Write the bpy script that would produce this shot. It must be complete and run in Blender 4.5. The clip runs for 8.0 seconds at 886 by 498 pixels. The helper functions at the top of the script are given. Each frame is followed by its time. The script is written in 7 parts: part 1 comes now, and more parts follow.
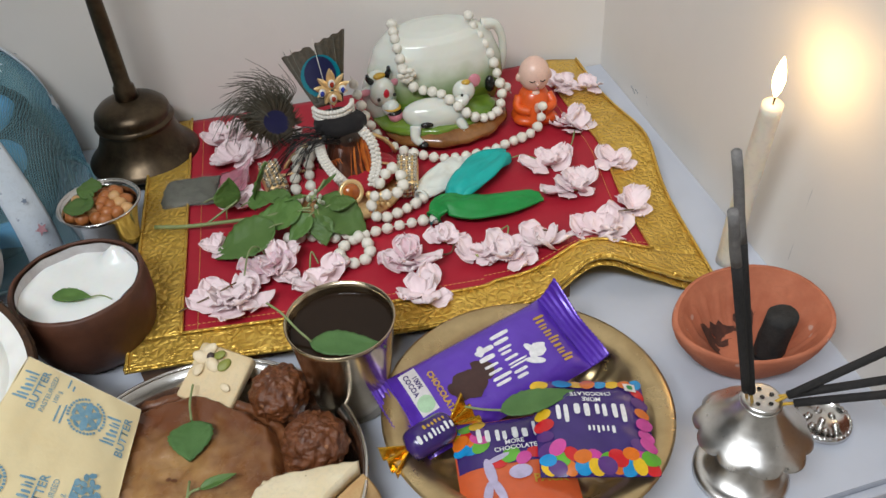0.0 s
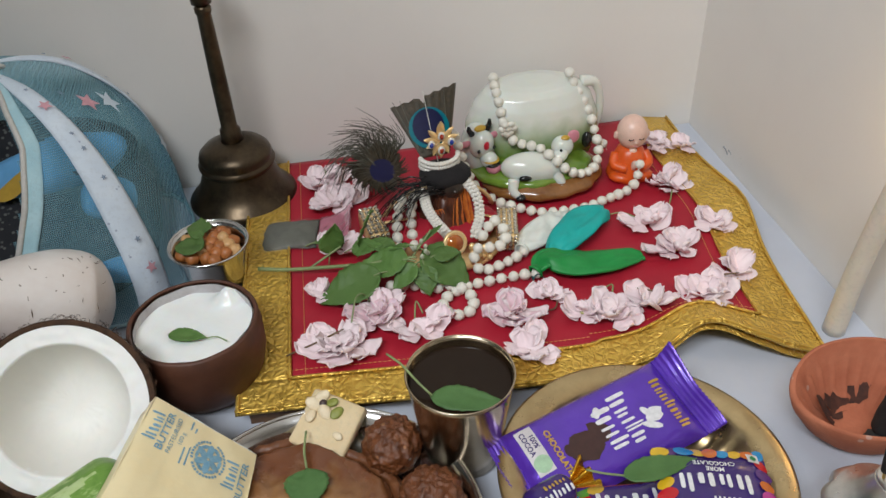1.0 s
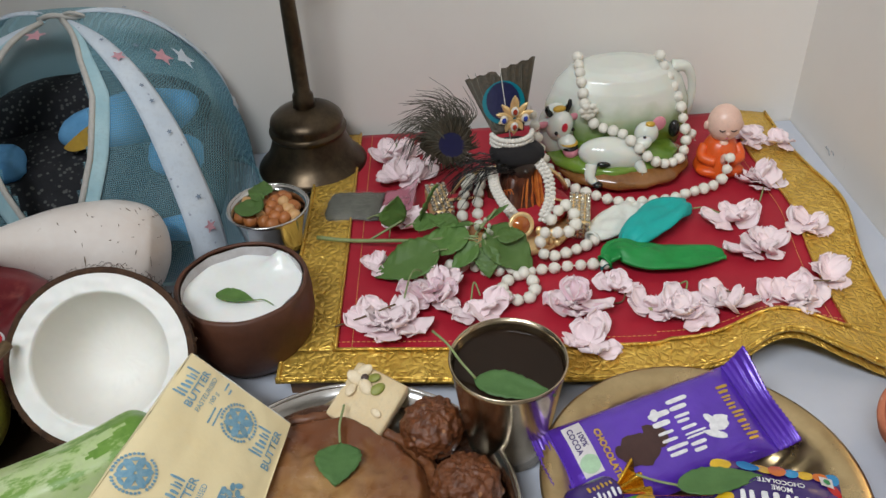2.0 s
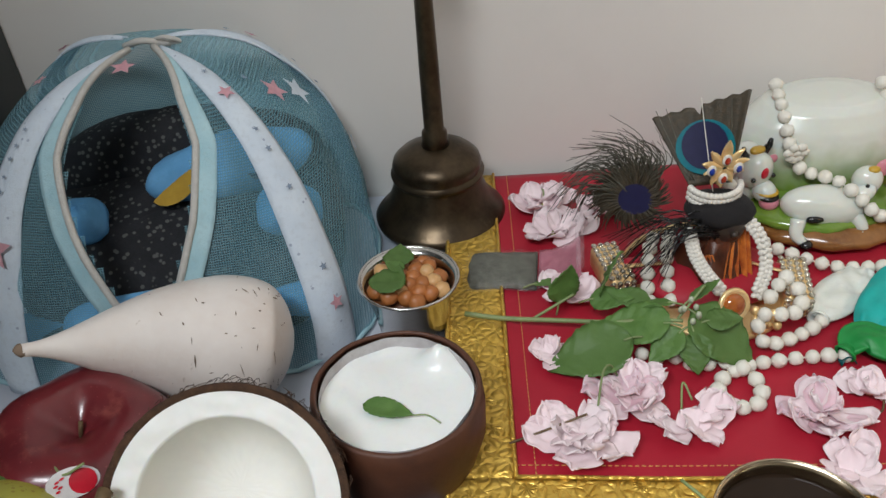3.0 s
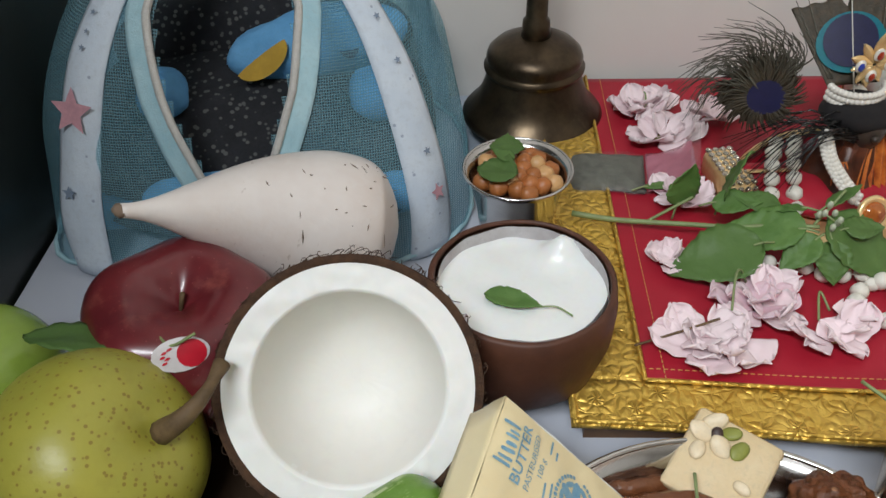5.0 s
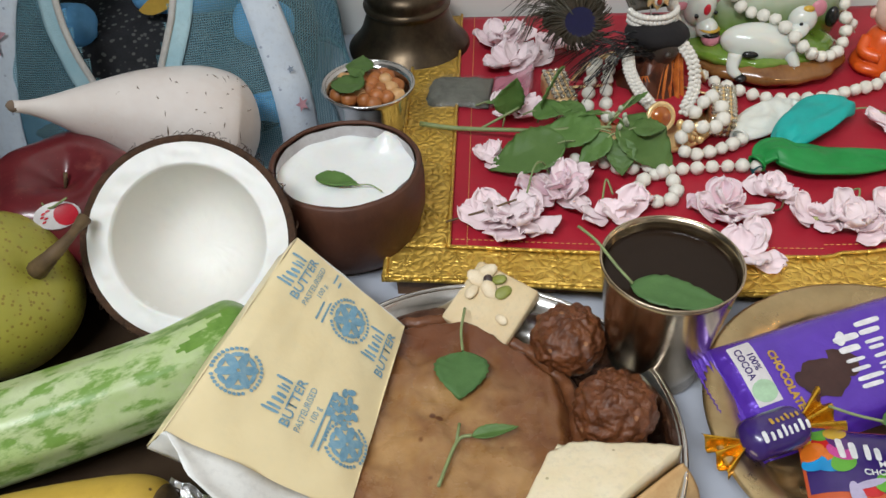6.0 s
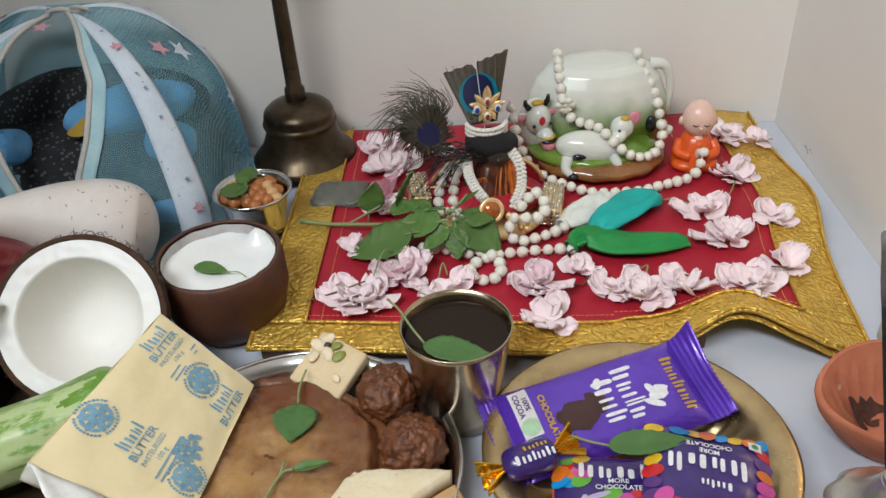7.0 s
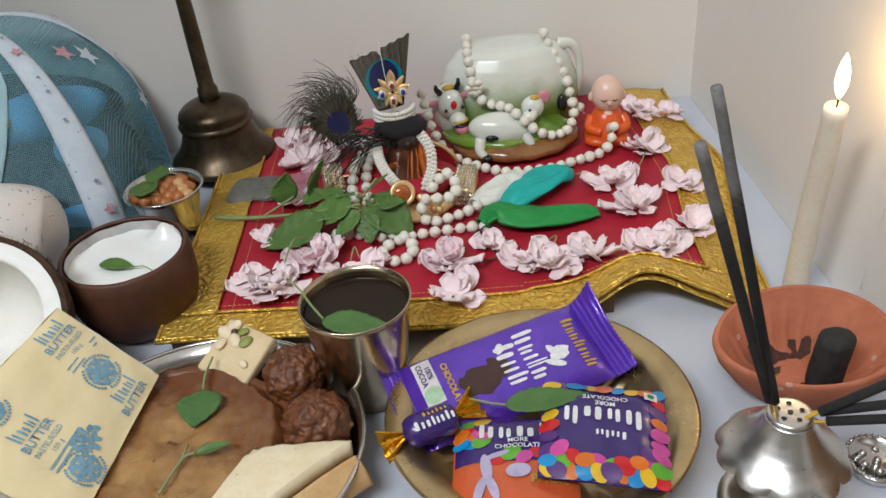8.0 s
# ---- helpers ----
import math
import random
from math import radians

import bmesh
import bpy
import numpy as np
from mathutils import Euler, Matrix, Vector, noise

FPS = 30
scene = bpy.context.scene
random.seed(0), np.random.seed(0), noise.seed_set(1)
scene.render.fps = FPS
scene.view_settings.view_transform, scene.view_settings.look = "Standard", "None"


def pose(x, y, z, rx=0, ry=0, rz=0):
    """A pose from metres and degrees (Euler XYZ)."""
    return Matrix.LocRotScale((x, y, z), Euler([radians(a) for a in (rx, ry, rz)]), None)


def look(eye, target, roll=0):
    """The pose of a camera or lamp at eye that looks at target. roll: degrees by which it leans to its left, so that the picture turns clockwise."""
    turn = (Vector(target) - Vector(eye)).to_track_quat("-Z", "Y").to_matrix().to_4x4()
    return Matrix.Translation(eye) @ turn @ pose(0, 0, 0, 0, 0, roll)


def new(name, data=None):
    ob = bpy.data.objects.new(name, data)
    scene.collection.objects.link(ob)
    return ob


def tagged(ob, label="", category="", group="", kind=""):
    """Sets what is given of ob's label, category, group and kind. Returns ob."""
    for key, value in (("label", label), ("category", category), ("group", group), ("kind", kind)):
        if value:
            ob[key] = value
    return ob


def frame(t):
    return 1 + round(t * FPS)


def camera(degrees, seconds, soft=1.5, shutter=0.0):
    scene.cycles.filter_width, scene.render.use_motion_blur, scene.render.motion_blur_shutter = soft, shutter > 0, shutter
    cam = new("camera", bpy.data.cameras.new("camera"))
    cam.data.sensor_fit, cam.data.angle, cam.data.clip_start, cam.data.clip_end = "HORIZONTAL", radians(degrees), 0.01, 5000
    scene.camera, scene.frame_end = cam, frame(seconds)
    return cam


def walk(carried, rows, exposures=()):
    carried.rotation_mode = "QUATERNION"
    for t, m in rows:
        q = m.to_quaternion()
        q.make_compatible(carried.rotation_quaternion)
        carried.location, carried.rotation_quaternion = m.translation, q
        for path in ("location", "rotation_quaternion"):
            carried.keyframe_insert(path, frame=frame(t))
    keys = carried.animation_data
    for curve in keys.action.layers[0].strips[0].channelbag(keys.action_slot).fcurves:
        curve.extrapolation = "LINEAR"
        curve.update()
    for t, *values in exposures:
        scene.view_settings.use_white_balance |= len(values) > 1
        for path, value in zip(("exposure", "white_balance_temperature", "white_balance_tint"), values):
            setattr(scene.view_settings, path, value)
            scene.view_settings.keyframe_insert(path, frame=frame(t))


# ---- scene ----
cam = camera(56.4, 8.0)
PATH = [
    (0, (0.035, 0.006, 0.39), (0.405, 1.499, -0.889), -3.8),
    (0.5, (0.02, 0.019, 0.398), (0.406, 1.523, -0.863), -3.2),
    (1, (-0.016, 0.024, 0.402), (0.308, 1.589, -0.801), -2.6),
    (1.2, (-0.025, 0.027, 0.394), (0.248, 1.626, -0.776), -2.7),
    (2.3, (0.01, 0.048, 0.359), (0.085, 1.643, -0.845), -3.4),
    (2.5, (-0.005, 0.078, 0.347), (0.052, 1.683, -0.846), -4.0),
    (3, (-0.073, 0.166, 0.343), (-0.03, 1.771, -0.85), -4.2),
    (3.5, (-0.128, 0.172, 0.323), (-0.124, 1.775, -0.873), -3.9),
    (4, (-0.14, 0.182, 0.318), (-0.163, 1.783, -0.881), -2.9),
    (4.2, (-0.139, 0.186, 0.319), (-0.16, 1.786, -0.88), -2.9),
    (5.3, (-0.129, 0.166, 0.295), (-0.069, 1.667, -1.025), -0.7),
    (5.5, (-0.1, 0.141, 0.299), (-0.081, 1.638, -1.026), -2.0),
    (6, (-0.045, 0.081, 0.316), (-0.034, 1.572, -1.016), -2.4),
    (6.5, (-0.002, 0.029, 0.351), (0.003, 1.572, -0.921), -3.0),
    (7, (0.046, -0.003, 0.363), (0.074, 1.633, -0.788), -3.5),
    (7.5, (0.067, -0.014, 0.353), (0.13, 1.645, -0.762), -4.7),
    (8, (0.087, -0.022, 0.34), (0.18, 1.633, -0.779), -5.8),
]
walk(cam, [(t, look(eye, target, roll)) for t, eye, target, roll in PATH],
     [(0.0, 0.0), (1.0, -0.07), (2.5, -0.06), (3.5, 0.03), (4.0, 0.0), (5.5, 0.0), (6.5, 0.16), (7.0, 0.06), (8.0, 0.0)])

# ---- light ----
world = bpy.data.worlds.new("world")
world.use_nodes = True
world.node_tree.nodes["Background"].inputs[0].default_value = (0.8, 0.88, 1.0, 1)
world.node_tree.nodes["Background"].inputs[1].default_value = 0.15
scene.world = world
scene.view_settings.exposure = 0.0


def lamp(name, kind, m, watts, colour, size=0.1, size_y=0.1):
    data = bpy.data.lights.new(name, kind)
    data.energy, data.color = watts, colour
    if kind == "AREA":
        data.shape, data.size, data.size_y = "RECTANGLE", size, size_y
    else:
        data.shadow_soft_size = size
    ob = new(name, data)
    ob.matrix_basis = m
    return ob


lamp("tube_light", "AREA", look((-0.59, -0.54, 1.56), (0.12, 0.45, 0.0)), 29.0, (0.90, 0.95, 1.0), 1.1, 0.25)
lamp("candle_light", "POINT", pose(0.323, 0.357, 0.160), 0.017, (1.0, 0.80, 0.60), 0.018)


# ---- materials ----
def mat(name, c1, c2=None, scale=60.0, rough=0.5, metal=0.0, bump=0.0, bscale=300.0, detail=4.0, coat=0.0,
        sss=0.0, sheen=0.0, trans=0.0, rvar=0.0, spots=None, sscale=200.0, ssize=0.25, island=0.0, ior=1.5, grain=0.82):
    """A surface whose colour wanders between two tones at a large and a small scale, with fine relief and optional spots."""
    m = bpy.data.materials.new(name)
    m.use_nodes = True
    nt = m.node_tree
    b = nt.nodes["Principled BSDF"]
    co = nt.nodes.new("ShaderNodeTexCoord").outputs["Object"]

    def tex(s, d=detail, rg=0.6):
        n = nt.nodes.new("ShaderNodeTexNoise")
        n.inputs["Scale"].default_value, n.inputs["Detail"].default_value, n.inputs["Roughness"].default_value = s, d, rg
        nt.links.new(co, n.inputs["Vector"])
        return n.outputs["Fac"]

    def mix(a, c, f):
        x = nt.nodes.new("ShaderNodeMix")
        x.data_type = "RGBA"
        for sock, v in ((x.inputs[6], a), (x.inputs[7], c), (x.inputs[0], f)):
            if hasattr(v, "is_linked"):
                nt.links.new(v, sock)
            else:
                sock.default_value = (*v, 1) if isinstance(v, tuple) else v
        return x.outputs[2]

    def ramp(f, lo, hi):
        r = nt.nodes.new("ShaderNodeMapRange")
        r.inputs[1].default_value, r.inputs[2].default_value = lo, hi
        nt.links.new(f, r.inputs[0])
        return r.outputs[0]

    c2 = c2 or tuple(v * 0.75 for v in c1)
    col = mix(c1, c2, ramp(tex(scale), 0.32, 0.68))
    fine = tuple(v * grain for v in c1)
    col = mix(col, fine, ramp(tex(scale * 6.3, 3), 0.5, 0.85))
    if spots:
        v = nt.nodes.new("ShaderNodeTexVoronoi")
        v.inputs["Scale"].default_value = sscale
        nt.links.new(co, v.inputs["Vector"])
        col = mix(spots, col, ramp(v.outputs["Distance"], ssize * 0.7, ssize))
    if island:
        info = nt.nodes.new("ShaderNodeObjectInfo")
        col = mix(col, tuple(min(1, v * (1 - island)) for v in c1), info.outputs["Random"])
    nt.links.new(col, b.inputs["Base Color"])
    b.inputs["Metallic"].default_value = metal
    b.inputs["IOR"].default_value = ior
    b.inputs["Coat Weight"].default_value = coat
    b.inputs["Coat Roughness"].default_value = 0.08
    b.inputs["Sheen Weight"].default_value = sheen
    b.inputs["Transmission Weight"].default_value = trans
    if sss:
        b.inputs["Subsurface Weight"].default_value = sss
        b.inputs["Subsurface Radius"].default_value = (0.01, 0.006, 0.004)
        b.inputs["Subsurface Scale"].default_value = 0.6
    if rvar:
        r = nt.nodes.new("ShaderNodeMapRange")
        r.inputs[3].default_value, r.inputs[4].default_value = max(0.02, rough - rvar), rough + rvar
        nt.links.new(tex(scale * 1.7, 5), r.inputs[0])
        nt.links.new(r.outputs[0], b.inputs["Roughness"])
    else:
        b.inputs["Roughness"].default_value = rough
    if bump:
        bp = nt.nodes.new("ShaderNodeBump")
        bp.inputs["Strength"].default_value, bp.inputs["Distance"].default_value = bump, 0.001
        nt.links.new(tex(bscale, 5), bp.inputs["Height"])
        nt.links.new(bp.outputs[0], b.inputs["Normal"])
    return m


def see_through(m, amount, tint=(1, 1, 1)):
    """Lets a part of the light pass straight through, as thin film and netting do."""
    nt = m.node_tree
    t, x = nt.nodes.new("ShaderNodeBsdfTransparent"), nt.nodes.new("ShaderNodeMixShader")
    t.inputs[0].default_value = (*tint, 1)
    x.inputs[0].default_value = amount
    nt.links.new(nt.nodes["Principled BSDF"].outputs[0], x.inputs[1])
    nt.links.new(t.outputs[0], x.inputs[2])
    nt.links.new(x.outputs[0], nt.nodes["Material Output"].inputs[0])
    return m


def brocade(name):
    """Gold foil braid stamped with small many-petalled rosettes and fine ribs."""
    m = mat(name, (0.80, 0.53, 0.11), (0.64, 0.39, 0.06), 90, 0.34, 0.6, rvar=0.1)
    nt = m.node_tree
    b = nt.nodes["Principled BSDF"]
    co = nt.nodes.new("ShaderNodeTexCoord").outputs["Object"]

    def math_node(op, x, y):
        n = nt.nodes.new("ShaderNodeMath")
        n.operation = op
        for sock, v in ((n.inputs[0], x), (n.inputs[1], y)):
            if hasattr(v, "is_linked"):
                nt.links.new(v, sock)
            else:
                sock.default_value = v
        return n.outputs[0]

    v = nt.nodes.new("ShaderNodeTexVoronoi")
    v.inputs["Scale"].default_value, v.inputs["Randomness"].default_value = 62, 0.75
    warp = nt.nodes.new("ShaderNodeTexNoise")
    warp.inputs["Scale"].default_value, warp.inputs["Detail"].default_value = 90, 2
    nt.links.new(co, warp.inputs["Vector"])
    bent = nt.nodes.new("ShaderNodeVectorMath")
    bent.operation = "MULTIPLY_ADD"
    bent.inputs[1].default_value = (0.010, 0.010, 0.010)
    nt.links.new(warp.outputs["Color"], bent.inputs[0])
    nt.links.new(co, bent.inputs[2])
    co = bent.outputs[0]
    nt.links.new(co, v.inputs["Vector"])
    off = nt.nodes.new("ShaderNodeVectorMath")
    off.operation = "SUBTRACT"
    nt.links.new(co, off.inputs[0])
    nt.links.new(v.outputs["Position"], off.inputs[1])
    sep = nt.nodes.new("ShaderNodeSeparateXYZ")
    nt.links.new(off.outputs[0], sep.inputs[0])
    petal = math_node("ABSOLUTE", math_node("SINE", math_node("MULTIPLY", math_node("ARCTAN2", sep.outputs[1], sep.outputs[0]), 4.0), 0.0), 0.0)
    ring = math_node("ABSOLUTE", math_node("SINE", math_node("MULTIPLY", v.outputs["Distance"], 11.0), 0.0), 0.0)
    fine = nt.nodes.new("ShaderNodeTexNoise")
    fine.inputs["Scale"].default_value, fine.inputs["Detail"].default_value = 700, 3
    nt.links.new(co, fine.inputs["Vector"])
    h = math_node("ADD", math_node("MULTIPLY", petal, ring), math_node("MULTIPLY", fine.outputs["Fac"], 0.5))
    bp = nt.nodes.new("ShaderNodeBump")
    bp.inputs["Strength"].default_value, bp.inputs["Distance"].default_value = 0.75, 0.0012
    nt.links.new(h, bp.inputs["Height"])
    nt.links.new(bp.outputs[0], b.inputs["Normal"])
    return m


def glow(name, colour, strength):
    m = bpy.data.materials.new(name)
    m.use_nodes = True
    b = m.node_tree.nodes["Principled BSDF"]
    b.inputs["Base Color"].default_value = (0, 0, 0, 1)
    b.inputs["Emission Color"].default_value, b.inputs["Emission Strength"].default_value = (*colour, 1), strength
    return m


WALL = mat("wall_paint", (0.79, 0.755, 0.71), (0.75, 0.715, 0.67), 3, 0.6, bump=0.12, bscale=120, grain=0.95)
DARK = mat("dark_laminate", (0.019, 0.023, 0.021), (0.028, 0.032, 0.029), 6, 0.35)
FLOOR = mat("floor_tile", (0.5, 0.47, 0.43), (0.42, 0.4, 0.36), 4, 0.3)
TABLE = mat("pale_blue_laminate", (0.53, 0.56, 0.63), (0.48, 0.51, 0.58), 9, 0.32, bump=0.04, bscale=500, rvar=0.1, grain=0.95)
WOOD = mat("dark_board_wood", (0.16, 0.075, 0.025), (0.09, 0.04, 0.015), 40, 0.5, bump=0.2)
DOORWOOD = mat("door_wood", (0.30, 0.14, 0.05), (0.2, 0.09, 0.03), 14, 0.4, bump=0.1)
RED = mat("red_satin", (0.40, 0.004, 0.022), (0.34, 0.003, 0.018), 14, 0.62, bump=0.18, bscale=1500, sheen=0.05, grain=0.95)
GOLD = brocade("gold_brocade")
THREAD = mat("gold_thread", (0.75, 0.42, 0.12), None, 200, 0.5)
BRONZE = mat("old_bronze", (0.125, 0.090, 0.055), (0.045, 0.032, 0.020), 45, 0.34, 0.85, bump=0.08, bscale=250, rvar=0.12)
STEEL = mat("steel", (0.66, 0.65, 0.63), (0.58, 0.57, 0.55), 60, 0.17, 1.0, rvar=0.07)
STEELSOFT = mat("satin_steel", (0.74, 0.73, 0.71), (0.64, 0.63, 0.61), 60, 0.30, 1.0, rvar=0.08)
STEELDARK = mat("brassy_steel", (0.56, 0.47, 0.34), (0.46, 0.38, 0.27), 50, 0.22, 1.0, rvar=0.08)
BRASS = mat("worn_brass", (0.60, 0.46, 0.25), (0.45, 0.33, 0.17), 45, 0.3, 0.95, bump=0.06, bscale=300, rvar=0.12)
GOLDM = mat("gilt_metal", (0.95, 0.72, 0.38), (0.84, 0.56, 0.24), 200, 0.32, 0.6)
CLAY = mat("clay_orange", (0.50, 0.17, 0.09), (0.40, 0.12, 0.06), 60, 0.85, bump=0.35, bscale=300, spots=(0.5, 0.3, 0.24), sscale=60, ssize=0.12)
SOOT = mat("soot", (0.012, 0.012, 0.012), (0.03, 0.028, 0.026), 150, 0.85, bump=0.6, bscale=300)
SHELLBROWN = mat("brown_clay", (0.105, 0.037, 0.018), (0.065, 0.022, 0.011), 60, 0.55, bump=0.25, bscale=160, rvar=0.12)
HUSK = mat("coconut_husk", (0.085, 0.04, 0.018), (0.035, 0.016, 0.008), 180, 0.9, bump=1.0, bscale=500)
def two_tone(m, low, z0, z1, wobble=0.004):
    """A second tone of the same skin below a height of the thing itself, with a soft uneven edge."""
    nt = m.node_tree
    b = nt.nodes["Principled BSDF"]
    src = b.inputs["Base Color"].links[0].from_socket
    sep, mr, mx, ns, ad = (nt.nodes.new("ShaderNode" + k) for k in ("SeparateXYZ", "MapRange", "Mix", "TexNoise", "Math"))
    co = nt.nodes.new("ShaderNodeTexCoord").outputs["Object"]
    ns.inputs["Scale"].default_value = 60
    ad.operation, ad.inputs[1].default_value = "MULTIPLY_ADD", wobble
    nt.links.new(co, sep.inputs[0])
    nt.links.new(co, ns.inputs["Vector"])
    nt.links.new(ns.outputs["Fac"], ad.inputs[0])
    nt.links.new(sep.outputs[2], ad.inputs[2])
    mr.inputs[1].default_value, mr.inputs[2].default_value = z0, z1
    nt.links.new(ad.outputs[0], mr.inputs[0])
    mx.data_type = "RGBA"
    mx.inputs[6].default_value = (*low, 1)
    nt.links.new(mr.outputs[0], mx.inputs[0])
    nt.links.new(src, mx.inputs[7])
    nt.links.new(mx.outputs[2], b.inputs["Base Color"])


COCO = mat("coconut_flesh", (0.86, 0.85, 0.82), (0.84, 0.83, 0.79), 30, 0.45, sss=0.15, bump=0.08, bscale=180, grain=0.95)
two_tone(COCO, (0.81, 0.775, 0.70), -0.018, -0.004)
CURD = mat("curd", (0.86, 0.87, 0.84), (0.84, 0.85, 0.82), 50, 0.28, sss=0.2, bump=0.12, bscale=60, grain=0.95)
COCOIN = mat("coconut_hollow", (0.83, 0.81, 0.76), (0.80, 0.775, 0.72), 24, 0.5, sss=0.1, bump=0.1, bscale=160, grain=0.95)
LEAF = mat("leaf_green", (0.145, 0.270, 0.066), (0.095, 0.205, 0.044), 120, 0.5, bump=0.4, bscale=350, island=0.35)
LEAFPALE = mat("leaf_pale", (0.105, 0.225, 0.065), (0.075, 0.175, 0.048), 120, 0.5, bump=0.35, bscale=350)
STEM = mat("stem_green", (0.25, 0.33, 0.13), (0.2, 0.24, 0.1), 150, 0.5)
STEMBROWN = mat("stem_brown", (0.16, 0.10, 0.045), (0.09, 0.055, 0.025), 150, 0.7, bump=0.5)
PETAL = mat("pink_petal", (0.95, 0.79, 0.81), (0.96, 0.87, 0.87), 110, 0.65, bump=0.15, bscale=200, island=-0.05, grain=0.95)
def lit_through(m, amount, colour):
    """Thin tissue that passes on a part of the light falling on its far side."""
    nt = m.node_tree
    t, x = nt.nodes.new("ShaderNodeBsdfTranslucent"), nt.nodes.new("ShaderNodeMixShader")
    t.inputs[0].default_value = (*colour, 1)
    x.inputs[0].default_value = amount
    nt.links.new(nt.nodes["Principled BSDF"].outputs[0], x.inputs[1])
    nt.links.new(t.outputs[0], x.inputs[2])
    nt.links.new(x.outputs[0], nt.nodes["Material Output"].inputs[0])
    return m


PETALDEEP = mat("deeper_pink_petal", (0.92, 0.60, 0.66), (0.94, 0.76, 0.79), 70, 0.6, bump=0.1, bscale=200, sss=0.2, grain=0.95)
lit_through(PETAL, 0.20, (0.96, 0.84, 0.88))
lit_through(PETALDEEP, 0.20, (0.93, 0.66, 0.73))
for green in (LEAF, LEAFPALE):
    lit_through(green, 0.22, (0.16, 0.32, 0.04))
SEPAL = mat("flower_heart", (0.45, 0.45, 0.16), (0.3, 0.36, 0.12), 120, 0.6)
BEAD = mat("white_bead", (0.80, 0.77, 0.68), (0.70, 0.66, 0.56), 240, 0.5, bump=0.25, bscale=500, island=0.1)
BLACK = mat("black_velvet", (0.008, 0.007, 0.008), (0.014, 0.012, 0.012), 300, 0.95, bump=0.4, bscale=1500)
BLACKSKIN = mat("black_stone", (0.03, 0.022, 0.018), (0.05, 0.035, 0.025), 150, 0.35, bump=0.2)
FEATHERBROWN = mat("feather_brown", (0.075, 0.052, 0.028), (0.035, 0.03, 0.018), 350, 0.55, bump=0.5, bscale=900)
BARB = mat("feather_barb", (0.135, 0.125, 0.090), (0.055, 0.052, 0.038), 200, 0.5)
TEALEYE = mat("feather_teal", (0.0, 0.19, 0.21), (0.0, 0.13, 0.2), 250, 0.35)
NAVY = mat("feather_navy", (0.006, 0.007, 0.045), (0.01, 0.01, 0.06), 250, 0.4)
RUBY = mat("red_gem", (0.35, 0.03, 0.01), None, 300, 0.08, coat=0.6)
SAPPH = mat("blue_gem", (0.02, 0.05, 0.35), None, 300, 0.08, coat=0.6)
PEARL = mat("pearl", (0.82, 0.78, 0.7), None, 300, 0.2, coat=0.4)
SEQUIN = mat("silver_sequin", (0.75, 0.72, 0.62), (0.55, 0.5, 0.4), 700, 0.2, 0.9, bump=1.0, bscale=900)
ORANGECLOTH = mat("orange_silk", (0.13, 0.035, 0.014), (0.04, 0.014, 0.008), 90, 0.35, bump=0.5, bscale=250)
AMBERSILK = mat("amber_silk", (0.66, 0.20, 0.035), (0.30, 0.05, 0.015), 140, 0.35, bump=0.4, bscale=250)
GLAZE = mat("white_glaze", (0.68, 0.69, 0.63), (0.64, 0.66, 0.59), 25, 0.20, coat=0.25, sss=0.3, grain=0.95)
POTGLAZE = mat("pot_glaze", (0.69, 0.70, 0.64), (0.65, 0.67, 0.60), 25, 0.20, coat=0.25, sss=0.3, grain=0.95)
two_tone(POTGLAZE, (0.16, 0.26, 0.035), 0.055, 0.084, 0.02)
def browned(m, cx, cy, r0, r1, edge):
    """Darkens food towards its fried edge, unevenly."""
    nt = m.node_tree
    b = nt.nodes["Principled BSDF"]
    src = b.inputs["Base Color"].links[0].from_socket
    sub, ln, mr, mx, ns, ad = (nt.nodes.new("ShaderNode" + k) for k in ("VectorMath", "VectorMath", "MapRange", "Mix", "TexNoise", "Math"))
    co = nt.nodes.new("ShaderNodeTexCoord").outputs["Object"]
    sub.operation, ln.operation = "SUBTRACT", "LENGTH"
    sub.inputs[1].default_value = (cx, cy, 0.02)
    ns.inputs["Scale"].default_value, ns.inputs["Detail"].default_value = 70, 5
    ad.operation, ad.inputs[1].default_value = "MULTIPLY_ADD", 0.04
    nt.links.new(co, sub.inputs[0])
    nt.links.new(sub.outputs[0], ln.inputs[0])
    nt.links.new(co, ns.inputs["Vector"])
    nt.links.new(ns.outputs["Fac"], ad.inputs[0])
    nt.links.new(ln.outputs["Value"], ad.inputs[2])
    mr.inputs[1].default_value, mr.inputs[2].default_value = r0, r1
    nt.links.new(ad.outputs[0], mr.inputs[0])
    mx.data_type = "RGBA"
    mx.inputs[7].default_value = (*edge, 1)
    nt.links.new(mr.outputs[0], mx.inputs[0])
    nt.links.new(src, mx.inputs[6])
    nt.links.new(mx.outputs[2], b.inputs["Base Color"])


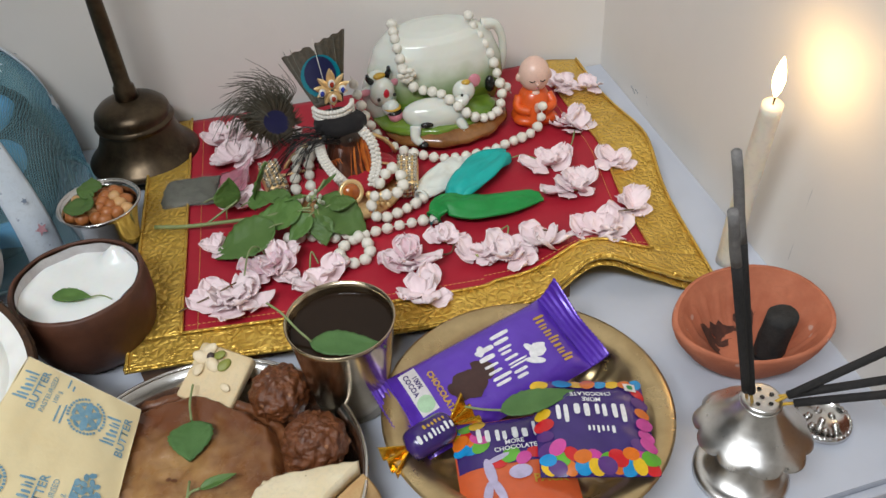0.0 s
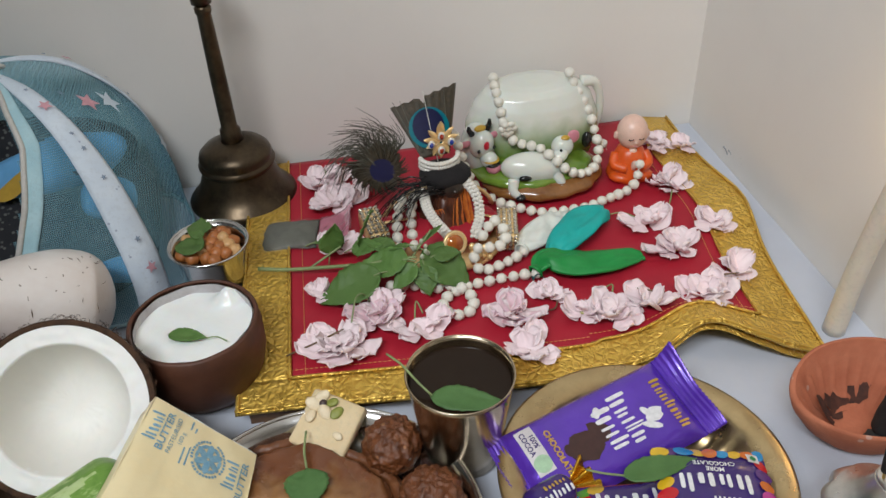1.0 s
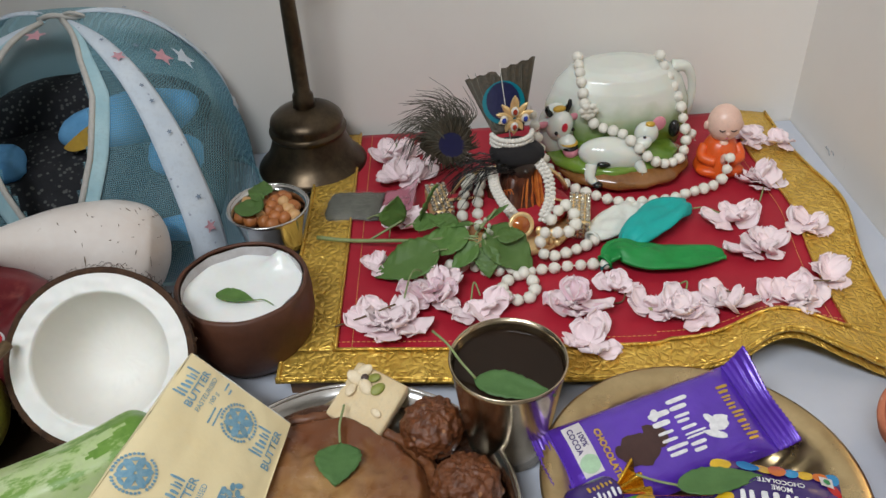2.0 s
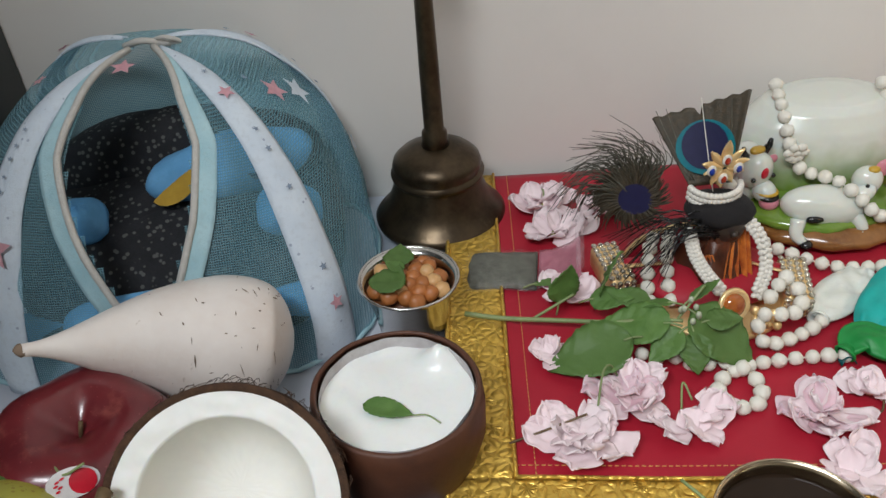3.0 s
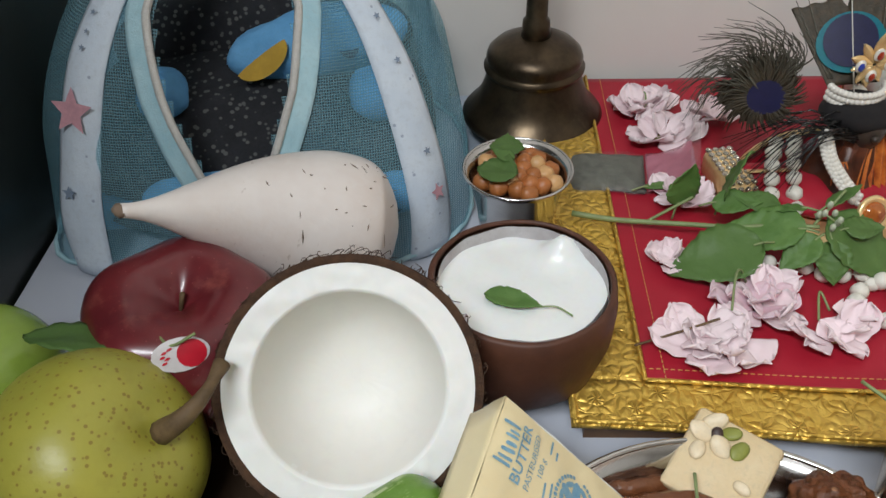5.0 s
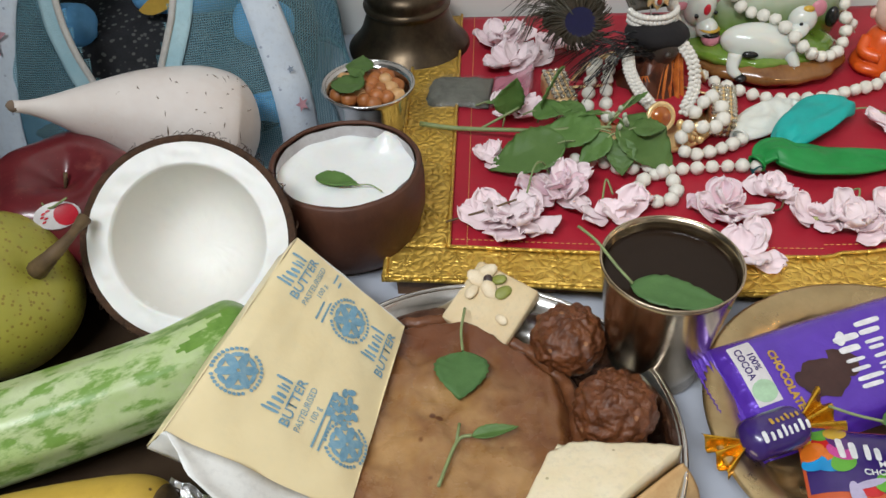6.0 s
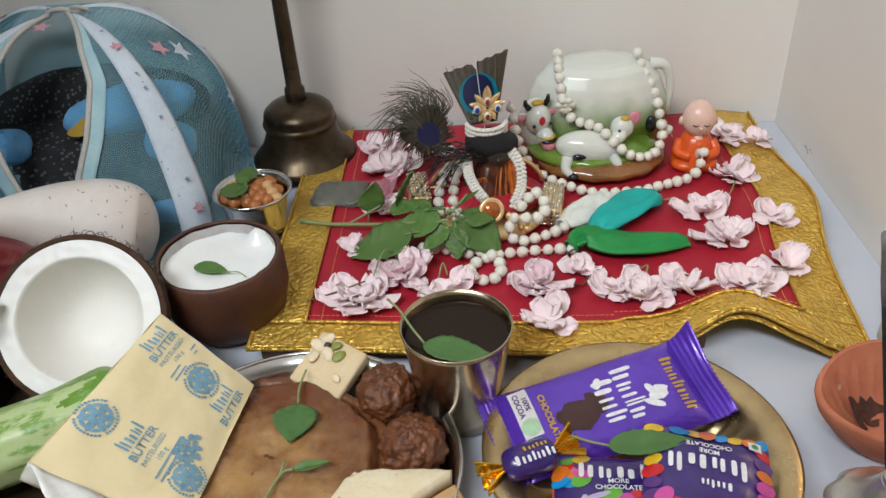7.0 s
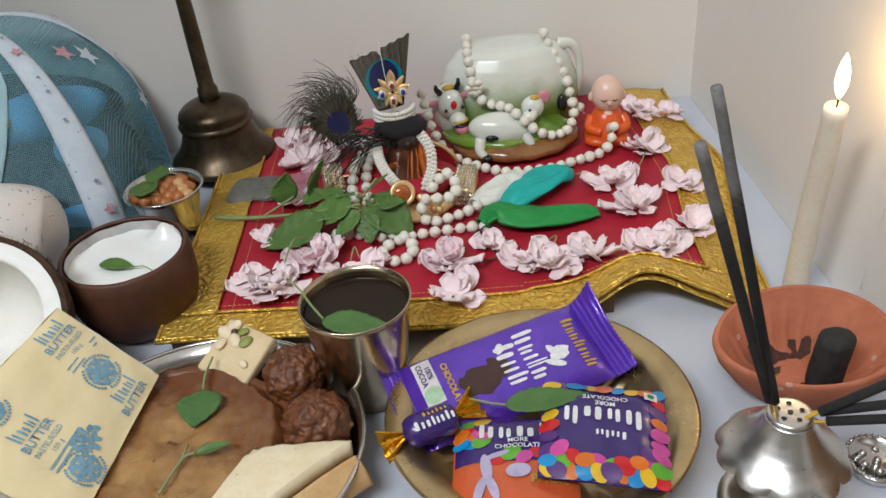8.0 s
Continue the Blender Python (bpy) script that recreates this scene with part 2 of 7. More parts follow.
GLAZEGREEN = mat("green_glaze", (0.17, 0.27, 0.035), (0.10, 0.2, 0.02), 70, 0.15, coat=0.5)
BASEWOOD = mat("glossy_brown_base", (0.30, 0.13, 0.035), (0.16, 0.06, 0.015), 60, 0.22, coat=0.5, bump=0.2, bscale=60)
SKINPINK = mat("painted_pink_resin", (0.76, 0.52, 0.42), (0.72, 0.47, 0.38), 80, 0.32)
ROBE = mat("orange_robe_paint", (0.74, 0.11, 0.012), (0.62, 0.08, 0.01), 70, 0.3, coat=0.2)
PINK = mat("pink_paint", (0.72, 0.27, 0.33), None, 90, 0.3)
YELLOWP = mat("yellow_paint", (0.6, 0.36, 0.04), None, 90, 0.3)
REDP = mat("red_paint", (0.6, 0.01, 0.03), None, 90, 0.3)
BLACKP = mat("black_paint", (0.012, 0.012, 0.012), None, 90, 0.25)
BALWHITE = mat("white_rubber", (0.72, 0.74, 0.68), (0.66, 0.68, 0.62), 40, 0.4, sss=0.1)
BALTEAL = mat("teal_rubber", (0.0, 0.42, 0.38), (0.0, 0.34, 0.31), 40, 0.5, bump=0.4, bscale=70)
BALGREEN = mat("green_rubber", (0.006, 0.26, 0.05), (0.004, 0.2, 0.035), 40, 0.5, bump=0.4, bscale=70)
CHICK1 = mat("fried_chickpea", (0.48, 0.17, 0.045), (0.33, 0.10, 0.025), 200, 0.4, bump=0.3, island=0.3)
CHICK2 = mat("pale_chickpea", (0.72, 0.42, 0.18), (0.58, 0.30, 0.11), 200, 0.4, bump=0.3, island=0.2)
POORI = mat("fried_bread", (0.43, 0.245, 0.095), (0.21, 0.088, 0.028), 34, 0.26, bump=0.7, bscale=130, rvar=0.15, coat=0.1, spots=(0.12, 0.04, 0.015), sscale=62, ssize=0.13)
POORI_EDGE = (0.15, 0.05, 0.018)
CRUST = mat("fried_crust", (0.20, 0.075, 0.028), (0.10, 0.032, 0.013), 80, 0.32, bump=0.9, bscale=220, rvar=0.15)
LADDU = mat("laddu_brown", (0.20, 0.066, 0.022), (0.075, 0.022, 0.008), 130, 0.34, bump=1.0, bscale=420, spots=(0.36, 0.17, 0.08), sscale=130, ssize=0.17)
BARFI = mat("cream_barfi", (0.72, 0.58, 0.36), (0.66, 0.50, 0.28), 70, 0.6, bump=0.3, bscale=250, sss=0.1)
NUT = mat("almond_slice", (0.80, 0.68, 0.48), (0.74, 0.58, 0.36), 120, 0.5)
NUTGREEN = mat("pistachio", (0.28, 0.30, 0.06), None, 120, 0.5)
NUTDARK = mat("raisin", (0.06, 0.035, 0.03), None, 120, 0.5)
LIQUID = mat("dark_liquid", (0.022, 0.013, 0.008), (0.018, 0.011, 0.007), 20, 0.04, ior=1.25)
PEAR = mat("pear_skin", (0.40, 0.36, 0.055), (0.33, 0.32, 0.05), 22, 0.38, bump=0.15, bscale=260, spots=(0.25, 0.185, 0.030), sscale=330, ssize=0.27)
GUAVA = mat("lime_green_skin", (0.30, 0.42, 0.07), (0.24, 0.36, 0.05), 30, 0.25, coat=0.2, bump=0.25, bscale=120)
APPLE = mat("dark_red_apple", (0.16, 0.018, 0.022), (0.10, 0.012, 0.016), 40, 0.28, coat=0.3, spots=(0.26, 0.06, 0.06), sscale=300, ssize=0.1)
RADISH = mat("white_root_skin", (0.79, 0.735, 0.69), (0.71, 0.63, 0.575), 35, 0.36, bump=0.3, bscale=120, grain=0.95)
EARTH = mat("soil_crack", (0.24, 0.17, 0.12), None, 200, 0.9)
CUCUMBER = mat("cucumber_skin", (0.50, 0.58, 0.33), (0.38, 0.50, 0.20), 42, 0.35, bump=0.3, bscale=150)
CUCDARK = mat("dark_cucumber_skin", (0.10, 0.225, 0.025), (0.16, 0.30, 0.05), 42, 0.32, bump=0.2)
BANANA = mat("banana_skin", (0.56, 0.37, 0.055), (0.47, 0.30, 0.045), 40, 0.5, bump=0.15, spots=(0.10, 0.05, 0.015), sscale=120, ssize=0.1)
BANTIP = mat("banana_bruise", (0.05, 0.03, 0.015), (0.12, 0.07, 0.02), 120, 0.6)
FOIL = mat("crumpled_foil", (0.7, 0.7, 0.7), (0.5, 0.5, 0.5), 150, 0.2, 1.0, bump=1.0, bscale=250)
PAPER = mat("butter_paper", (0.84, 0.72, 0.44), (0.82, 0.68, 0.39), 30, 0.42, bump=0.2, bscale=120, coat=0.1, grain=0.95)
PAPERWHITE = mat("white_waxed_paper", (0.76, 0.76, 0.72), (0.70, 0.70, 0.66), 50, 0.4, bump=0.3, bscale=100)
INK = mat("blue_ink", (0.12, 0.29, 0.42), (0.26, 0.43, 0.52), 400, 0.5)
PURPLE = mat("purple_foil", (0.125, 0.040, 0.50), (0.085, 0.024, 0.38), 30, 0.24, 0.3, coat=0.6, bump=0.9, bscale=75)
PURPLEDARK = mat("dark_purple_print", (0.040, 0.016, 0.15), (0.030, 0.012, 0.11), 30, 0.26, coat=0.35, bump=0.3, bscale=60)
WHITEINK = mat("white_print", (0.80, 0.79, 0.80), None, 300, 0.4)
GOLDINK = mat("gold_print", (0.62, 0.38, 0.05), None, 300, 0.3, 0.4)
CHOC = mat("chocolate_print", (0.055, 0.02, 0.016), (0.03, 0.011, 0.01), 70, 0.25)
GREENINK = mat("green_print", (0.02, 0.25, 0.07), None, 300, 0.4)
MINTINK = mat("mint_print", (0.42, 0.62, 0.40), None, 200, 0.4)
CANDIES = [mat("candy_" + n, c, None, 90, 0.25, coat=0.4) for n, c in (
    ("red", (0.62, 0.015, 0.02)), ("yellow", (0.80, 0.50, 0.02)), ("green", (0.12, 0.42, 0.03)), ("blue", (0.01, 0.28, 0.62)),
    ("magenta", (0.62, 0.06, 0.33)), ("orange", (0.72, 0.17, 0.015)), ("violet", (0.10, 0.03, 0.19)))]
ORANGEFILM = mat("orange_film", (0.60, 0.11, 0.03), (0.52, 0.085, 0.025), 40, 0.28, coat=0.3, bump=0.2, bscale=70)
LILAC = mat("lilac_print", (0.50, 0.44, 0.62), None, 200, 0.4)
GOLDFOIL = mat("gold_foil", (0.80, 0.48, 0.05), (0.6, 0.32, 0.03), 120, 0.2, 0.95, bump=0.8, bscale=160)
WAX = mat("white_wax", (0.78, 0.72, 0.60), (0.74, 0.67, 0.55), 40, 0.4, sss=0.4)
INCENSE = mat("charcoal_incense", (0.016, 0.015, 0.015), (0.025, 0.023, 0.022), 300, 0.9, bump=0.5, bscale=900)
ASH = mat("grey_ash", (0.22, 0.21, 0.20), (0.16, 0.15, 0.15), 300, 0.95, bump=0.6, bscale=900)
BAMBOO = mat("yellow_bamboo", (0.62, 0.38, 0.04), None, 200, 0.5)
def weave(m, period, thin, dense):
    """Lets light through between the threads of a net, by two crossing sets of bands."""
    nt = m.node_tree
    co = nt.nodes.new("ShaderNodeTexCoord").outputs["Object"]
    bands = []
    for way in ("X", "Z"):
        w = nt.nodes.new("ShaderNodeTexWave")
        w.bands_direction, w.inputs["Scale"].default_value, w.inputs["Distortion"].default_value = way, 0.314 / period, 0.6
        w.inputs["Detail"].default_value = 1
        nt.links.new(co, w.inputs["Vector"])
        bands.append(w.outputs["Fac"])
    top, mr = nt.nodes.new("ShaderNodeMath"), nt.nodes.new("ShaderNodeMapRange")
    top.operation = "MAXIMUM"
    nt.links.new(bands[0], top.inputs[0])
    nt.links.new(bands[1], top.inputs[1])
    mr.inputs[1].default_value, mr.inputs[2].default_value = 0.35, 1.0
    mr.inputs[3].default_value, mr.inputs[4].default_value = thin, dense
    nt.links.new(top.outputs[0], mr.inputs[0])
    mixer = [n for n in nt.nodes if n.type == "MIX_SHADER"][0]
    nt.links.new(mr.outputs[0], mixer.inputs[0])
    return m


NET = see_through(mat("teal_netting", (0.36, 0.63, 0.73), (0.22, 0.49, 0.59), 22, 0.7, bump=0.5, bscale=1800), 0.66, (0.80, 0.93, 0.97))
weave(NET, 0.0013, 0.91, 0.57)
NETRIM = mat("aqua_hem", (0.44, 0.64, 0.69), (0.34, 0.55, 0.62), 60, 0.8, bump=0.4, bscale=900)
RIBCLOTH = mat("printed_white_cotton", (0.66, 0.73, 0.80), (0.58, 0.66, 0.75), 50, 0.85, bump=0.3, bscale=900, spots=(0.36, 0.42, 0.52), sscale=130, ssize=0.13)
ZIPPER = mat("cream_zip", (0.60, 0.58, 0.54), (0.52, 0.5, 0.46), 300, 0.6, bump=0.6, bscale=900)
STARPINK = mat("pink_star_print", (0.68, 0.36, 0.41), None, 200, 0.85)
STARGREY = mat("grey_star_print", (0.25, 0.32, 0.42), None, 200, 0.85)
CUSHION = mat("black_printed_cotton", (0.012, 0.012, 0.014), (0.02, 0.02, 0.024), 100, 0.9, bump=0.3, bscale=700, spots=(0.105, 0.105, 0.10), sscale=230, ssize=0.34)
SKYCOTTON = mat("blue_printed_cotton", (0.17, 0.44, 0.74), (0.12, 0.35, 0.62), 70, 0.85, bump=0.3, bscale=700)
PACKFILM = see_through(mat("clear_film", (0.55, 0.5, 0.5), (0.5, 0.42, 0.44), 60, 0.12, bump=0.5, bscale=120), 0.93)
PINKFILM = see_through(mat("pink_film", (0.7, 0.28, 0.36), None, 60, 0.15, bump=0.4, bscale=120), 0.45)
HERB = mat("grey_herb", (0.15, 0.155, 0.12), (0.07, 0.075, 0.055), 250, 0.8, bump=0.8, bscale=500)
FLAME = glow("flame", (1.0, 0.62, 0.22), 30.0)
STICKER = mat("white_sticker", (0.72, 0.68, 0.68), None, 100, 0.4)


def streaked(m, along, tone, scale, stretch, lo, hi):
    """Adds broken streaks of another tone that run along a direction."""
    nt = m.node_tree
    b = nt.nodes["Principled BSDF"]
    src = b.inputs["Base Color"].links[0].from_socket
    co = nt.nodes.new("ShaderNodeTexCoord").outputs["Object"]
    mp, ns, mr, mx = (nt.nodes.new("ShaderNode" + k) for k in ("Mapping", "TexNoise", "MapRange", "Mix"))
    mp.vector_type = "TEXTURE"
    mp.inputs["Rotation"].default_value = Vector(along).to_track_quat("X", "Z").to_euler()
    mp.inputs["Scale"].default_value = (stretch, 1, 1)
    ns.inputs["Scale"].default_value, ns.inputs["Detail"].default_value, ns.inputs["Roughness"].default_value = scale, 6, 0.65
    nt.links.new(co, mp.inputs["Vector"])
    nt.links.new(mp.outputs[0], ns.inputs["Vector"])
    mr.inputs[1].default_value, mr.inputs[2].default_value = lo, hi
    nt.links.new(ns.outputs["Fac"], mr.inputs[0])
    mx.data_type = "RGBA"
    mx.inputs[7].default_value = (*tone, 1)
    nt.links.new(mr.outputs[0], mx.inputs[0])
    nt.links.new(src, mx.inputs[6])
    nt.links.new(mx.outputs[2], b.inputs["Base Color"])


streaked(CUCUMBER, (0.85, 0.45, 0.08), (0.17, 0.31, 0.06), 150, 2.4, 0.50, 0.60)
streaked(CUCDARK, (0.85, 0.5, 0.08), (0.44, 0.54, 0.24), 110, 2.2, 0.56, 0.66)
streaked(APPLE, (0.1, -0.3, 0.9), (0.28, 0.075, 0.06), 60, 5.0, 0.58, 0.78)
streaked(RADISH, (0.2, 0.6, 0.75), (0.42, 0.33, 0.27), 150, 5.0, 0.66, 0.74)


# ---- shapes ----
WORLD = {}
tau = math.tau


def link_mesh(name, geo, mats, smooth=True):
    v, f, *idx = geo
    me = bpy.data.meshes.new(name)
    me.from_pydata([tuple(p) for p in v], [], f)
    for m in mats if isinstance(mats, (list, tuple)) else [mats]:
        me.materials.append(m)
    if idx:
        me.polygons.foreach_set("material_index", idx[0])
    if smooth:
        me.polygons.foreach_set("use_smooth", [True] * len(f))
    me.update()
    return me


def thing(name, label, category, m=None, group="", kind=""):
    ob = new(name)
    ob.empty_display_size = 0.01
    ob.matrix_basis = m or Matrix()
    WORLD[ob] = ob.matrix_basis.copy()
    return tagged(ob, label, category, group, kind)


def solo(name, geo, mats, label, category, m=None, group="", kind="", smooth=True):
    """A thing that is a single mesh."""
    ob = new(name, link_mesh(name, geo, mats, smooth))
    ob.matrix_basis = m or Matrix()
    WORLD[ob] = ob.matrix_basis.copy()
    return tagged(ob, label, category, group, kind)


def part(name, geo, mats, parent, label="", m=None, smooth=True, world=False, data=None):
    """A part under a thing or a part; world: its points are given in the place's own metres."""
    ob = new(name, data or link_mesh(name, geo, mats, smooth))
    ob.parent = parent
    ob.matrix_basis = m or Matrix()
    if world:
        ob.matrix_parent_inverse = WORLD[parent].inverted()
    WORLD[ob] = WORLD[parent] @ ob.matrix_parent_inverse @ ob.matrix_basis
    return tagged(ob, label)


def merge(*geos):
    v, f, idx = [], [], []
    for k, g in enumerate(geos):
        o = len(v)
        v += list(g[0])
        f += [tuple(i + o for i in q) for q in g[1]]
        idx += list(g[2]) if len(g) > 2 else [0] * len(g[1])
    return v, f, idx


def paint(geo, k):
    return geo[0], geo[1], [k] * len(geo[1])


def moved(geo, m):
    return ([m @ Vector(p) for p in geo[0]], *geo[1:])


def sheet(fn, nu, nv, wrap=False):
    """A surface fn(u, v), u and v from 0 to 1."""
    v = [Vector(fn(i / nu, j / nv)) for j in range(nv + 1) for i in range(nu if wrap else nu + 1)]
    w = nu if wrap else nu + 1
    f = [(j * w + i, j * w + (i + 1) % w, (j + 1) * w + (i + 1) % w, (j + 1) * w + i) for j in range(nv) for i in range(nu)]
    return v, f


def thick(geo, d):
    """Gives a sheet a thickness d against its normals, closed round the rim."""
    bm = bmesh.new()
    vs = [bm.verts.new(p) for p in geo[0]]
    for q in geo[1]:
        try:
            bm.faces.new([vs[i] for i in q])
        except ValueError:
            pass
    bm.normal_update()
    n = [v.normal.copy() for v in vs]
    edges = [(e.verts[0].index, e.verts[1].index) for e in bm.edges if e.is_boundary] if bm.verts.index_update() is None else []
    bm.free()
    k = len(geo[0])
    v = list(geo[0]) + [Vector(p) - q * d for p, q in zip(geo[0], n)]
    f = list(geo[1]) + [tuple(reversed([i + k for i in q])) for q in geo[1]] + [(b, a, a + k, b + k) for a, b in edges]
    return v, f


def lathe(profile, n=40, wob=0.0, seed=0.0):
    """Turns (radius, height) pairs round the z axis; wob makes it a little uneven, as hand-made things are."""
    def fn(u, j):
        r, z = profile[round(j * (len(profile) - 1))]
        a = u * tau
        k = 1 + wob * noise.noise((2 * math.cos(a) + seed, 2 * math.sin(a), z * 30))
        return r * k * math.cos(a), r * k * math.sin(a), z
    return sheet(fn, n, len(profile) - 1, True)


def curve(points, n):
    """n + 1 points along a smooth line through the given ones."""
    p = [Vector(q) for q in points]
    p = [2 * p[0] - p[1]] + p + [2 * p[-1] - p[-2]]
    out = []
    for i in range(n + 1):
        s = i / n * (len(p) - 3)
        k = min(int(s), len(p) - 4)
        t = s - k
        a, b, c, d = p[k:k + 4]
        out.append(0.5 * (2 * b + (c - a) * t + (2 * a - 5 * b + 4 * c - d) * t * t + (3 * b - a - 3 * c + d) * t ** 3))
    return out


def tube(points, radius, n=8, steps=None, cap=True):
    """A round rod along a line; radius is a number or a function of the way along, 0 to 1."""
    p = curve(points, steps) if steps else [Vector(q) for q in points]
    v, f = [], []
    up = Vector((0.13, 0.31, 0.94))
    for i, q in enumerate(p):
        d = (p[min(i + 1, len(p) - 1)] - p[max(i - 1, 0)]).normalized()
        a = d.cross(up)
        a = a.normalized() if a.length > 1e-4 else d.orthogonal().normalized()
        b = d.cross(a)
        r = radius(i / (len(p) - 1)) if callable(radius) else radius
        v += [q + r * (math.cos(tau * k / n) * a + math.sin(tau * k / n) * b) for k in range(n)]
    for i in range(len(p) - 1):
        f += [(i * n + k, i * n + (k + 1) % n, (i + 1) * n + (k + 1) % n, (i + 1) * n + k) for k in range(n)]
    if cap:
        f += [tuple(reversed(range(n))), tuple(range(len(v) - n, len(v)))]
    return v, f


def ball(rx, ry, rz, nu=24, nv=14, rough=0.0, freq=40.0, seed=0.0, centre=(0, 0, 0)):
    """An ellipsoid, lumpy by rough metres."""
    def fn(u, w):
        a, b = u * tau, (w - 0.5) * math.pi * 0.999
        d = Vector((math.cos(a) * math.cos(b), math.sin(a) * math.cos(b), math.sin(b)))
        p = Vector((d.x * rx, d.y * ry, d.z * rz))
        if rough:
            p += d * rough * (noise.noise(p * freq + Vector((seed, seed, 0))) + 0.5 * noise.noise(p * freq * 2.7 + Vector((0, seed, seed))))
        return p + Vector(centre)
    return sheet(fn, nu, nv, True)


def block(x0, y0, z0, x1, y1, z1, bevel=0.0, cuts=2):
    bm = bmesh.new()
    bmesh.ops.create_cube(bm, size=1, matrix=Matrix.Translation(((x0 + x1) / 2, (y0 + y1) / 2, (z0 + z1) / 2)) @ Matrix.Diagonal((x1 - x0, y1 - y0, z1 - z0, 1)))
    if bevel:
        bmesh.ops.bevel(bm, geom=list(bm.edges), offset=bevel, segments=cuts, affect="EDGES", profile=0.5)
    g = ([v.co.copy() for v in bm.verts], [tuple(v.index for v in f.verts) for f in bm.faces])
    bm.free()
    return g


def prism(outline, z0, z1):
    """An upright slab over a plan outline."""
    n = len(outline)
    v = [(x, y, z0) for x, y in outline] + [(x, y, z1) for x, y in outline]
    return v, [tuple(reversed(range(n))), tuple(range(n, 2 * n))] + [(i, (i + 1) % n, n + (i + 1) % n, n + i) for i in range(n)]


def frame_of(o, x, y):
    """The pose with its origin at o, x along x and z square to x and y."""
    x = Vector(x).normalized()
    z = x.cross(Vector(y)).normalized()
    y = z.cross(x)
    m = Matrix((x, y, z)).transposed().to_4x4()
    return Matrix.Translation(o) @ m


def words(text, size, m=None, drape=None, lift=0.0003, bold=0.0, align="CENTER", squeeze=1.0):
    """Lettering as a flat mesh, laid on a surface by drape(x, y) -> z."""
    cu = bpy.data.curves.new("words", "FONT")
    cu.body, cu.size, cu.align_x, cu.align_y, cu.offset, cu.resolution_u = text, size, align, "CENTER", bold, 3
    ob = bpy.data.objects.new("words", cu)
    me = bpy.data.meshes.new_from_object(ob)
    v = [Vector((p.co.x * squeeze, p.co.y, 0)) for p in me.vertices]
    f = [tuple(q.vertices) for q in me.polygons]
    bpy.data.objects.remove(ob)
    bpy.data.meshes.remove(me)
    v = [(m or Matrix()) @ p for p in v]
    return [Vector((p.x, p.y, (drape(p.x, p.y) if drape else p.z) + lift)) for p in v], f


def disc(cx, cy, rx, ry, turn=0.0, drape=None, lift=0.0003, n=14, rings=2, wob=0.0, square=1.0):
    """A printed spot on a surface."""
    c, s = math.cos(turn), math.sin(turn)
    v, f = [], []
    for j in range(rings + 1):
        for i in range(n):
            a = i / n * tau
            k = j / rings * (1 + wob * noise.noise((cx * 900 + math.cos(a) * 2, cy * 900 + math.sin(a) * 2, 0)))
            x, y = (e * k * math.copysign(abs(t) ** square, t) for e, t in ((rx, math.cos(a)), (ry, math.sin(a))))
            v.append((cx + c * x - s * y, cy + s * x + c * y))
    f = [(j * n + i, (j + 1) * n + i, (j + 1) * n + (i + 1) % n, j * n + (i + 1) % n) for j in range(1, rings) for i in range(n)]
    f += [tuple(range(n, 2 * n))]
    return [Vector((x, y, (drape(x, y) if drape else 0) + lift)) for x, y in v], f


def patch(x0, y0, x1, y1, drape=None, lift=0.0003, n=6, m=None):
    def fn(u, w):
        p = (m or Matrix()) @ Vector((x0 + (x1 - x0) * u, y0 + (y1 - y0) * w, 0))
        return p.x, p.y, (drape(p.x, p.y) if drape else p.z) + lift
    return sheet(fn, n, n)


def letter_bars(widths, height, gap, m, drape, lift=0.0004, slant=0.0):
    """A wordmark drawn as rounded bars, tall and low, in one row."""
    total, x, geos = sum(widths) + gap * (len(widths) - 1), 0.0, []
    for k, w in enumerate(widths):
        h = height * (1.0 if k % 3 == 0 else 0.72)
        a = m.to_3x3() @ Vector((1, 0, 0))
        n = 2 if w > 0.0035 else 1
        for j in range(n):
            tall = h if j == 0 else h * 0.8
            q = m @ Vector((x - total / 2 + w * (j + 0.5) / n, tall / 2 - height / 2, 0))
            geos.append(disc(q.x, q.y, w / n * 0.30, tall / 2, math.atan2(a.y, a.x), drape, lift, 16, 2, 0.0, 0.5))
        x += w + gap
    return geos


def mark(parent, geos, m, world=False):
    """A wordmark as plain bars, each a part."""
    for g in geos:
        part("wordmark_bar", g, m, parent, world=world)


def star(cx, cy, r, drape=None, lift=0.0004):
    pts = [(cx + (r if i % 2 == 0 else r * 0.45) * math.sin(i * tau / 10), cy + (r if i % 2 == 0 else r * 0.45) * math.cos(i * tau / 10)) for i in range(10)]
    return [Vector((x, y, lift)) for x, y in pts], [tuple(range(9, -1, -1))]


def leaf_shape(length, width, cup=0.15, curl=0.0, seed=0.0, n=18):
    """A pointed leaf along +x, folded a little at the midrib, with a toothed edge."""
    def fn(u, w):
        s = (w - 0.5) * 2
        half = width / 2 * math.sin(math.pi * min(1, u ** 0.68)) ** 0.85 * (1 + 0.035 * math.sin(u * 60))
        y = s * half
        z = abs(y) * cup + curl * u * u + 0.06 * width * noise.noise((u * 3 + seed, s * 1.5, seed))
        z -= 0.05 * width * abs(math.sin(u * 18 + abs(s) * 3)) * abs(s)
        return u * length, y, z
    return thick(sheet(fn, n, 10), 0.0004)


def leaf(name_parent, geo, m, mats=None, label="", stem=None, world=True, name="leaf"):
    ob = part(name, moved(geo, m), mats or LEAF, name_parent, label, world=world)
    return ob


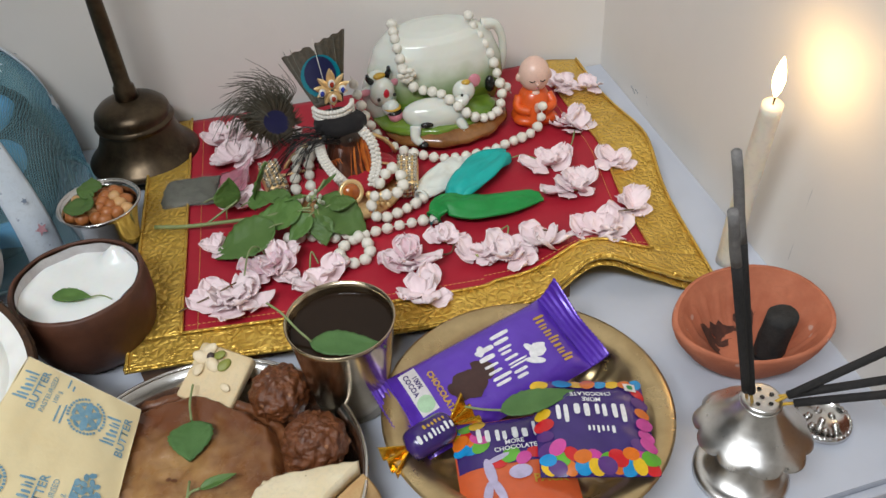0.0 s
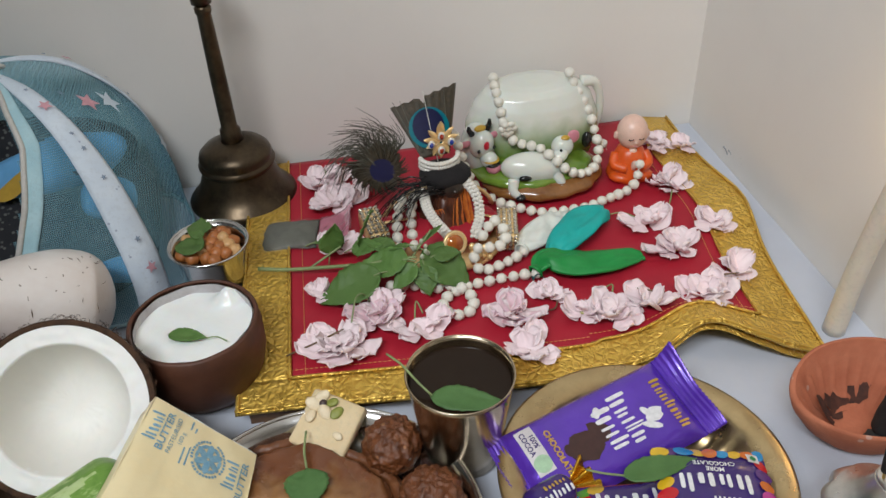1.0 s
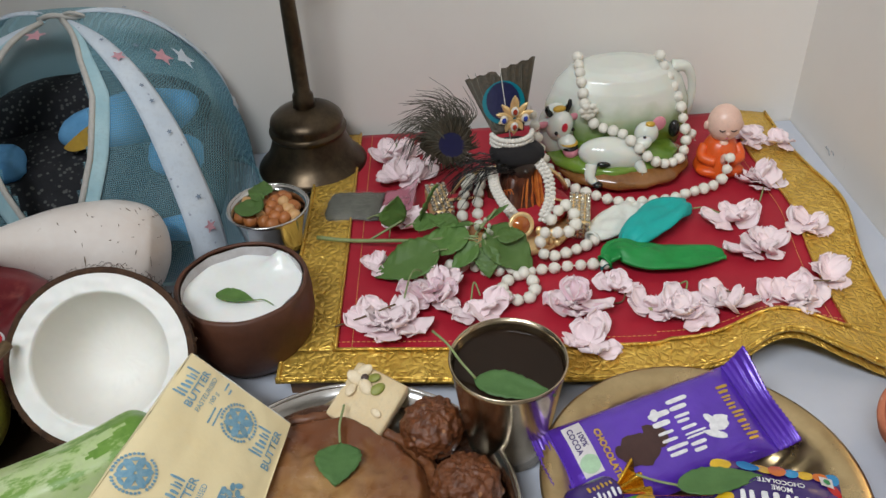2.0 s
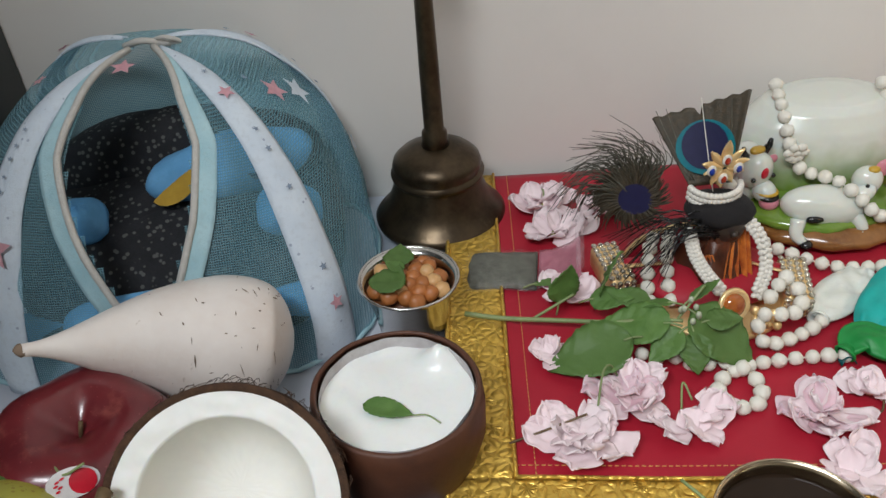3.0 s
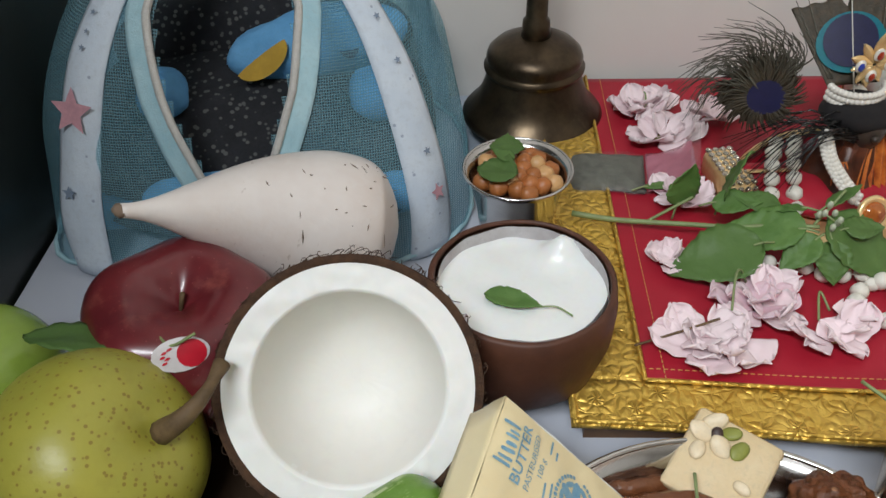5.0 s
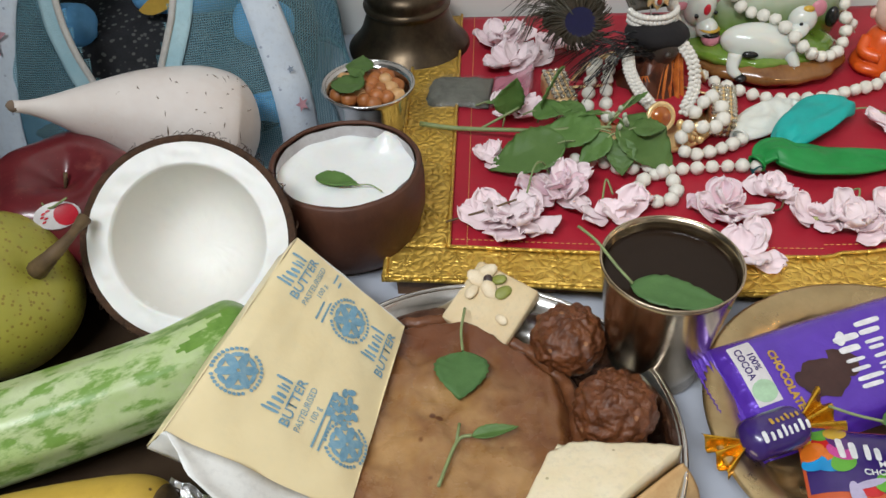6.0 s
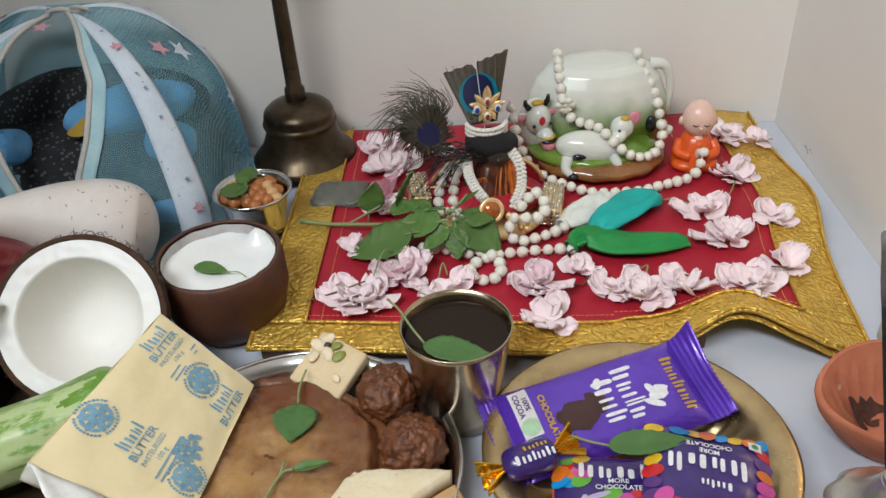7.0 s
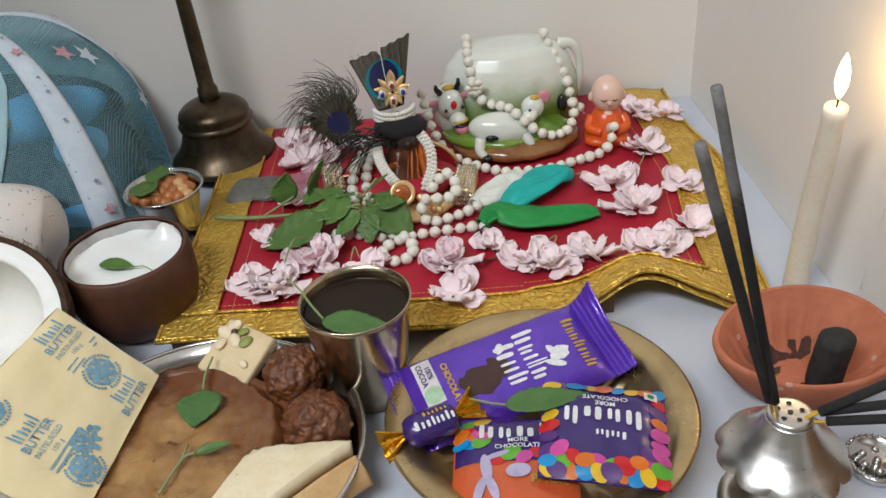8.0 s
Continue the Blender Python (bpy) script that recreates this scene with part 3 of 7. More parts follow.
# ---- the room ----
tagged(solo("wall_back", prism([(-0.363, 0.7150), (0.372, 0.684), (1.2, 0.65), (1.2, 0.9), (-1.2, 0.98), (-1.2, 0.75)], -0.75, 1.75), WALL,
            "off-white painted wall behind the table", "wall", kind="structure", smooth=False))
solo("wall_right", prism([(0.376, 0.686), (0.349, 0.224), (0.50, 0.22), (0.52, 0.68)], -0.75, 1.75), WALL,
     "off-white painted wall with a few dark scuffs", "wall", kind="structure", smooth=False)
# out of view: three walls and a ceiling, added so that light bounces back
solo("wall_left", prism([(-1.35, -2.3), (-1.2, -2.3), (-1.2, 0.9), (-1.35, 0.9)], -0.75, 1.75), WALL, "unseen plain painted wall added to close the room", "wall", kind="structure", smooth=False)
solo("wall_far_right", prism([(1.2, -2.3), (1.35, -2.3), (1.35, 0.66), (1.2, 0.66)], -0.75, 1.75), WALL, "unseen plain painted wall added to close the room", "wall", kind="structure", smooth=False)
solo("wall_front", prism([(-1.35, -2.45), (1.35, -2.45), (1.35, -2.3), (-1.35, -2.3)], -0.75, 1.75), WALL, "unseen plain painted wall added to close the room", "wall", kind="structure", smooth=False)
solo("floor", prism([(-1.35, -2.45), (1.35, -2.45), (1.35, 0.98), (-1.35, 0.98)], -0.85, -0.75), FLOOR, "pale tiled floor", "floor", kind="structure", smooth=False)
solo("ceiling", prism([(-1.35, -2.45), (1.35, -2.45), (1.35, 0.98), (-1.35, 0.98)], 1.75, 1.85), WALL, "unseen white painted ceiling added to close the room", "ceiling", kind="structure", smooth=False)
solo("door_frame", block(0.352, 0.10, -0.75, 0.47, 0.216, 1.3, 0.004), DOORWOOD, "brown varnished wooden door frame", "door frame", kind="structure")
# scuffs and a hairline crack on the wall beside the table
wall_m = frame_of((0.349, 0.224, 0), (0.027, 0.462, 0), (0, 0, 1))
SCUFF = mat("scuff_mark", (0.33, 0.33, 0.34), (0.5, 0.49, 0.48), 300, 0.8)
scuffs = merge(*[tube([wall_m @ Vector((x, z, 0.0004)), wall_m @ Vector((x + dx / 2, z + dz / 2 + 0.001, 0.0005)), wall_m @ Vector((x + dx, z + dz, 0.0004))], r, 6, 6)
                 for x, z, dx, dz, r in ((0.378, 0.010, 0.009, 0.003, 0.0012), (0.372, 0.013, 0.006, 0.001, 0.0009), (0.352, 0.012, 0.003, 0.008, 0.0005), (0.344, 0.016, 0.004, 0.010, 0.0004), (0.150, 0.085, 0.001, 0.008, 0.0004),
                                         (0.125, 0.02, -0.004, 0.06, 0.0005), (0.121, 0.08, -0.008, 0.07, 0.0004), (0.113, 0.15, -0.003, 0.09, 0.0003))])
solo("wall_scuffs", scuffs, SCUFF, "dark scuffs and a hairline crack on the wall", "scuffs", kind="structure")

cupboard = thing("cupboard", "near-black laminate cupboard standing beside the table", "cupboard", pose(-0.6, 0.45, -0.75))
part("side_panel", prism([(-0.392, 0.20), (-0.3735, 0.20), (-0.3395, 0.7125), (-0.358, 0.7135)], -0.75, 1.2), DARK, cupboard, world=True, smooth=False)
part("body", prism([(-0.95, 0.20), (-0.393, 0.20), (-0.359, 0.7135), (-0.95, 0.738)], -0.75, 1.195), DARK, cupboard, world=True, smooth=False)

table = thing("table", "pale blue laminate table pushed into the wall corner", "table", pose(0, 0.45, -0.75))
top = [(-0.3705, 0.196), (0.3475, 0.196), (0.375, 0.682), (-0.3370, 0.712)]
part("tabletop", prism(top, -0.032, 0.0), TABLE, table, world=True, smooth=False)
part("edge_strip", block(-0.35, 0.190, -0.034, 0.346, 0.1955, -0.004, 0.001), TABLE, table, world=True)
part("apron", block(-0.33, 0.205, -0.10, 0.33, 0.222, -0.033, 0.002), GOLDINK, table, "yellow painted apron", world=True)
for x, y in ((-0.32, 0.24), (0.32, 0.24), (-0.32, 0.66), (0.335, 0.65)):
    part("leg", block(x - 0.02, y - 0.02, -0.75, x + 0.02, y + 0.02, -0.033, 0.003), TABLE, table, world=True)

# ---- cloth on its board ----
board = solo("board", prism([(-0.068, 0.400), (0.215, 0.383), (0.24, 0.660), (-0.040, 0.672)], 0.0, 0.0145), WOOD, "thin dark wooden board lying under the altar cloth", "board", smooth=False)
FL, FR, BR, BL = Vector((-0.0755, 0.3935)), Vector((0.312, 0.356)), Vector((0.347, 0.676)), Vector((-0.053, 0.691))


def cloth_at(u, v, lift=0.0):
    """A point of the cloth: u to the right, v to the back, 0 to 1."""
    p = (FL * (1 - u) + FR * u) * (1 - v) + (BL * (1 - u) + BR * u) * v
    z = 0.0165
    arch = math.exp(-((u - 0.80) / 0.085) ** 2) * math.exp(-(v / 0.16) ** 2)
    z += 0.014 * arch - 0.0115 * max(0.0, (u - 0.90) / 0.1) * max(0.0, 1 - v / 0.5)
    z += 0.004 * math.exp(-((v - 0.52) / 0.13) ** 2) * max(0.0, (u - 0.86) / 0.14)
    z -= 0.004 * max(0.0, (u - 0.93) / 0.07) * max(0.0, v - 0.7) / 0.3
    z += 0.0009 * noise.noise((u * 5, v * 5, 0.3))
    x = p.x + 0.010 * math.exp(-((v - 0.52) / 0.16) ** 2) * max(0.0, (u - 0.6) / 0.4)
    y = p.y - 0.006 * math.sin(u * math.pi) ** 2 * (1 - v) ** 3 * (1 if u < 0.6 else 0.2) + 0.018 * arch
    return Vector((x, y, z + lift))


cloth = thing("altar_cloth", "red satin altar cloth with a wide gold brocade border", "cloth", pose(0.14, 0.53, 0.0145))
UL, UR, VF = 0.088, 0.905, 0.085
part("red_panel", thick(sheet(lambda u, v: cloth_at(UL - 0.01 + (UR - UL + 0.02) * u, VF - 0.01 + (1 - VF + 0.01) * v, 0.0), 60, 50), 0.0012), RED, cloth, world=True)
for nm, u0, u1, v0, v1, a, b in (("left", 0, UL, VF, 1, 8, 60), ("front", 0, 1, 0, VF, 90, 8), ("right", UR, 1, VF, 1, 8, 60)):
    part("gold_border", thick(sheet(lambda u, v: cloth_at(u0 + (u1 - u0) * u, v0 + (v1 - v0) * v, 0.0014), a, b), 0.0022), GOLD, cloth, "gold foil brocade border with a leafy relief", world=True)
    # the ribbed braid along each edge
    ends = {"left": [(UL, VF, UL, 1), (0.004, 0, 0.004, 1)], "front": [(UL, VF, UR, VF), (0, 0.005, 1, 0.005)], "right": [(UR, VF, UR, 1), (0.996, 0, 0.996, 1)]}[nm]
    for ua, va, ub, vb in ends:
        part("braid", tube([cloth_at(ua + (ub - ua) * i / 40, va + (vb - va) * i / 40, 0.0022) for i in range(41)], 0.0011, 6), GOLD, cloth, world=True)
part("lining", thick(sheet(lambda u, v: cloth_at(0.5 + 0.5 * u, 0.3 * v, -0.003 - 0.004 * u), 40, 12), 0.0008), GOLD, cloth, "second layer showing under the arched edge", world=True)
stitches = []
for ua, va, ub, vb, n in ((UL + 0.025, VF, UL + 0.025, 1, 90), (UL, VF + 0.028, UR, VF + 0.028, 100), (UR - 0.02, VF, UR - 0.02, 1, 90)):
    for i in range(n):
        s0, s1 = i / n, (i + 0.62) / n
        stitches.append(tube([cloth_at(ua + (ub - ua) * s, va + (vb - va) * s, 0.0003) for s in (s0, s1)], 0.00028, 5))
tagged(part("stitching", merge(*stitches), THREAD, cloth, "running stitch in gold thread", world=True), kind="stuff")

# ---- bell ----
BX, BY = -0.0595, 0.6530
bell = thing("hand_bell", "dark aged bronze hand bell with a tall handle", "bell", pose(BX, BY, 0.0125, 0, -0.5, 0) @ Matrix.Diagonal((0.98, 0.98, 1.09, 1)))
rim = [(0.0, 0.006), (0.040, 0.006), (0.0445, 0.0), (0.0465, 0.001), (0.0468, 0.0035), (0.0445, 0.0065), (0.040, 0.011), (0.0355, 0.018), (0.0325, 0.026), (0.0305, 0.033),
       (0.0300, 0.035), (0.0325, 0.0365), (0.0328, 0.0385), (0.0305, 0.040), (0.0300, 0.042), (0.0312, 0.045), (0.0300, 0.049), (0.0255, 0.0535), (0.0180, 0.0575), (0.0112, 0.0595), (0.0, 0.060)]
rim = [(r, z * 0.87) for r, z in rim]
part("bell_body", lathe(rim, 64, 0.006), BRONZE, bell)
part("handle", lathe([(0.0, 0.050), (0.0098, 0.051), (0.0090, 0.056), (0.0086, 0.061), (0.0068, 0.063), (0.0066, 0.10), (0.0060, 0.135), (0.0056, 0.150), (0.0066, 0.152), (0.0066, 0.155), (0.0050, 0.157), (0.0, 0.157)], 28), BRONZE, bell)
figure = merge(lathe([(0.0, 0.156), (0.0075, 0.158), (0.0085, 0.166), (0.006, 0.174), (0.008, 0.182), (0.0045, 0.19), (0.0, 0.194)], 14, 0.25, 3.0),
               ball(0.004, 0.004, 0.009, 10, 8, 0.001, 200, centre=(0.007, -0.003, 0.172)), ball(0.004, 0.004, 0.009, 10, 8, 0.001, 200, 3, centre=(-0.007, -0.003, 0.172)))
part("finial", figure, BRONZE, bell, "worn cast ornament")

# ---- tumbler of chickpeas ----
nx, ny = -0.084, 0.534
cup = thing("small_cup", "small steel cup filled with brown fried chickpeas", "cup", pose(nx, ny, 0))
part("wall", thick(lathe([(0.0, 0.001), (0.017, 0.001), (0.018, 0.003), (0.0215, 0.03), (0.0255, 0.047), (0.0285, 0.052)], 48), 0.0009), STEEL, cup)
part("rim", tube([(0.0285 * math.cos(a * tau / 40), 0.0285 * math.sin(a * tau / 40), 0.052) for a in range(41)], 0.0009, 8, cap=False), STEEL, cup)
rng = random.Random(4)
peas = thing("chickpeas", "brown fried chickpeas heaped in the steel cup", "chickpeas", pose(nx, ny, 0.044))
pea_mesh = [link_mesh("chickpea", ball(0.0052, 0.0046, 0.0047, 14, 9, 0.0006, 260, k), m) for k, m in enumerate((CHICK1, CHICK1, CHICK2))]
for i in range(28):
    r, a = 0.0205 * math.sqrt((i + 0.5) / 28), i * 2.4
    part("chickpea", None, None, peas, data=pea_mesh[rng.randrange(3)], m=pose(r * math.cos(a), r * math.sin(a), 0.004 + 0.004 * (1 - r / 0.021) + rng.uniform(-0.001, 0.0015), rng.uniform(0, 360), rng.uniform(0, 360), 0))
part("bed", lathe([(0.0, -0.001), (0.0222, -0.002), (0.0218, -0.005), (0.0, -0.006)], 20), CRUST, peas)
sprig = thing("basil_sprig", "fresh green basil leaves on the chickpeas", "leaf", pose(nx - 0.006, ny - 0.012, 0.054))
for x, y, z, rz, l, w in ((-0.016, -0.018, 0.0570, 62, 0.025, 0.021), (-0.006, 0.004, 0.0575, 80, 0.019, 0.018), (-0.002, 0.000, 0.0580, 150, 0.012, 0.010)):
    leaf(sprig, leaf_shape(l, w, 0.2, 0.003, l * 99), pose(nx + x, ny + y, z, 0, 4, rz))

# ---- clay bowl of curd ----
cx, cy = -0.0925, 0.4415
bowl = thing("clay_bowl", "dark brown clay bowl holding white curd", "bowl", pose(cx, cy, 0) @ Matrix.Diagonal((0.97, 0.97, 1.165, 1)))
part("wall", thick(lathe([(0.0, 0.0015), (0.022, 0.0015), (0.030, 0.004), (0.0385, 0.014), (0.0428, 0.028), (0.0435, 0.042), (0.0425, 0.050), (0.0405, 0.0515), (0.0392, 0.050)], 56, 0.02), 0.0015), SHELLBROWN, bowl)
# thin curd film; its grey also holds the shade below the rim
part("smear", sheet(lambda u, w: Vector((math.cos(u * tau), math.sin(u * tau), 0)) * (0.0386 - 0.0006 * w) + Vector((0, 0, 0.0430 + (0.0066 + 0.0016 * noise.noise((math.cos(u * tau) * 3, math.sin(u * tau) * 3, 2))) * w)), 72, 4, True),
     mat("shaded_dried_curd", (0.60, 0.58, 0.58), (0.44, 0.40, 0.40), 70, 0.6, bump=0.3), bowl, "thin dried curd on the inside wall, greyed by painted shade")
def curd_top(u, w):
    r, a = 0.0395 * w, u * tau
    h = 0.0425 + 0.0012 * noise.noise((math.cos(a) * r * 60, math.sin(a) * r * 60, 1)) + 0.0030 * max(0, w - 0.86) / 0.14 * (0.35 + 0.65 * noise.noise((math.cos(a) * 2, math.sin(a) * 2, 4)))
    h += 0.009 * math.exp(-(((math.cos(a) * r - 0.022) / 0.008) ** 2 + ((math.sin(a) * r - 0.026) / 0.006) ** 2))
    return r * math.cos(a), r * math.sin(a), h
solo("curd", sheet(curd_top, 56, 16, True), CURD, "thick white curd smeared up the side of its bowl", "curd", pose(cx, cy, 0) @ Matrix.Diagonal((0.97, 0.97, 1.165, 1)))
cl = thing("basil_leaf", "single green basil leaf lying on the curd", "leaf", pose(cx, cy, 0.052))
leaf(cl, leaf_shape(0.026, 0.012, 0.25, 0.001, 4), pose(-0.1090, 0.4405, 0.0518, 0, 0, -24))
part("stalk", tube([(-0.086, 0.4300, 0.0522), (-0.079, 0.4290, 0.0526), (-0.073, 0.4240, 0.0518)], 0.0004, 6, 10), STEM, cl, world=True)

# ---- half coconut ----
cn = Vector((0.06, -0.76, 0.645)).normalized()
cm = frame_of((-0.1650, 0.3840, 0.0580), Vector((1, 0.05, 0)), Vector((0, 0, 1)) - cn * cn.z)
coconut = thing("half_coconut", "halved brown coconut showing thick white flesh", "coconut", cm)
RC = 0.0512
def coco_out(u, w):
    a, b = u * tau, w * math.pi / 2
    d = Vector((math.cos(a) * math.cos(b), math.sin(a) * math.cos(b), -math.sin(b)))
    p = d * RC * (1 + 0.012 * noise.noise(d * 3))
    return p.x, p.y, p.z * 1.14
part("shell", sheet(coco_out, 64, 18, True), HUSK, coconut)
part("shell_rim", sheet(lambda u, w: Vector(((RC - 0.0034 * w) * math.cos(u * tau), (RC - 0.0034 * w) * math.sin(u * tau), 0.0006 * math.sin(w * math.pi) + 0.0008 * noise.noise((math.cos(u * tau) * 9, math.sin(u * tau) * 9, 0)))), 90, 3, True), HUSK, coconut, "dark fibrous cut edge")
def flesh(u, w):
    a = u * tau
    wob = 1 + 0.02 * noise.noise((math.cos(a) * 2, math.sin(a) * 2, 2)) + 0.006 * noise.noise((math.cos(a) * 9, math.sin(a) * 9, 2))
    r = (RC - 0.0034) * (1 - w)
    d = max(0.0, 1 - r / (RC - 0.0138 * wob))
    z = -0.037 * (1 - (1 - min(1, d)) ** 3.8)
    return r * math.cos(a), r * math.sin(a), z + 0.0004 + 0.0008 * noise.noise((math.cos(a) * 12, math.sin(a) * 12, w * 9)) * (1 - w)
fv, ff = sheet(flesh, 96, 60, True)
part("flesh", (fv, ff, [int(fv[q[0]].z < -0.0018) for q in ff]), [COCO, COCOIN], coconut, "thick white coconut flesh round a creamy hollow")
fib = []
for i in range(260):
    a, r = rng.uniform(0, tau), RC * rng.uniform(0.99, 1.01)
    p = Vector((r * math.cos(a), r * math.sin(a), rng.uniform(-0.006, 0)))
    o, t_ = rng.uniform(0.0, 0.0026) * rng.random(), rng.uniform(-0.006, 0.006)
    q = p + Vector((math.cos(a) * o - math.sin(a) * t_, math.sin(a) * o + math.cos(a) * t_, rng.uniform(-0.004, 0.001)))
    fib.append(tube([p, (p + q) / 2 + Vector((rng.uniform(-0.002, 0.002),) * 3), q], 0.00016, 4, 5))
tagged(part("fibre", merge(*fib), HUSK, coconut, "loose husk fibres"), kind="stuff")

# ---- dark tray under the fruit ----
TRAY = mat("dark_brown_tray", (0.055, 0.035, 0.022), (0.035, 0.022, 0.014), 30, 0.25, coat=0.3)
def tray_fn(u, w):
    r, z = [(0.0, 0.0015), (0.6, 0.0015), (0.90, 0.0015), (0.94, 0.0025), (0.98, 0.0075), (1.0, 0.008)][round(w * 5)]
    c, si = math.cos(u * tau), math.sin(u * tau)
    k = (abs(c) ** 6 + abs(si) ** 6) ** (-1 / 6)
    return -0.2465 + 0.106 * r * k * c, 0.309 + 0.105 * r * k * si, z
solo("tray", thick(sheet(tray_fn, 64, 5, True), 0.0012), TRAY, "glossy dark brown tray under the fruit", "tray")

# ---- fruit and vegetables ----
def fruit(r, tall, dimple, lobes, seed):
    """An apple-like body of revolution with a hollow top."""
    def fn(u, w):
        a, b = u * tau, (w - 0.5) * math.pi * 0.999
        rr = r * math.cos(b) * (1 + lobes * math.cos(5 * a) * (0.5 + 0.5 * math.sin(b))) * (1 + 0.10 * math.sin(b))
        z = tall * math.sin(b) - dimple * max(0.0, w - 0.72) ** 2 / 0.0784 - dimple * 0.5 * max(0.0, 0.2 - w) ** 2 / -0.04
        rr *= 1 + 0.015 * noise.noise((math.cos(a) + seed, math.sin(a), w * 3))
        return rr * math.cos(a), rr * math.sin(a), z
    return sheet(fn, 48, 28, True)


ap = Vector((-0.2385, 0.430, 0.0415))
apple = thing("apple", "dark red apple with a small white and red sticker", "apple", pose(*ap, 9, 4, 20))
part("skin", fruit(0.0425, 0.0415, 0.022, 0.07, 1), APPLE, apple)
part("stalk", tube([(0, 0, 0.018), (0.001, 0.001, 0.024), (0.002, 0.002, 0.028)], 0.0011, 6), STEMBROWN, apple)
sd = Vector((0.010, -0.034, 0.0265)).normalized()
sm = frame_of(ap + sd * 0.0438, Vector((0.96, 0.27, 0)), (Vector((0, 0, 1)) - sd * sd.z))
st = part("sticker", moved(disc(0, 0, 0.0110, 0.0066, 0, lambda x, y: 0.0006 - (x * x + y * y) * 12, 0, 20, 3), sm), STICKER, apple, "oval fruit sticker", world=True)
part("print", moved(disc(0.0042, -0.0003, 0.0056, 0.0054, 0, lambda x, y: 0.0010 - (x * x + y * y) * 12, 0, 14, 2), sm), REDP, st, world=True)
part("print", moved(merge(*[disc(x, y, 0.0012, 0.0005, 0.3, lambda x, y: 0.0010 - (x * x + y * y) * 12, 0, 8, 1) for x, y in ((-0.0058, 0.0018), (-0.0066, 0.0002), (-0.0050, -0.0006), (-0.0062, -0.0022), (-0.0036, 0.0028))])[:2], sm), REDP, st, world=True)

pear = thing("pear", "round yellow-green pear with freckled skin and brown stalk", "pear", Matrix.Translation((-0.2625, 0.371, 0.0395)) @ Vector((0.043, -0.009, 0.034)).to_track_quat("Z", "Y").to_matrix().to_4x4())
part("skin", fruit(0.041, 0.0415, 0.007, 0.012, 7), PEAR, pear)
part("stalk", tube([(-0.231, 0.366, 0.060), (-0.221, 0.365, 0.069), (-0.214, 0.372, 0.073), (-0.210, 0.385, 0.074)], lambda s: 0.0048 - 0.0034 * s + 0.0020 * max(0, s - 0.8) / 0.2, 10, 14), STEMBROWN, pear, "thick brown stalk", world=True)

guava = thing("guava", "smooth light green guava", "guava", pose(-0.319, 0.411, 0.036, 10, 10, 0))
part("skin", fruit(0.034, 0.036, 0.003, 0.02, 3), GUAVA, guava)
gl = thing("green_leaf", "broad green leaf tucked between pear and apple", "leaf", pose(-0.28, 0.41, 0.07))
leaf(gl, leaf_shape(0.050, 0.026, 0.15, -0.006, 8), pose(-0.289, 0.405, 0.073, -25, 8, 2))
part("stalk", tube([(-0.240, 0.407, 0.070), (-0.232, 0.398, 0.071), (-0.222, 0.399, 0.076)], 0.0006, 6, 8), STEM, gl, world=True)

root = thing("white_root", "fat white root vegetable tapering to a brown tip", "root vegetable", pose(-0.20, 0.50, 0.0))
axis = curve([(-0.256, 0.447, 0.099), (-0.236, 0.461, 0.087), (-0.212, 0.478, 0.071), (-0.188, 0.490, 0.056), (-0.164, 0.497, 0.047), (-0.148, 0.499, 0.043)], 40)
def root_r(s):
    r = 0.0030 + 0.0318 * (0.5 - 0.5 * math.cos(math.pi * min(1.0, s / 0.66))) ** 0.92
    return r if s < 0.66 else 0.0348 * math.sqrt(max(0.0, 1 - ((s - 0.66) / 0.345) ** 2))
part("skin", tube(axis, root_r, 40), RADISH, root, world=True)
part("tip", ball(0.0034, 0.003, 0.003, 12, 8, 0.0008, 300, centre=axis[0]), EARTH, root, "cut brown tip", world=True)
cracks = []
for i in range(44):
    s, a = rng.uniform(0.30, 0.97) ** 0.8, rng.uniform(-0.7, 2.2)
    k = int(s * 40)
    d = (axis[min(k + 1, 40)] - axis[k - 1]).normalized()
    e1 = Vector((0, 0, 1)) - d * d.z
    e1.normalize()
    e2 = d.cross(e1)
    da, dl = rng.uniform(-0.10, 0.10) * rng.random(), rng.uniform(-0.0010, 0.0010)
    pts = [axis[k] + d * j * dl + (root_r(k / 40) + 0.0001) * (math.cos(a + j * da) * e1 + math.sin(a + j * da) * e2) for j in range(4)]
    cracks.append(tube(pts, lambda q, wd=rng.uniform(0.00012, 0.0004): wd * (1 - abs(2 * q - 1)) + 0.00008, 5, 6))
tagged(part("crack", merge(*cracks), EARTH, root, "fine soil-dark cracks", world=True), kind="stuff")

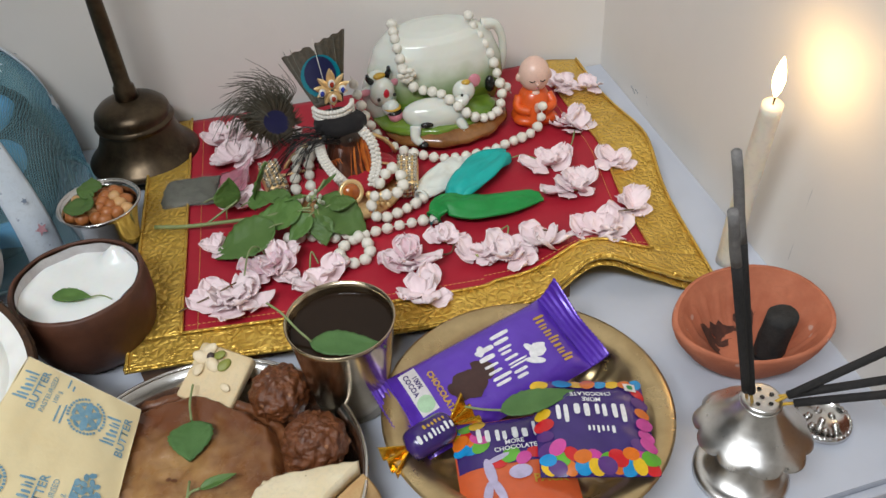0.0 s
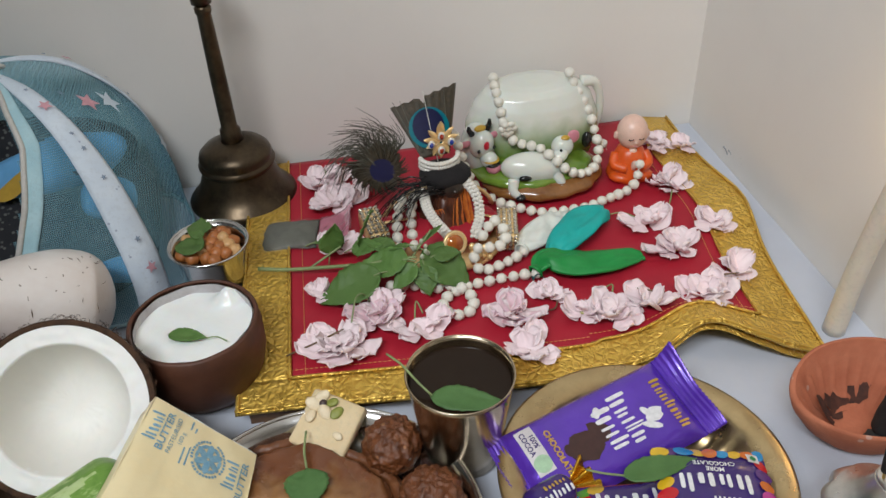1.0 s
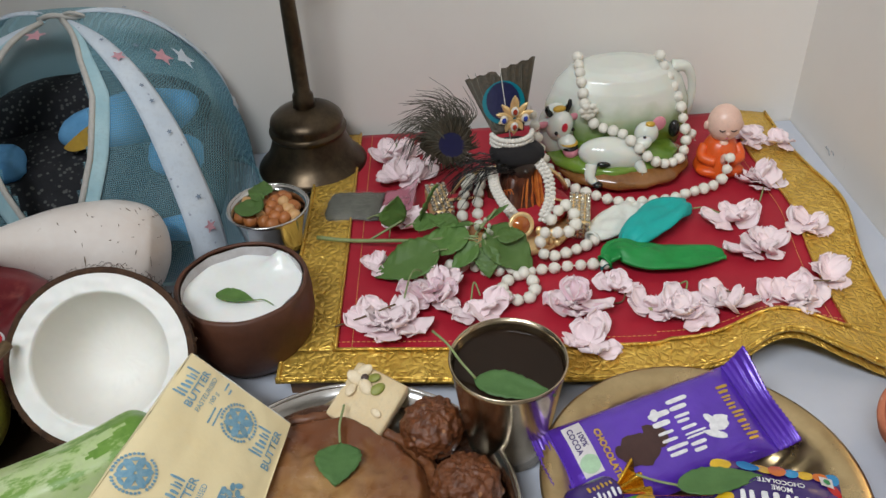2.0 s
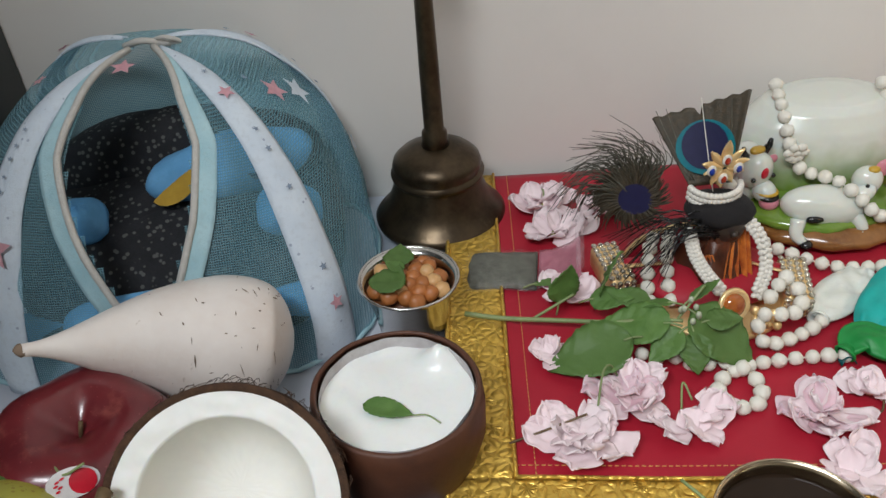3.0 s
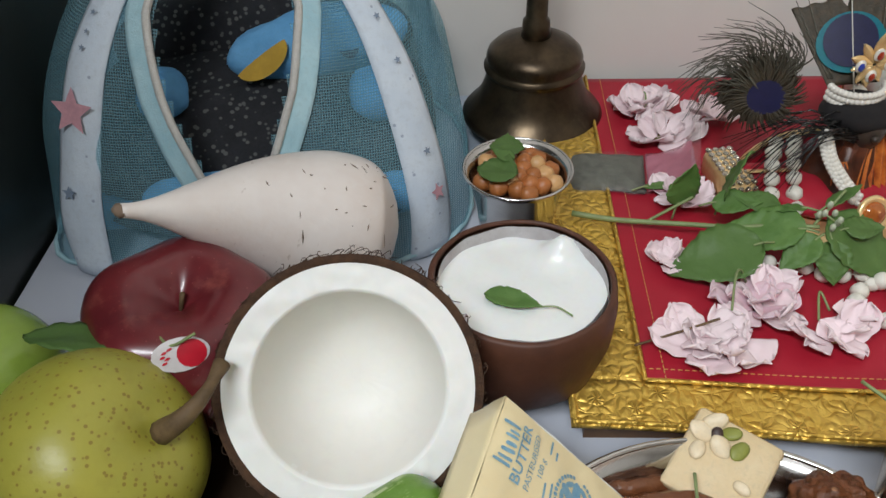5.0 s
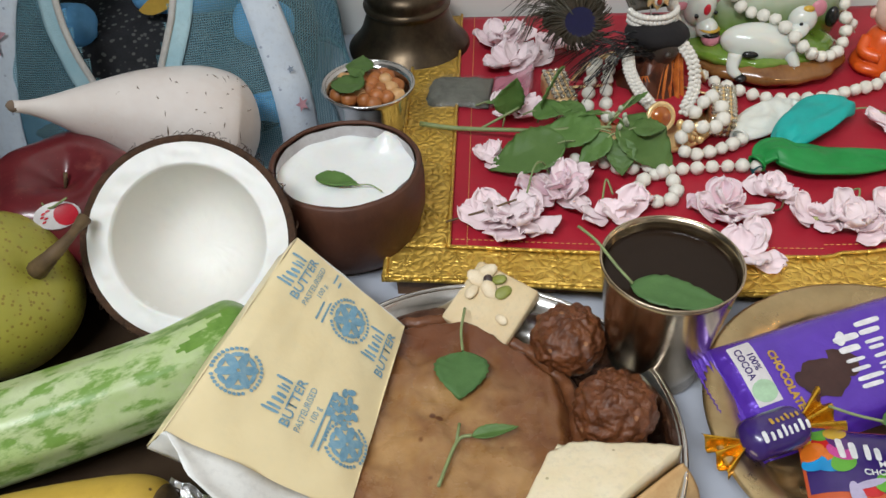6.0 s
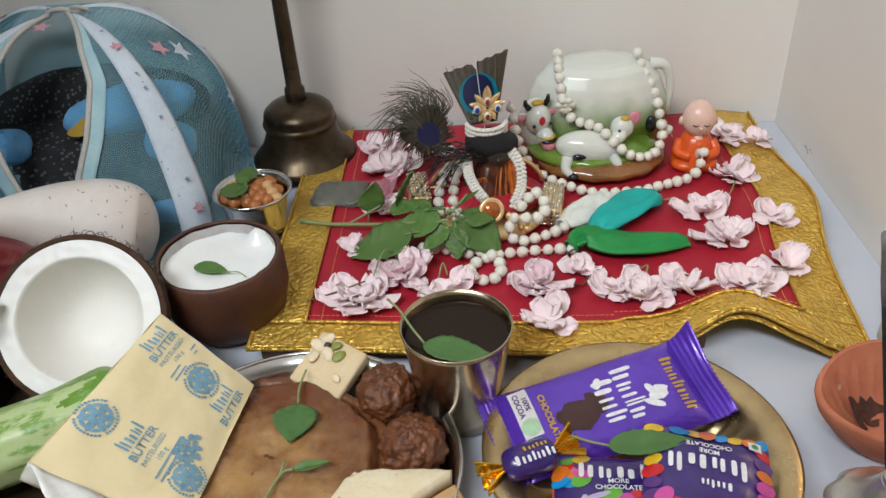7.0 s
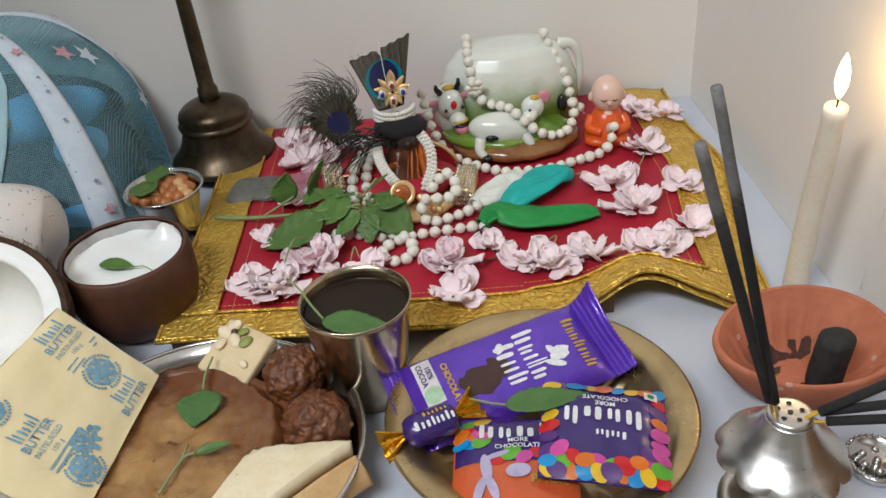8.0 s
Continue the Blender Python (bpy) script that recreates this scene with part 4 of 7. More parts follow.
cuke = thing("cucumber", "long pale green streaked cucumber", "cucumber", pose(-0.22, 0.315, 0.0))
cax = curve([(-0.335, 0.255, 0.026), (-0.27, 0.285, 0.027), (-0.215, 0.303, 0.030), (-0.17, 0.321, 0.032), (-0.145, 0.335, 0.035), (-0.128, 0.346, 0.037)], 130)
def cuke_r(s):
    base = 0.0225 - 0.0035 * s
    return base * math.sqrt(max(0.0005, 1 - max(0.0, (s - 0.86) / 0.14) ** 2.2)) * math.sqrt(max(0.0005, 1 - max(0.0, (0.08 - s) / 0.08) ** 2))
def cuke_skin(dark):
    """The ribbed skin, or its dark end, which runs into the pale part in tongues."""
    v, f = tube(cax, cuke_r, 72)
    for j in range(len(v)):
        c = cax[j // 72]
        v[j] = c + (v[j] - c) * (1 + 0.02 * math.cos((j % 72) / 72 * tau * 9))
    edge = [96 + 15 * math.cos(k / 72 * tau * 9) * (0.6 + noise.noise((k * 0.31, 3, 0))) + 12 * noise.noise((k * 0.8, 0, 5)) for k in range(72)]
    return v, [q for q in f if len(q) == 4 and (min(q) // 72 >= edge[q[0] % 72]) == dark]
part("skin", cuke_skin(False), CUCUMBER, cuke, world=True)
part("dark_end", cuke_skin(True), CUCDARK, cuke, "darker green blossom end", world=True)

bn = thing("banana", "ripe yellow banana with brown bruises", "banana", pose(-0.22, 0.25, 0.0))
bax = curve([(-0.330, 0.205, 0.018), (-0.28, 0.235, 0.019), (-0.225, 0.252, 0.0195), (-0.185, 0.258, 0.021), (-0.165, 0.258, 0.022), (-0.154, 0.257, 0.023)], 36)
def ban_r(s):
    return 0.0175 * math.sqrt(max(0.03, 1 - max(0.0, (s - 0.72) / 0.30) ** 2)) * (0.6 + 0.4 * min(1, s / 0.2))
part("skin", tube(bax, ban_r, 7 * 4), BANANA, bn, world=True)
part("tip", tube(bax[33:], lambda s: ban_r(0.917 + 0.083 * s) + 0.0003, 20), BANTIP, bn, "dark withered tip", world=True)
for x, y, rx, ry in ((-0.196, 0.253, 0.010, 0.0035), (-0.178, 0.262, 0.006, 0.002), (-0.21, 0.256, 0.004, 0.0016)):
    part("bruise", disc(x, y, rx, ry, 0.1, lambda a, b: 0.0205 + math.sqrt(max(0, 0.0172 ** 2 - (b - 0.256) ** 2)) - 0.0002, 0.0006, 16, 3, 0.6), BANTIP, bn, "brown bruise", world=True)
# crumpled steel foil lying by the banana's tip
def foil_fn(u, w):
    return -0.158 + 0.026 * u + 0.003 * noise.noise((u * 5, w * 5, 1)), 0.244 + 0.030 * w - 0.008 * u, 0.012 + 0.014 * w * (1 - u) + 0.006 * noise.noise((u * 6, w * 6, 7))
solo("foil_scrap", thick(sheet(foil_fn, 12, 12), 0.0003), FOIL, "crumpled scrap of silver foil under the butter", "foil", smooth=False)

# ---- block of butter in printed paper ----
TL, TR, DL, DR = Vector((-0.108, 0.364, 0.074)), Vector((-0.063, 0.351, 0.0265)), Vector((-0.147, 0.263, 0.0715)), Vector((-0.086, 0.255, 0.022))
butter = thing("butter_block", "block of butter in cream paper printed in blue", "butter", pose(-0.10, 0.31, 0.03))
bnrm = (DL - TL).cross(TR - TL).normalized()
def butter_face(a, b, lift=0.0):
    """a: from the near end up the block, b: from the ridge down its broad side, 0 to 1."""
    p = (DL * (1 - a) + TL * a) * (1 - b) + (DR * (1 - a) + TR * a) * b
    edge = min(a, 1 - a, b, 1 - b)
    puff = 0.0014 * min(1.0, edge / 0.12) + 0.0009 * noise.noise((a * 5, b * 5, 2)) + 0.0005 * noise.noise((a * 14, b * 14, 5))
    return p + bnrm * (puff + lift)
back = -bnrm * 0.021 + Vector((0.002, 0, -0.002))
front = part("paper", sheet(lambda a, b: butter_face(a, b), 26, 22), PAPER, butter, "cream waxed paper, folded and creased", world=True)
def side(p, q, n=10):
    return sheet(lambda u, w: p * (1 - u) + q * u + back * w + Vector((0, 0, 0.0012 * noise.noise((u * 6, w * 4, p.x * 90)))), n, 6)
for ends in ((TL, DL), (DR, TR)):
    part("paper_side", thick(side(*ends), 0.0004), PAPER, butter, world=True)
for ends in ((TR, TL), (DL, DR)):
    part("paper_end", thick(side(*ends), 0.0004), PAPERWHITE, butter, "white folded paper end", world=True)
part("paper_back", sheet(lambda a, b: butter_face(a, 1 - b) + back, 8, 8), PAPER, butter, world=True)
flap = sheet(lambda u, w: DL * (1 - u) + DR * u + Vector((0.004, -0.006 - 0.006 * math.sin(u * 3), -0.004)) * w * 2.2 + bnrm * (0.002 * noise.noise((u * 4, w * 3, 9)) + 0.0008), 14, 6)
part("paper_flap", thick(flap, 0.0004), PAPERWHITE, butter, "loose white paper flap", world=True)
BL_, BW_ = 0.106, 0.076
def on_butter(geo, lift=0.0005):
    """Lays flat print (x along the block, y towards the ridge) on the broad side."""
    return [butter_face(min(1.02, max(-0.02, p[0] / BL_)), min(1.02, max(-0.02, -p[1] / BW_)), lift) for p in geo[0]], geo[1]
def rosette(x, y, r):
    geos = [disc(x + 0.45 * r * math.cos(k * tau / 6), y + 0.45 * r * math.sin(k * tau / 6), 0.40 * r, 0.19 * r, k * tau / 6, n=10, rings=1) for k in range(6)]
    geos += [disc(x + 0.95 * r * math.cos(k * tau / 34), y + 0.95 * r * math.sin(k * tau / 34), 0.075 * r, 0.085 * r, 0, n=6, rings=1) for k in range(34) if k % 11]
    for k in range(6):
        a = (k + 0.5) * tau / 6
        geos.append(disc(x + 0.68 * r * math.cos(a), y + 0.68 * r * math.sin(a), 0.10 * r, 0.26 * r, a, n=8, rings=1))
    return merge(*geos)[:2]
def butter_print(x, y, k):
    part("emblem", on_butter(rosette(x, y + 0.0255, 0.0105)), INK, front, world=True)
    mark(front, [on_butter(g) for g in letter_bars([0.0042, 0.0052, 0.0036, 0.0022], 0.0082, 0.0007, pose(x, y + 0.0065, 0), lambda a, b: 0)], INK, True)
    part("lettering", on_butter(words("BUTTER", 0.0066, pose(x, y - 0.0015, 0), bold=0.00010)), INK, front, world=True)
    part("lettering", on_butter(words("PASTEURISED", 0.0042, pose(x, y - 0.0075, 0), squeeze=0.9)), INK, front, world=True)
    part("lettering", on_butter(words("100 g", 0.0038, pose(x, y - 0.0122, 0))), INK, front, world=True)
    rows = [patch(x - 0.014, y - 0.0165 - 0.0032 * j, x + 0.014 - 0.003 * (j % 2), y - 0.0155 - 0.0032 * j, n=1) for j in range(2)]
    part("small_print", on_butter(merge(*rows)[:2]), INK, front, world=True)
butter_print(0.034, -0.0355, 0)
butter_print(0.0895, -0.0125, 1)
part("emblem", on_butter(rosette(0.0855, -0.0445, 0.0115)), INK, front, world=True)
part("emblem", on_butter(rosette(0.029, -0.0655, 0.0105)), INK, front, world=True)
mark(front, [on_butter(g) for g in letter_bars([0.0046, 0.0054, 0.0036, 0.0022], 0.009, 0.0007, pose(0.083, -0.0605, 0), lambda a, b: 0)], INK, True)
part("lettering", on_butter(words("BUTTER", 0.0072, pose(0.082, -0.0695, 0), bold=0.0001)), INK, front, world=True)
blot = merge(*[disc(0.044 + 0.010 * math.cos(k * 2.4) * math.sqrt(k / 16), -0.058 + 0.007 * math.sin(k * 2.4) * math.sqrt(k / 16), 0.0016, 0.0024, k, n=8, rings=1) for k in range(16)])
part("smudged_print", on_butter(blot[:2], 0.0006), INK, front, world=True)

# ---- steel plate with sweets ----
tx, ty, tr = -0.033, 0.291, 0.0875
thali = thing("steel_plate", "round steel plate with a raised bright rim", "plate", pose(tx, ty, 0))
part("dish", thick(lathe([(0.0, 0.0016), (0.072, 0.0016), (0.079, 0.004), (0.083, 0.013), (0.0862, 0.0245)], 72), 0.0010), STEEL, thali)
part("rim", tube([(0.0868 * math.cos(a * tau / 72), 0.0868 * math.sin(a * tau / 72), 0.0248) for a in range(73)], 0.0014, 8, cap=False), STEEL, thali)
browned(POORI, -0.046, 0.286, 0.046, 0.080, POORI_EDGE)
bread = thing("fried_bread", "large round flat brown fried sweet bread", "bread", pose(-0.048, 0.296, 0.010))
def bread_top(u, w):
    a, r = u * tau, w
    edge = 1 + 0.07 * noise.noise((math.cos(a) * 2.2, math.sin(a) * 2.2, 3)) + 0.025 * noise.noise((math.cos(a) * 8, math.sin(a) * 8, 3))
    x, y = 0.0600 * r * edge * math.cos(a), 0.067 * r * edge * math.sin(a)
    z = 0.0195 - 0.012 * max(0, r - 0.86) / 0.14 + 0.0016 * math.exp(-((r - 0.84) / 0.09) ** 2) * (0.6 + noise.noise((math.cos(a) * 3, math.sin(a) * 3, 1)))
    z += 0.0030 * noise.noise((x * 50, y * 50, 2)) + 0.0014 * noise.noise((x * 150, y * 150, 2)) + 0.0030 * max(0, r - 0.55) * noise.noise((x * 260, y * 260, 4)) + 0.02 * y * (1 if y > 0 else 0.3) * 3.0 * max(0, y)
    return -0.047 + x, 0.300 + y, z
part("crumb", sheet(lambda u, w: bread_top(u, w), 110, 40, True), POORI, bread, world=True)
part("crust", thick(sheet(lambda u, w: Vector(bread_top(u, 0.93 + 0.072 * w)) - Vector((0, 0, 0.0012)), 110, 5, True), 0.006), CRUST, bread, "dark blistered fried edge", world=True)
bl = thing("basil_leaf", "broad green basil leaf on the fried bread", "leaf", pose(-0.04, 0.325, 0.024))
leaf(bl, leaf_shape(0.027, 0.025, 0.08, -0.001, 12), pose(-0.036, 0.3365, 0.0238, 0, 0, -96), LEAFPALE)
part("stalk", tube([(-0.036, 0.336, 0.0245), (-0.036, 0.348, 0.0255), (-0.0335, 0.362, 0.0255)], 0.0007, 6, 8), STEM, bl, world=True)
bl2 = thing("basil_leaf", "narrow folded basil leaf with a pale stalk", "leaf", pose(-0.03, 0.29, 0.022))
leaf(bl2, leaf_shape(0.020, 0.0065, 0.5, 0.0015, 5), pose(-0.0345, 0.2895, 0.0228, 0, -5, 4), LEAF)
part("stalk", tube([(-0.0345, 0.2895, 0.0232), (-0.041, 0.287, 0.0225), (-0.0495, 0.266, 0.0225)], 0.0008, 6, 10), STEM, bl2, world=True)
part("stalk", tube([(-0.0395, 0.296, 0.0228), (-0.0412, 0.287, 0.0225)], 0.0007, 6), STEM, bl2, world=True)
for k, (x, y, z, r) in enumerate(((0.0285, 0.3000, 0.0215, 0.0180), (0.0145, 0.3430, 0.0205, 0.0172))):
    lad = solo("laddu", ball(r, r, r * 0.93, 96, 64, 0.0023, 230, k * 7.0), LADDU, "round dark brown crumbly sweet ball on the steel plate", "sweet ball", pose(x, y, z), group="sweet balls on the plate")
def barfi(o, x, y, size, h, seed, label):
    m = frame_of(o, x, y)
    t = thing("milk_sweet", label, "sweet", m, group="milk sweets")
    body = block(-size[0] / 2, -size[1] / 2, 0, size[0] / 2, size[1] / 2, h, 0.0022, 2)
    bm = bmesh.new()
    vs = [bm.verts.new(p) for p in body[0]]
    for q in body[1]:
        bm.faces.new([vs[i] for i in q])
    bmesh.ops.subdivide_edges(bm, edges=list(bm.edges), cuts=3, use_grid_fill=True)
    bm.verts.index_update()
    g = ([v.co + Vector((1, 1, 1)) * 0.0007 * noise.noise(v.co * 180 + Vector((seed, 0, 0))) for v in bm.verts], [tuple(v.index for v in f.verts) for f in bm.faces])
    bm.free()
    part("body", g, BARFI, t)
    return t
b1 = barfi((-0.0195, 0.3690, 0.0165), (0.78, -0.62, -0.10), (0.56, 0.70, 0.42), (0.036, 0.036), 0.008, 1, "cream milk sweet topped with sliced nuts")
for k, (x, y, rx, m) in enumerate(((-0.013, 0.008, 0.0056, NUT), (-0.010, 0.014, 0.0052, NUT), (-0.011, 0.001, 0.0045, NUT), (-0.004, 0.006, 0.0050, NUT), (-0.003, 0.013, 0.0042, NUTGREEN), (0.003, 0.008, 0.0045, NUTGREEN), (-0.007, 0.009, 0.0034, NUTDARK), (0.010, -0.004, 0.0036, NUT))):
    part("nut_slice", ball(rx * 1.05, rx * 0.72, 0.0015, 14, 8, 0.0008, 150, k), m, b1, m=pose(x, y, 0.009, 15 * math.sin(k * 2), 18 * math.cos(k * 3), k * 50))
b2 = thing("milk_sweet", "pale cream wedge of milk sweet with a browned side", "sweet", pose(0.012, 0.252, 0.013), group="milk sweets")
def wedge(u, w):
    """The broken top of the wedge, narrowing to its tip."""
    a, b = Vector((-0.024, 0.231, 0.0245)).lerp(Vector((-0.008, 0.229, 0.0245)), w), Vector((-0.001, 0.2745, 0.0255)).lerp(Vector((0.048, 0.2690, 0.0265)), w)
    p = a.lerp(b, u)
    rim = max(0.0, 8 * u - 7) + max(0.0, 1 - 8 * w) + max(0.0, 1 - 8 * u)
    ragged = 0.0011 * noise.noise((w * 9, u * 9, 3)) * rim
    return p + Vector((0.5 * ragged, ragged, 0.0003 * noise.noise((w * 5, u * 5, 1)) + 0.0014 * math.sin(u * math.pi) - 0.0010 * min(1.0, rim)))
def wedge_side(u, w):
    top, foot = wedge(u, 1.0), wedge(u, 1.0) + Vector((0.0065, -0.0075, -0.0125))
    return top.lerp(foot, w) + Vector((0.0012, -0.0009, 0.0006)) * math.sin(w * math.pi)
part("top", thick(sheet(wedge, 40, 40), 0.010), mat("pale_barfi", (0.80, 0.70, 0.50), (0.74, 0.62, 0.40), 60, 0.55, bump=0.35, bscale=220, sss=0.1, spots=(0.45, 0.36, 0.20), sscale=110, ssize=0.10), b2, world=True)
part("side", thick(sheet(wedge_side, 40, 10), 0.003), mat("browned_barfi", (0.52, 0.31, 0.13), (0.60, 0.40, 0.19), 90, 0.6, bump=0.25, bscale=250, grain=0.95), b2, "browned cut side", world=True)
for k, (x, y, l, w_, m) in enumerate(((0.022, 0.2565, 0.0065, 0.0030, PAPERWHITE), (0.034, 0.2640, 0.0034, 0.0016, NUTGREEN), (0.008, 0.2600, 0.0040, 0.0018, NUT), (0.000, 0.2450, 0.0045, 0.0020, NUT))):
    part("nut_slice", ball(l, w_, 0.0008, 12, 6, 0.0004, 150, k), m, b2, m=WORLD[b2].inverted() @ pose(x, y, 0.0280, 0, 0, (22, -35, 60, 10)[k]))

# ---- tumbler of dark liquid ----
gx, gy = 0.0565, 0.3425
tum = thing("tumbler", "brassy steel tumbler filled with dark liquid", "tumbler", pose(gx, gy, 0))
part("wall", thick(lathe([(0.0, 0.0018), (0.0205, 0.0018), (0.0222, 0.003), (0.0243, 0.02), (0.0277, 0.046), (0.0303, 0.0655), (0.0308, 0.0690)], 64), 0.0007), STEELDARK, tum)
part("rim", tube([(0.0307 * math.cos(a * tau / 56), 0.0307 * math.sin(a * tau / 56), 0.0690) for a in range(57)], 0.0006, 8, cap=False), STEELDARK, tum)
solo("dark_drink", lathe([(0.0, 0.0610), (0.015, 0.0610), (0.0278, 0.0611), (0.0287, 0.0615), (0.0291, 0.0624)], 56), LIQUID, "still dark brown liquid in the tumbler", "drink", pose(gx, gy, 0))
tl = thing("basil_leaf", "green basil leaf floating in the dark drink", "leaf", pose(gx, gy, 0.059))
leaf(tl, leaf_shape(0.043, 0.017, 0.14, -0.001, 15), pose(0.0375, 0.3360, 0.0628, 6, 0, -22), LEAFPALE)
part("stalk", tube([(0.0385, 0.3355, 0.0634), (0.032, 0.345, 0.067), (0.026, 0.356, 0.0705), (0.019, 0.366, 0.0715)], 0.0007, 6, 10), STEM, tl, world=True)

# ---- brass plate with wrapped sweets ----
px, py, pr = 0.146, 0.285, 0.081
plate = thing("brass_plate", "round worn brass plate with fluted hollow", "plate", pose(px, py, 0))
def plate_fn(u, j):
    prof = [(0.0, 0.004), (0.03, 0.004), (0.045, 0.0045), (0.054, 0.007), (0.060, 0.0125), (0.0645, 0.019), (0.068, 0.0225), (0.0735, 0.0245), (0.0795, 0.0255), (0.081, 0.0250)]
    r, z = prof[round(j * 9)]
    z += 0.0024 * math.cos(u * tau * 26) * max(0, 1 - abs(r - 0.057) / 0.010)
    return r * math.cos(u * tau), r * math.sin(u * tau), z
part("dish", thick(sheet(plate_fn, 156, 9, True), 0.0012), BRASS, plate)
part("foot", lathe([(0.040, 0.0), (0.043, 0.0), (0.043, 0.004), (0.040, 0.004)], 40), BRASS, plate)
part("rivet_hole", disc(-0.0235, 0.0725, 0.0026, 0.0022, 0, lambda x, y: 0.0250, 0.0003), BLACKP, plate, "small dark hole in the rim")

bar = thing("chocolate_bar", "chocolate bar in shiny purple foil wrapper", "chocolate bar",
            frame_of((0.1335, 0.3125, 0.0268), (0.124, 0.030, 0.011), (-0.2, 0.96, 0.22)))
LX, LY = 0.0535, 0.0275
def bar_top(x, y):
    ex, ey = min(1.0, abs(x) / LX), min(1.0, abs(y) / LY)
    return 0.0068 * (1 - ex ** 10) * (1 - ey ** 8) + 0.0006 * noise.noise((x * 70, y * 70, 1)) * (1 - ey ** 4) + 0.0003 * noise.noise((x * 200, y * 200, 3))
part("wrapper", sheet(lambda u, w: (LX * (2 * u - 1), LY * (2 * w - 1), bar_top(LX * (2 * u - 1), LY * (2 * w - 1))), 60, 34), PURPLE, bar)
part("wrapper_back", sheet(lambda u, w: (LX * (1 - 2 * u), LY * (2 * w - 1), -0.0035 * (1 - abs(2 * u - 1) ** 10) * (1 - abs(2 * w - 1) ** 8) - 0.0002), 20, 12), PURPLE, bar)
for sgn in (-1, 1):
    def crimp(u, w):
        x = LX - 0.0005 + 0.0110 * u + (0.0008 * (round(w * 40) % 2) if u > 0.95 else 0)
        lift = (0.009 if sgn > 0 else 0.004) * u * u * (0.4 + 0.9 * w)
        return sgn * x, LY * (2 * w - 1) * (1 + 0.03 * u), 0.0004 + 0.0007 * math.sin(u * 26) + lift + 0.0018 * math.sin(w * 7 + sgn) * u
    g = sheet(crimp, 16, 40)
    part("crimped_end", thick(g if sgn > 0 else (g[0], [tuple(reversed(q)) for q in g[1]]), 0.0004), PURPLE, bar, "ribbed foil seal with a zigzag edge")
R90 = lambda x, y: pose(x, y, 0, 0, 0, -90)
mark(bar, letter_bars([0.0085, 0.006, 0.003, 0.004, 0.007], 0.0125, 0.0012, R90(0.0165, 0.001), bar_top), WHITEINK)
mark(bar, letter_bars([0.0105, 0.003, 0.003, 0.007], 0.0125, 0.0013, R90(0.0035, 0.000), bar_top), WHITEINK)
mark(bar, letter_bars([0.006, 0.004, 0.0045, 0.0045, 0.003, 0.004, 0.005], 0.0075, 0.0006, R90(0.0435, -0.002), bar_top), GOLDINK)
splash = merge(disc(0.0305, -0.0045, 0.0055, 0.0045, 0.3, bar_top, 0.0004, wob=0.4), disc(0.0255, -0.0095, 0.006, 0.0022, -0.6, bar_top, 0.0004, wob=0.3), disc(0.027, -0.001, 0.002, 0.004, 0.4, bar_top, 0.0004))
part("milk_splash", splash[:2], WHITEINK, bar)
choc = merge(disc(-0.0155, -0.003, 0.0105, 0.0095, 0.2, bar_top, 0.0003, 20, 3, 0.3), disc(-0.004, 0.001, 0.0065, 0.0075, 0.5, bar_top, 0.0003, 16, 3, 0.3), disc(-0.025, -0.001, 0.003, 0.004, 0, bar_top, 0.0003))
part("chocolate_picture", choc[:2], CHOC, bar, "dark picture of melting chocolate")
part("milk_splash", disc(0.001, 0.0115, 0.0022, 0.0038, -0.5, bar_top, 0.0004), WHITEINK, bar)
part("lettering", words("CHOCOLATE", 0.0049, R90(-0.0312, 0.0015), bar_top, 0.0004, 0.00022, squeeze=0.98), GOLDINK, bar, "gold capitals")
lab = part("panel", patch(-0.0475, -0.0065, -0.0370, 0.0235, bar_top, 0.0003, 8), STICKER, bar, "pale printed panel")
part("lettering", words("100%\nCOCOA", 0.0042, R90(-0.0422, 0.0135), bar_top, 0.0006, 0.0001), PURPLEDARK, lab)
part("seal", disc(-0.0422, -0.0005, 0.0052, 0.0052, 0, bar_top, 0.0006, 18), MINTINK, lab, "round pale green seal")
vg = part("panel", patch(-0.0455, -0.0215, -0.0375, -0.0135, bar_top, 0.0003, 4), STICKER, bar, "small square mark")
part("dot", disc(-0.0415, -0.0175, 0.0022, 0.0022, 0, bar_top, 0.0006, 12), GREENINK, vg, "green dot")

# candy packs
def candy_pack(name, label, m, lx, ly, base, h):
    t = thing(name, label, "candy pack", m, group="candy packs")
    def top_z(x, y):
        ex, ey = min(1, abs(x) / lx), min(1, abs(y) / ly)
        return h * (1 - ex ** 4) * (1 - ey ** 4) + 0.0009 * noise.noise((x * 90, y * 90, lx * 99)) + 0.0006
    part("film", sheet(lambda u, w: (lx * (2 * u - 1), ly * (2 * w - 1), top_z(lx * (2 * u - 1), ly * (2 * w - 1))), 34, 34), base, t)
    part("film_back", sheet(lambda u, w: (lx * (1 - 2 * u), ly * (2 * w - 1), -0.3 * h * (1 - abs(2 * u - 1) ** 4) * (1 - abs(2 * w - 1) ** 4)), 14, 14), base, t)
    return t, top_z
g1, z1 = candy_pack("candy_pack", "dark purple candy pack ringed with bright printed sweets", frame_of((0.1715, 0.2535, 0.0330), (-0.0585, 0.0160, 0.004), (-0.016, -0.056, -0.004)), 0.0305, 0.0295, PURPLEDARK, 0.0065)
cr = random.Random(8)
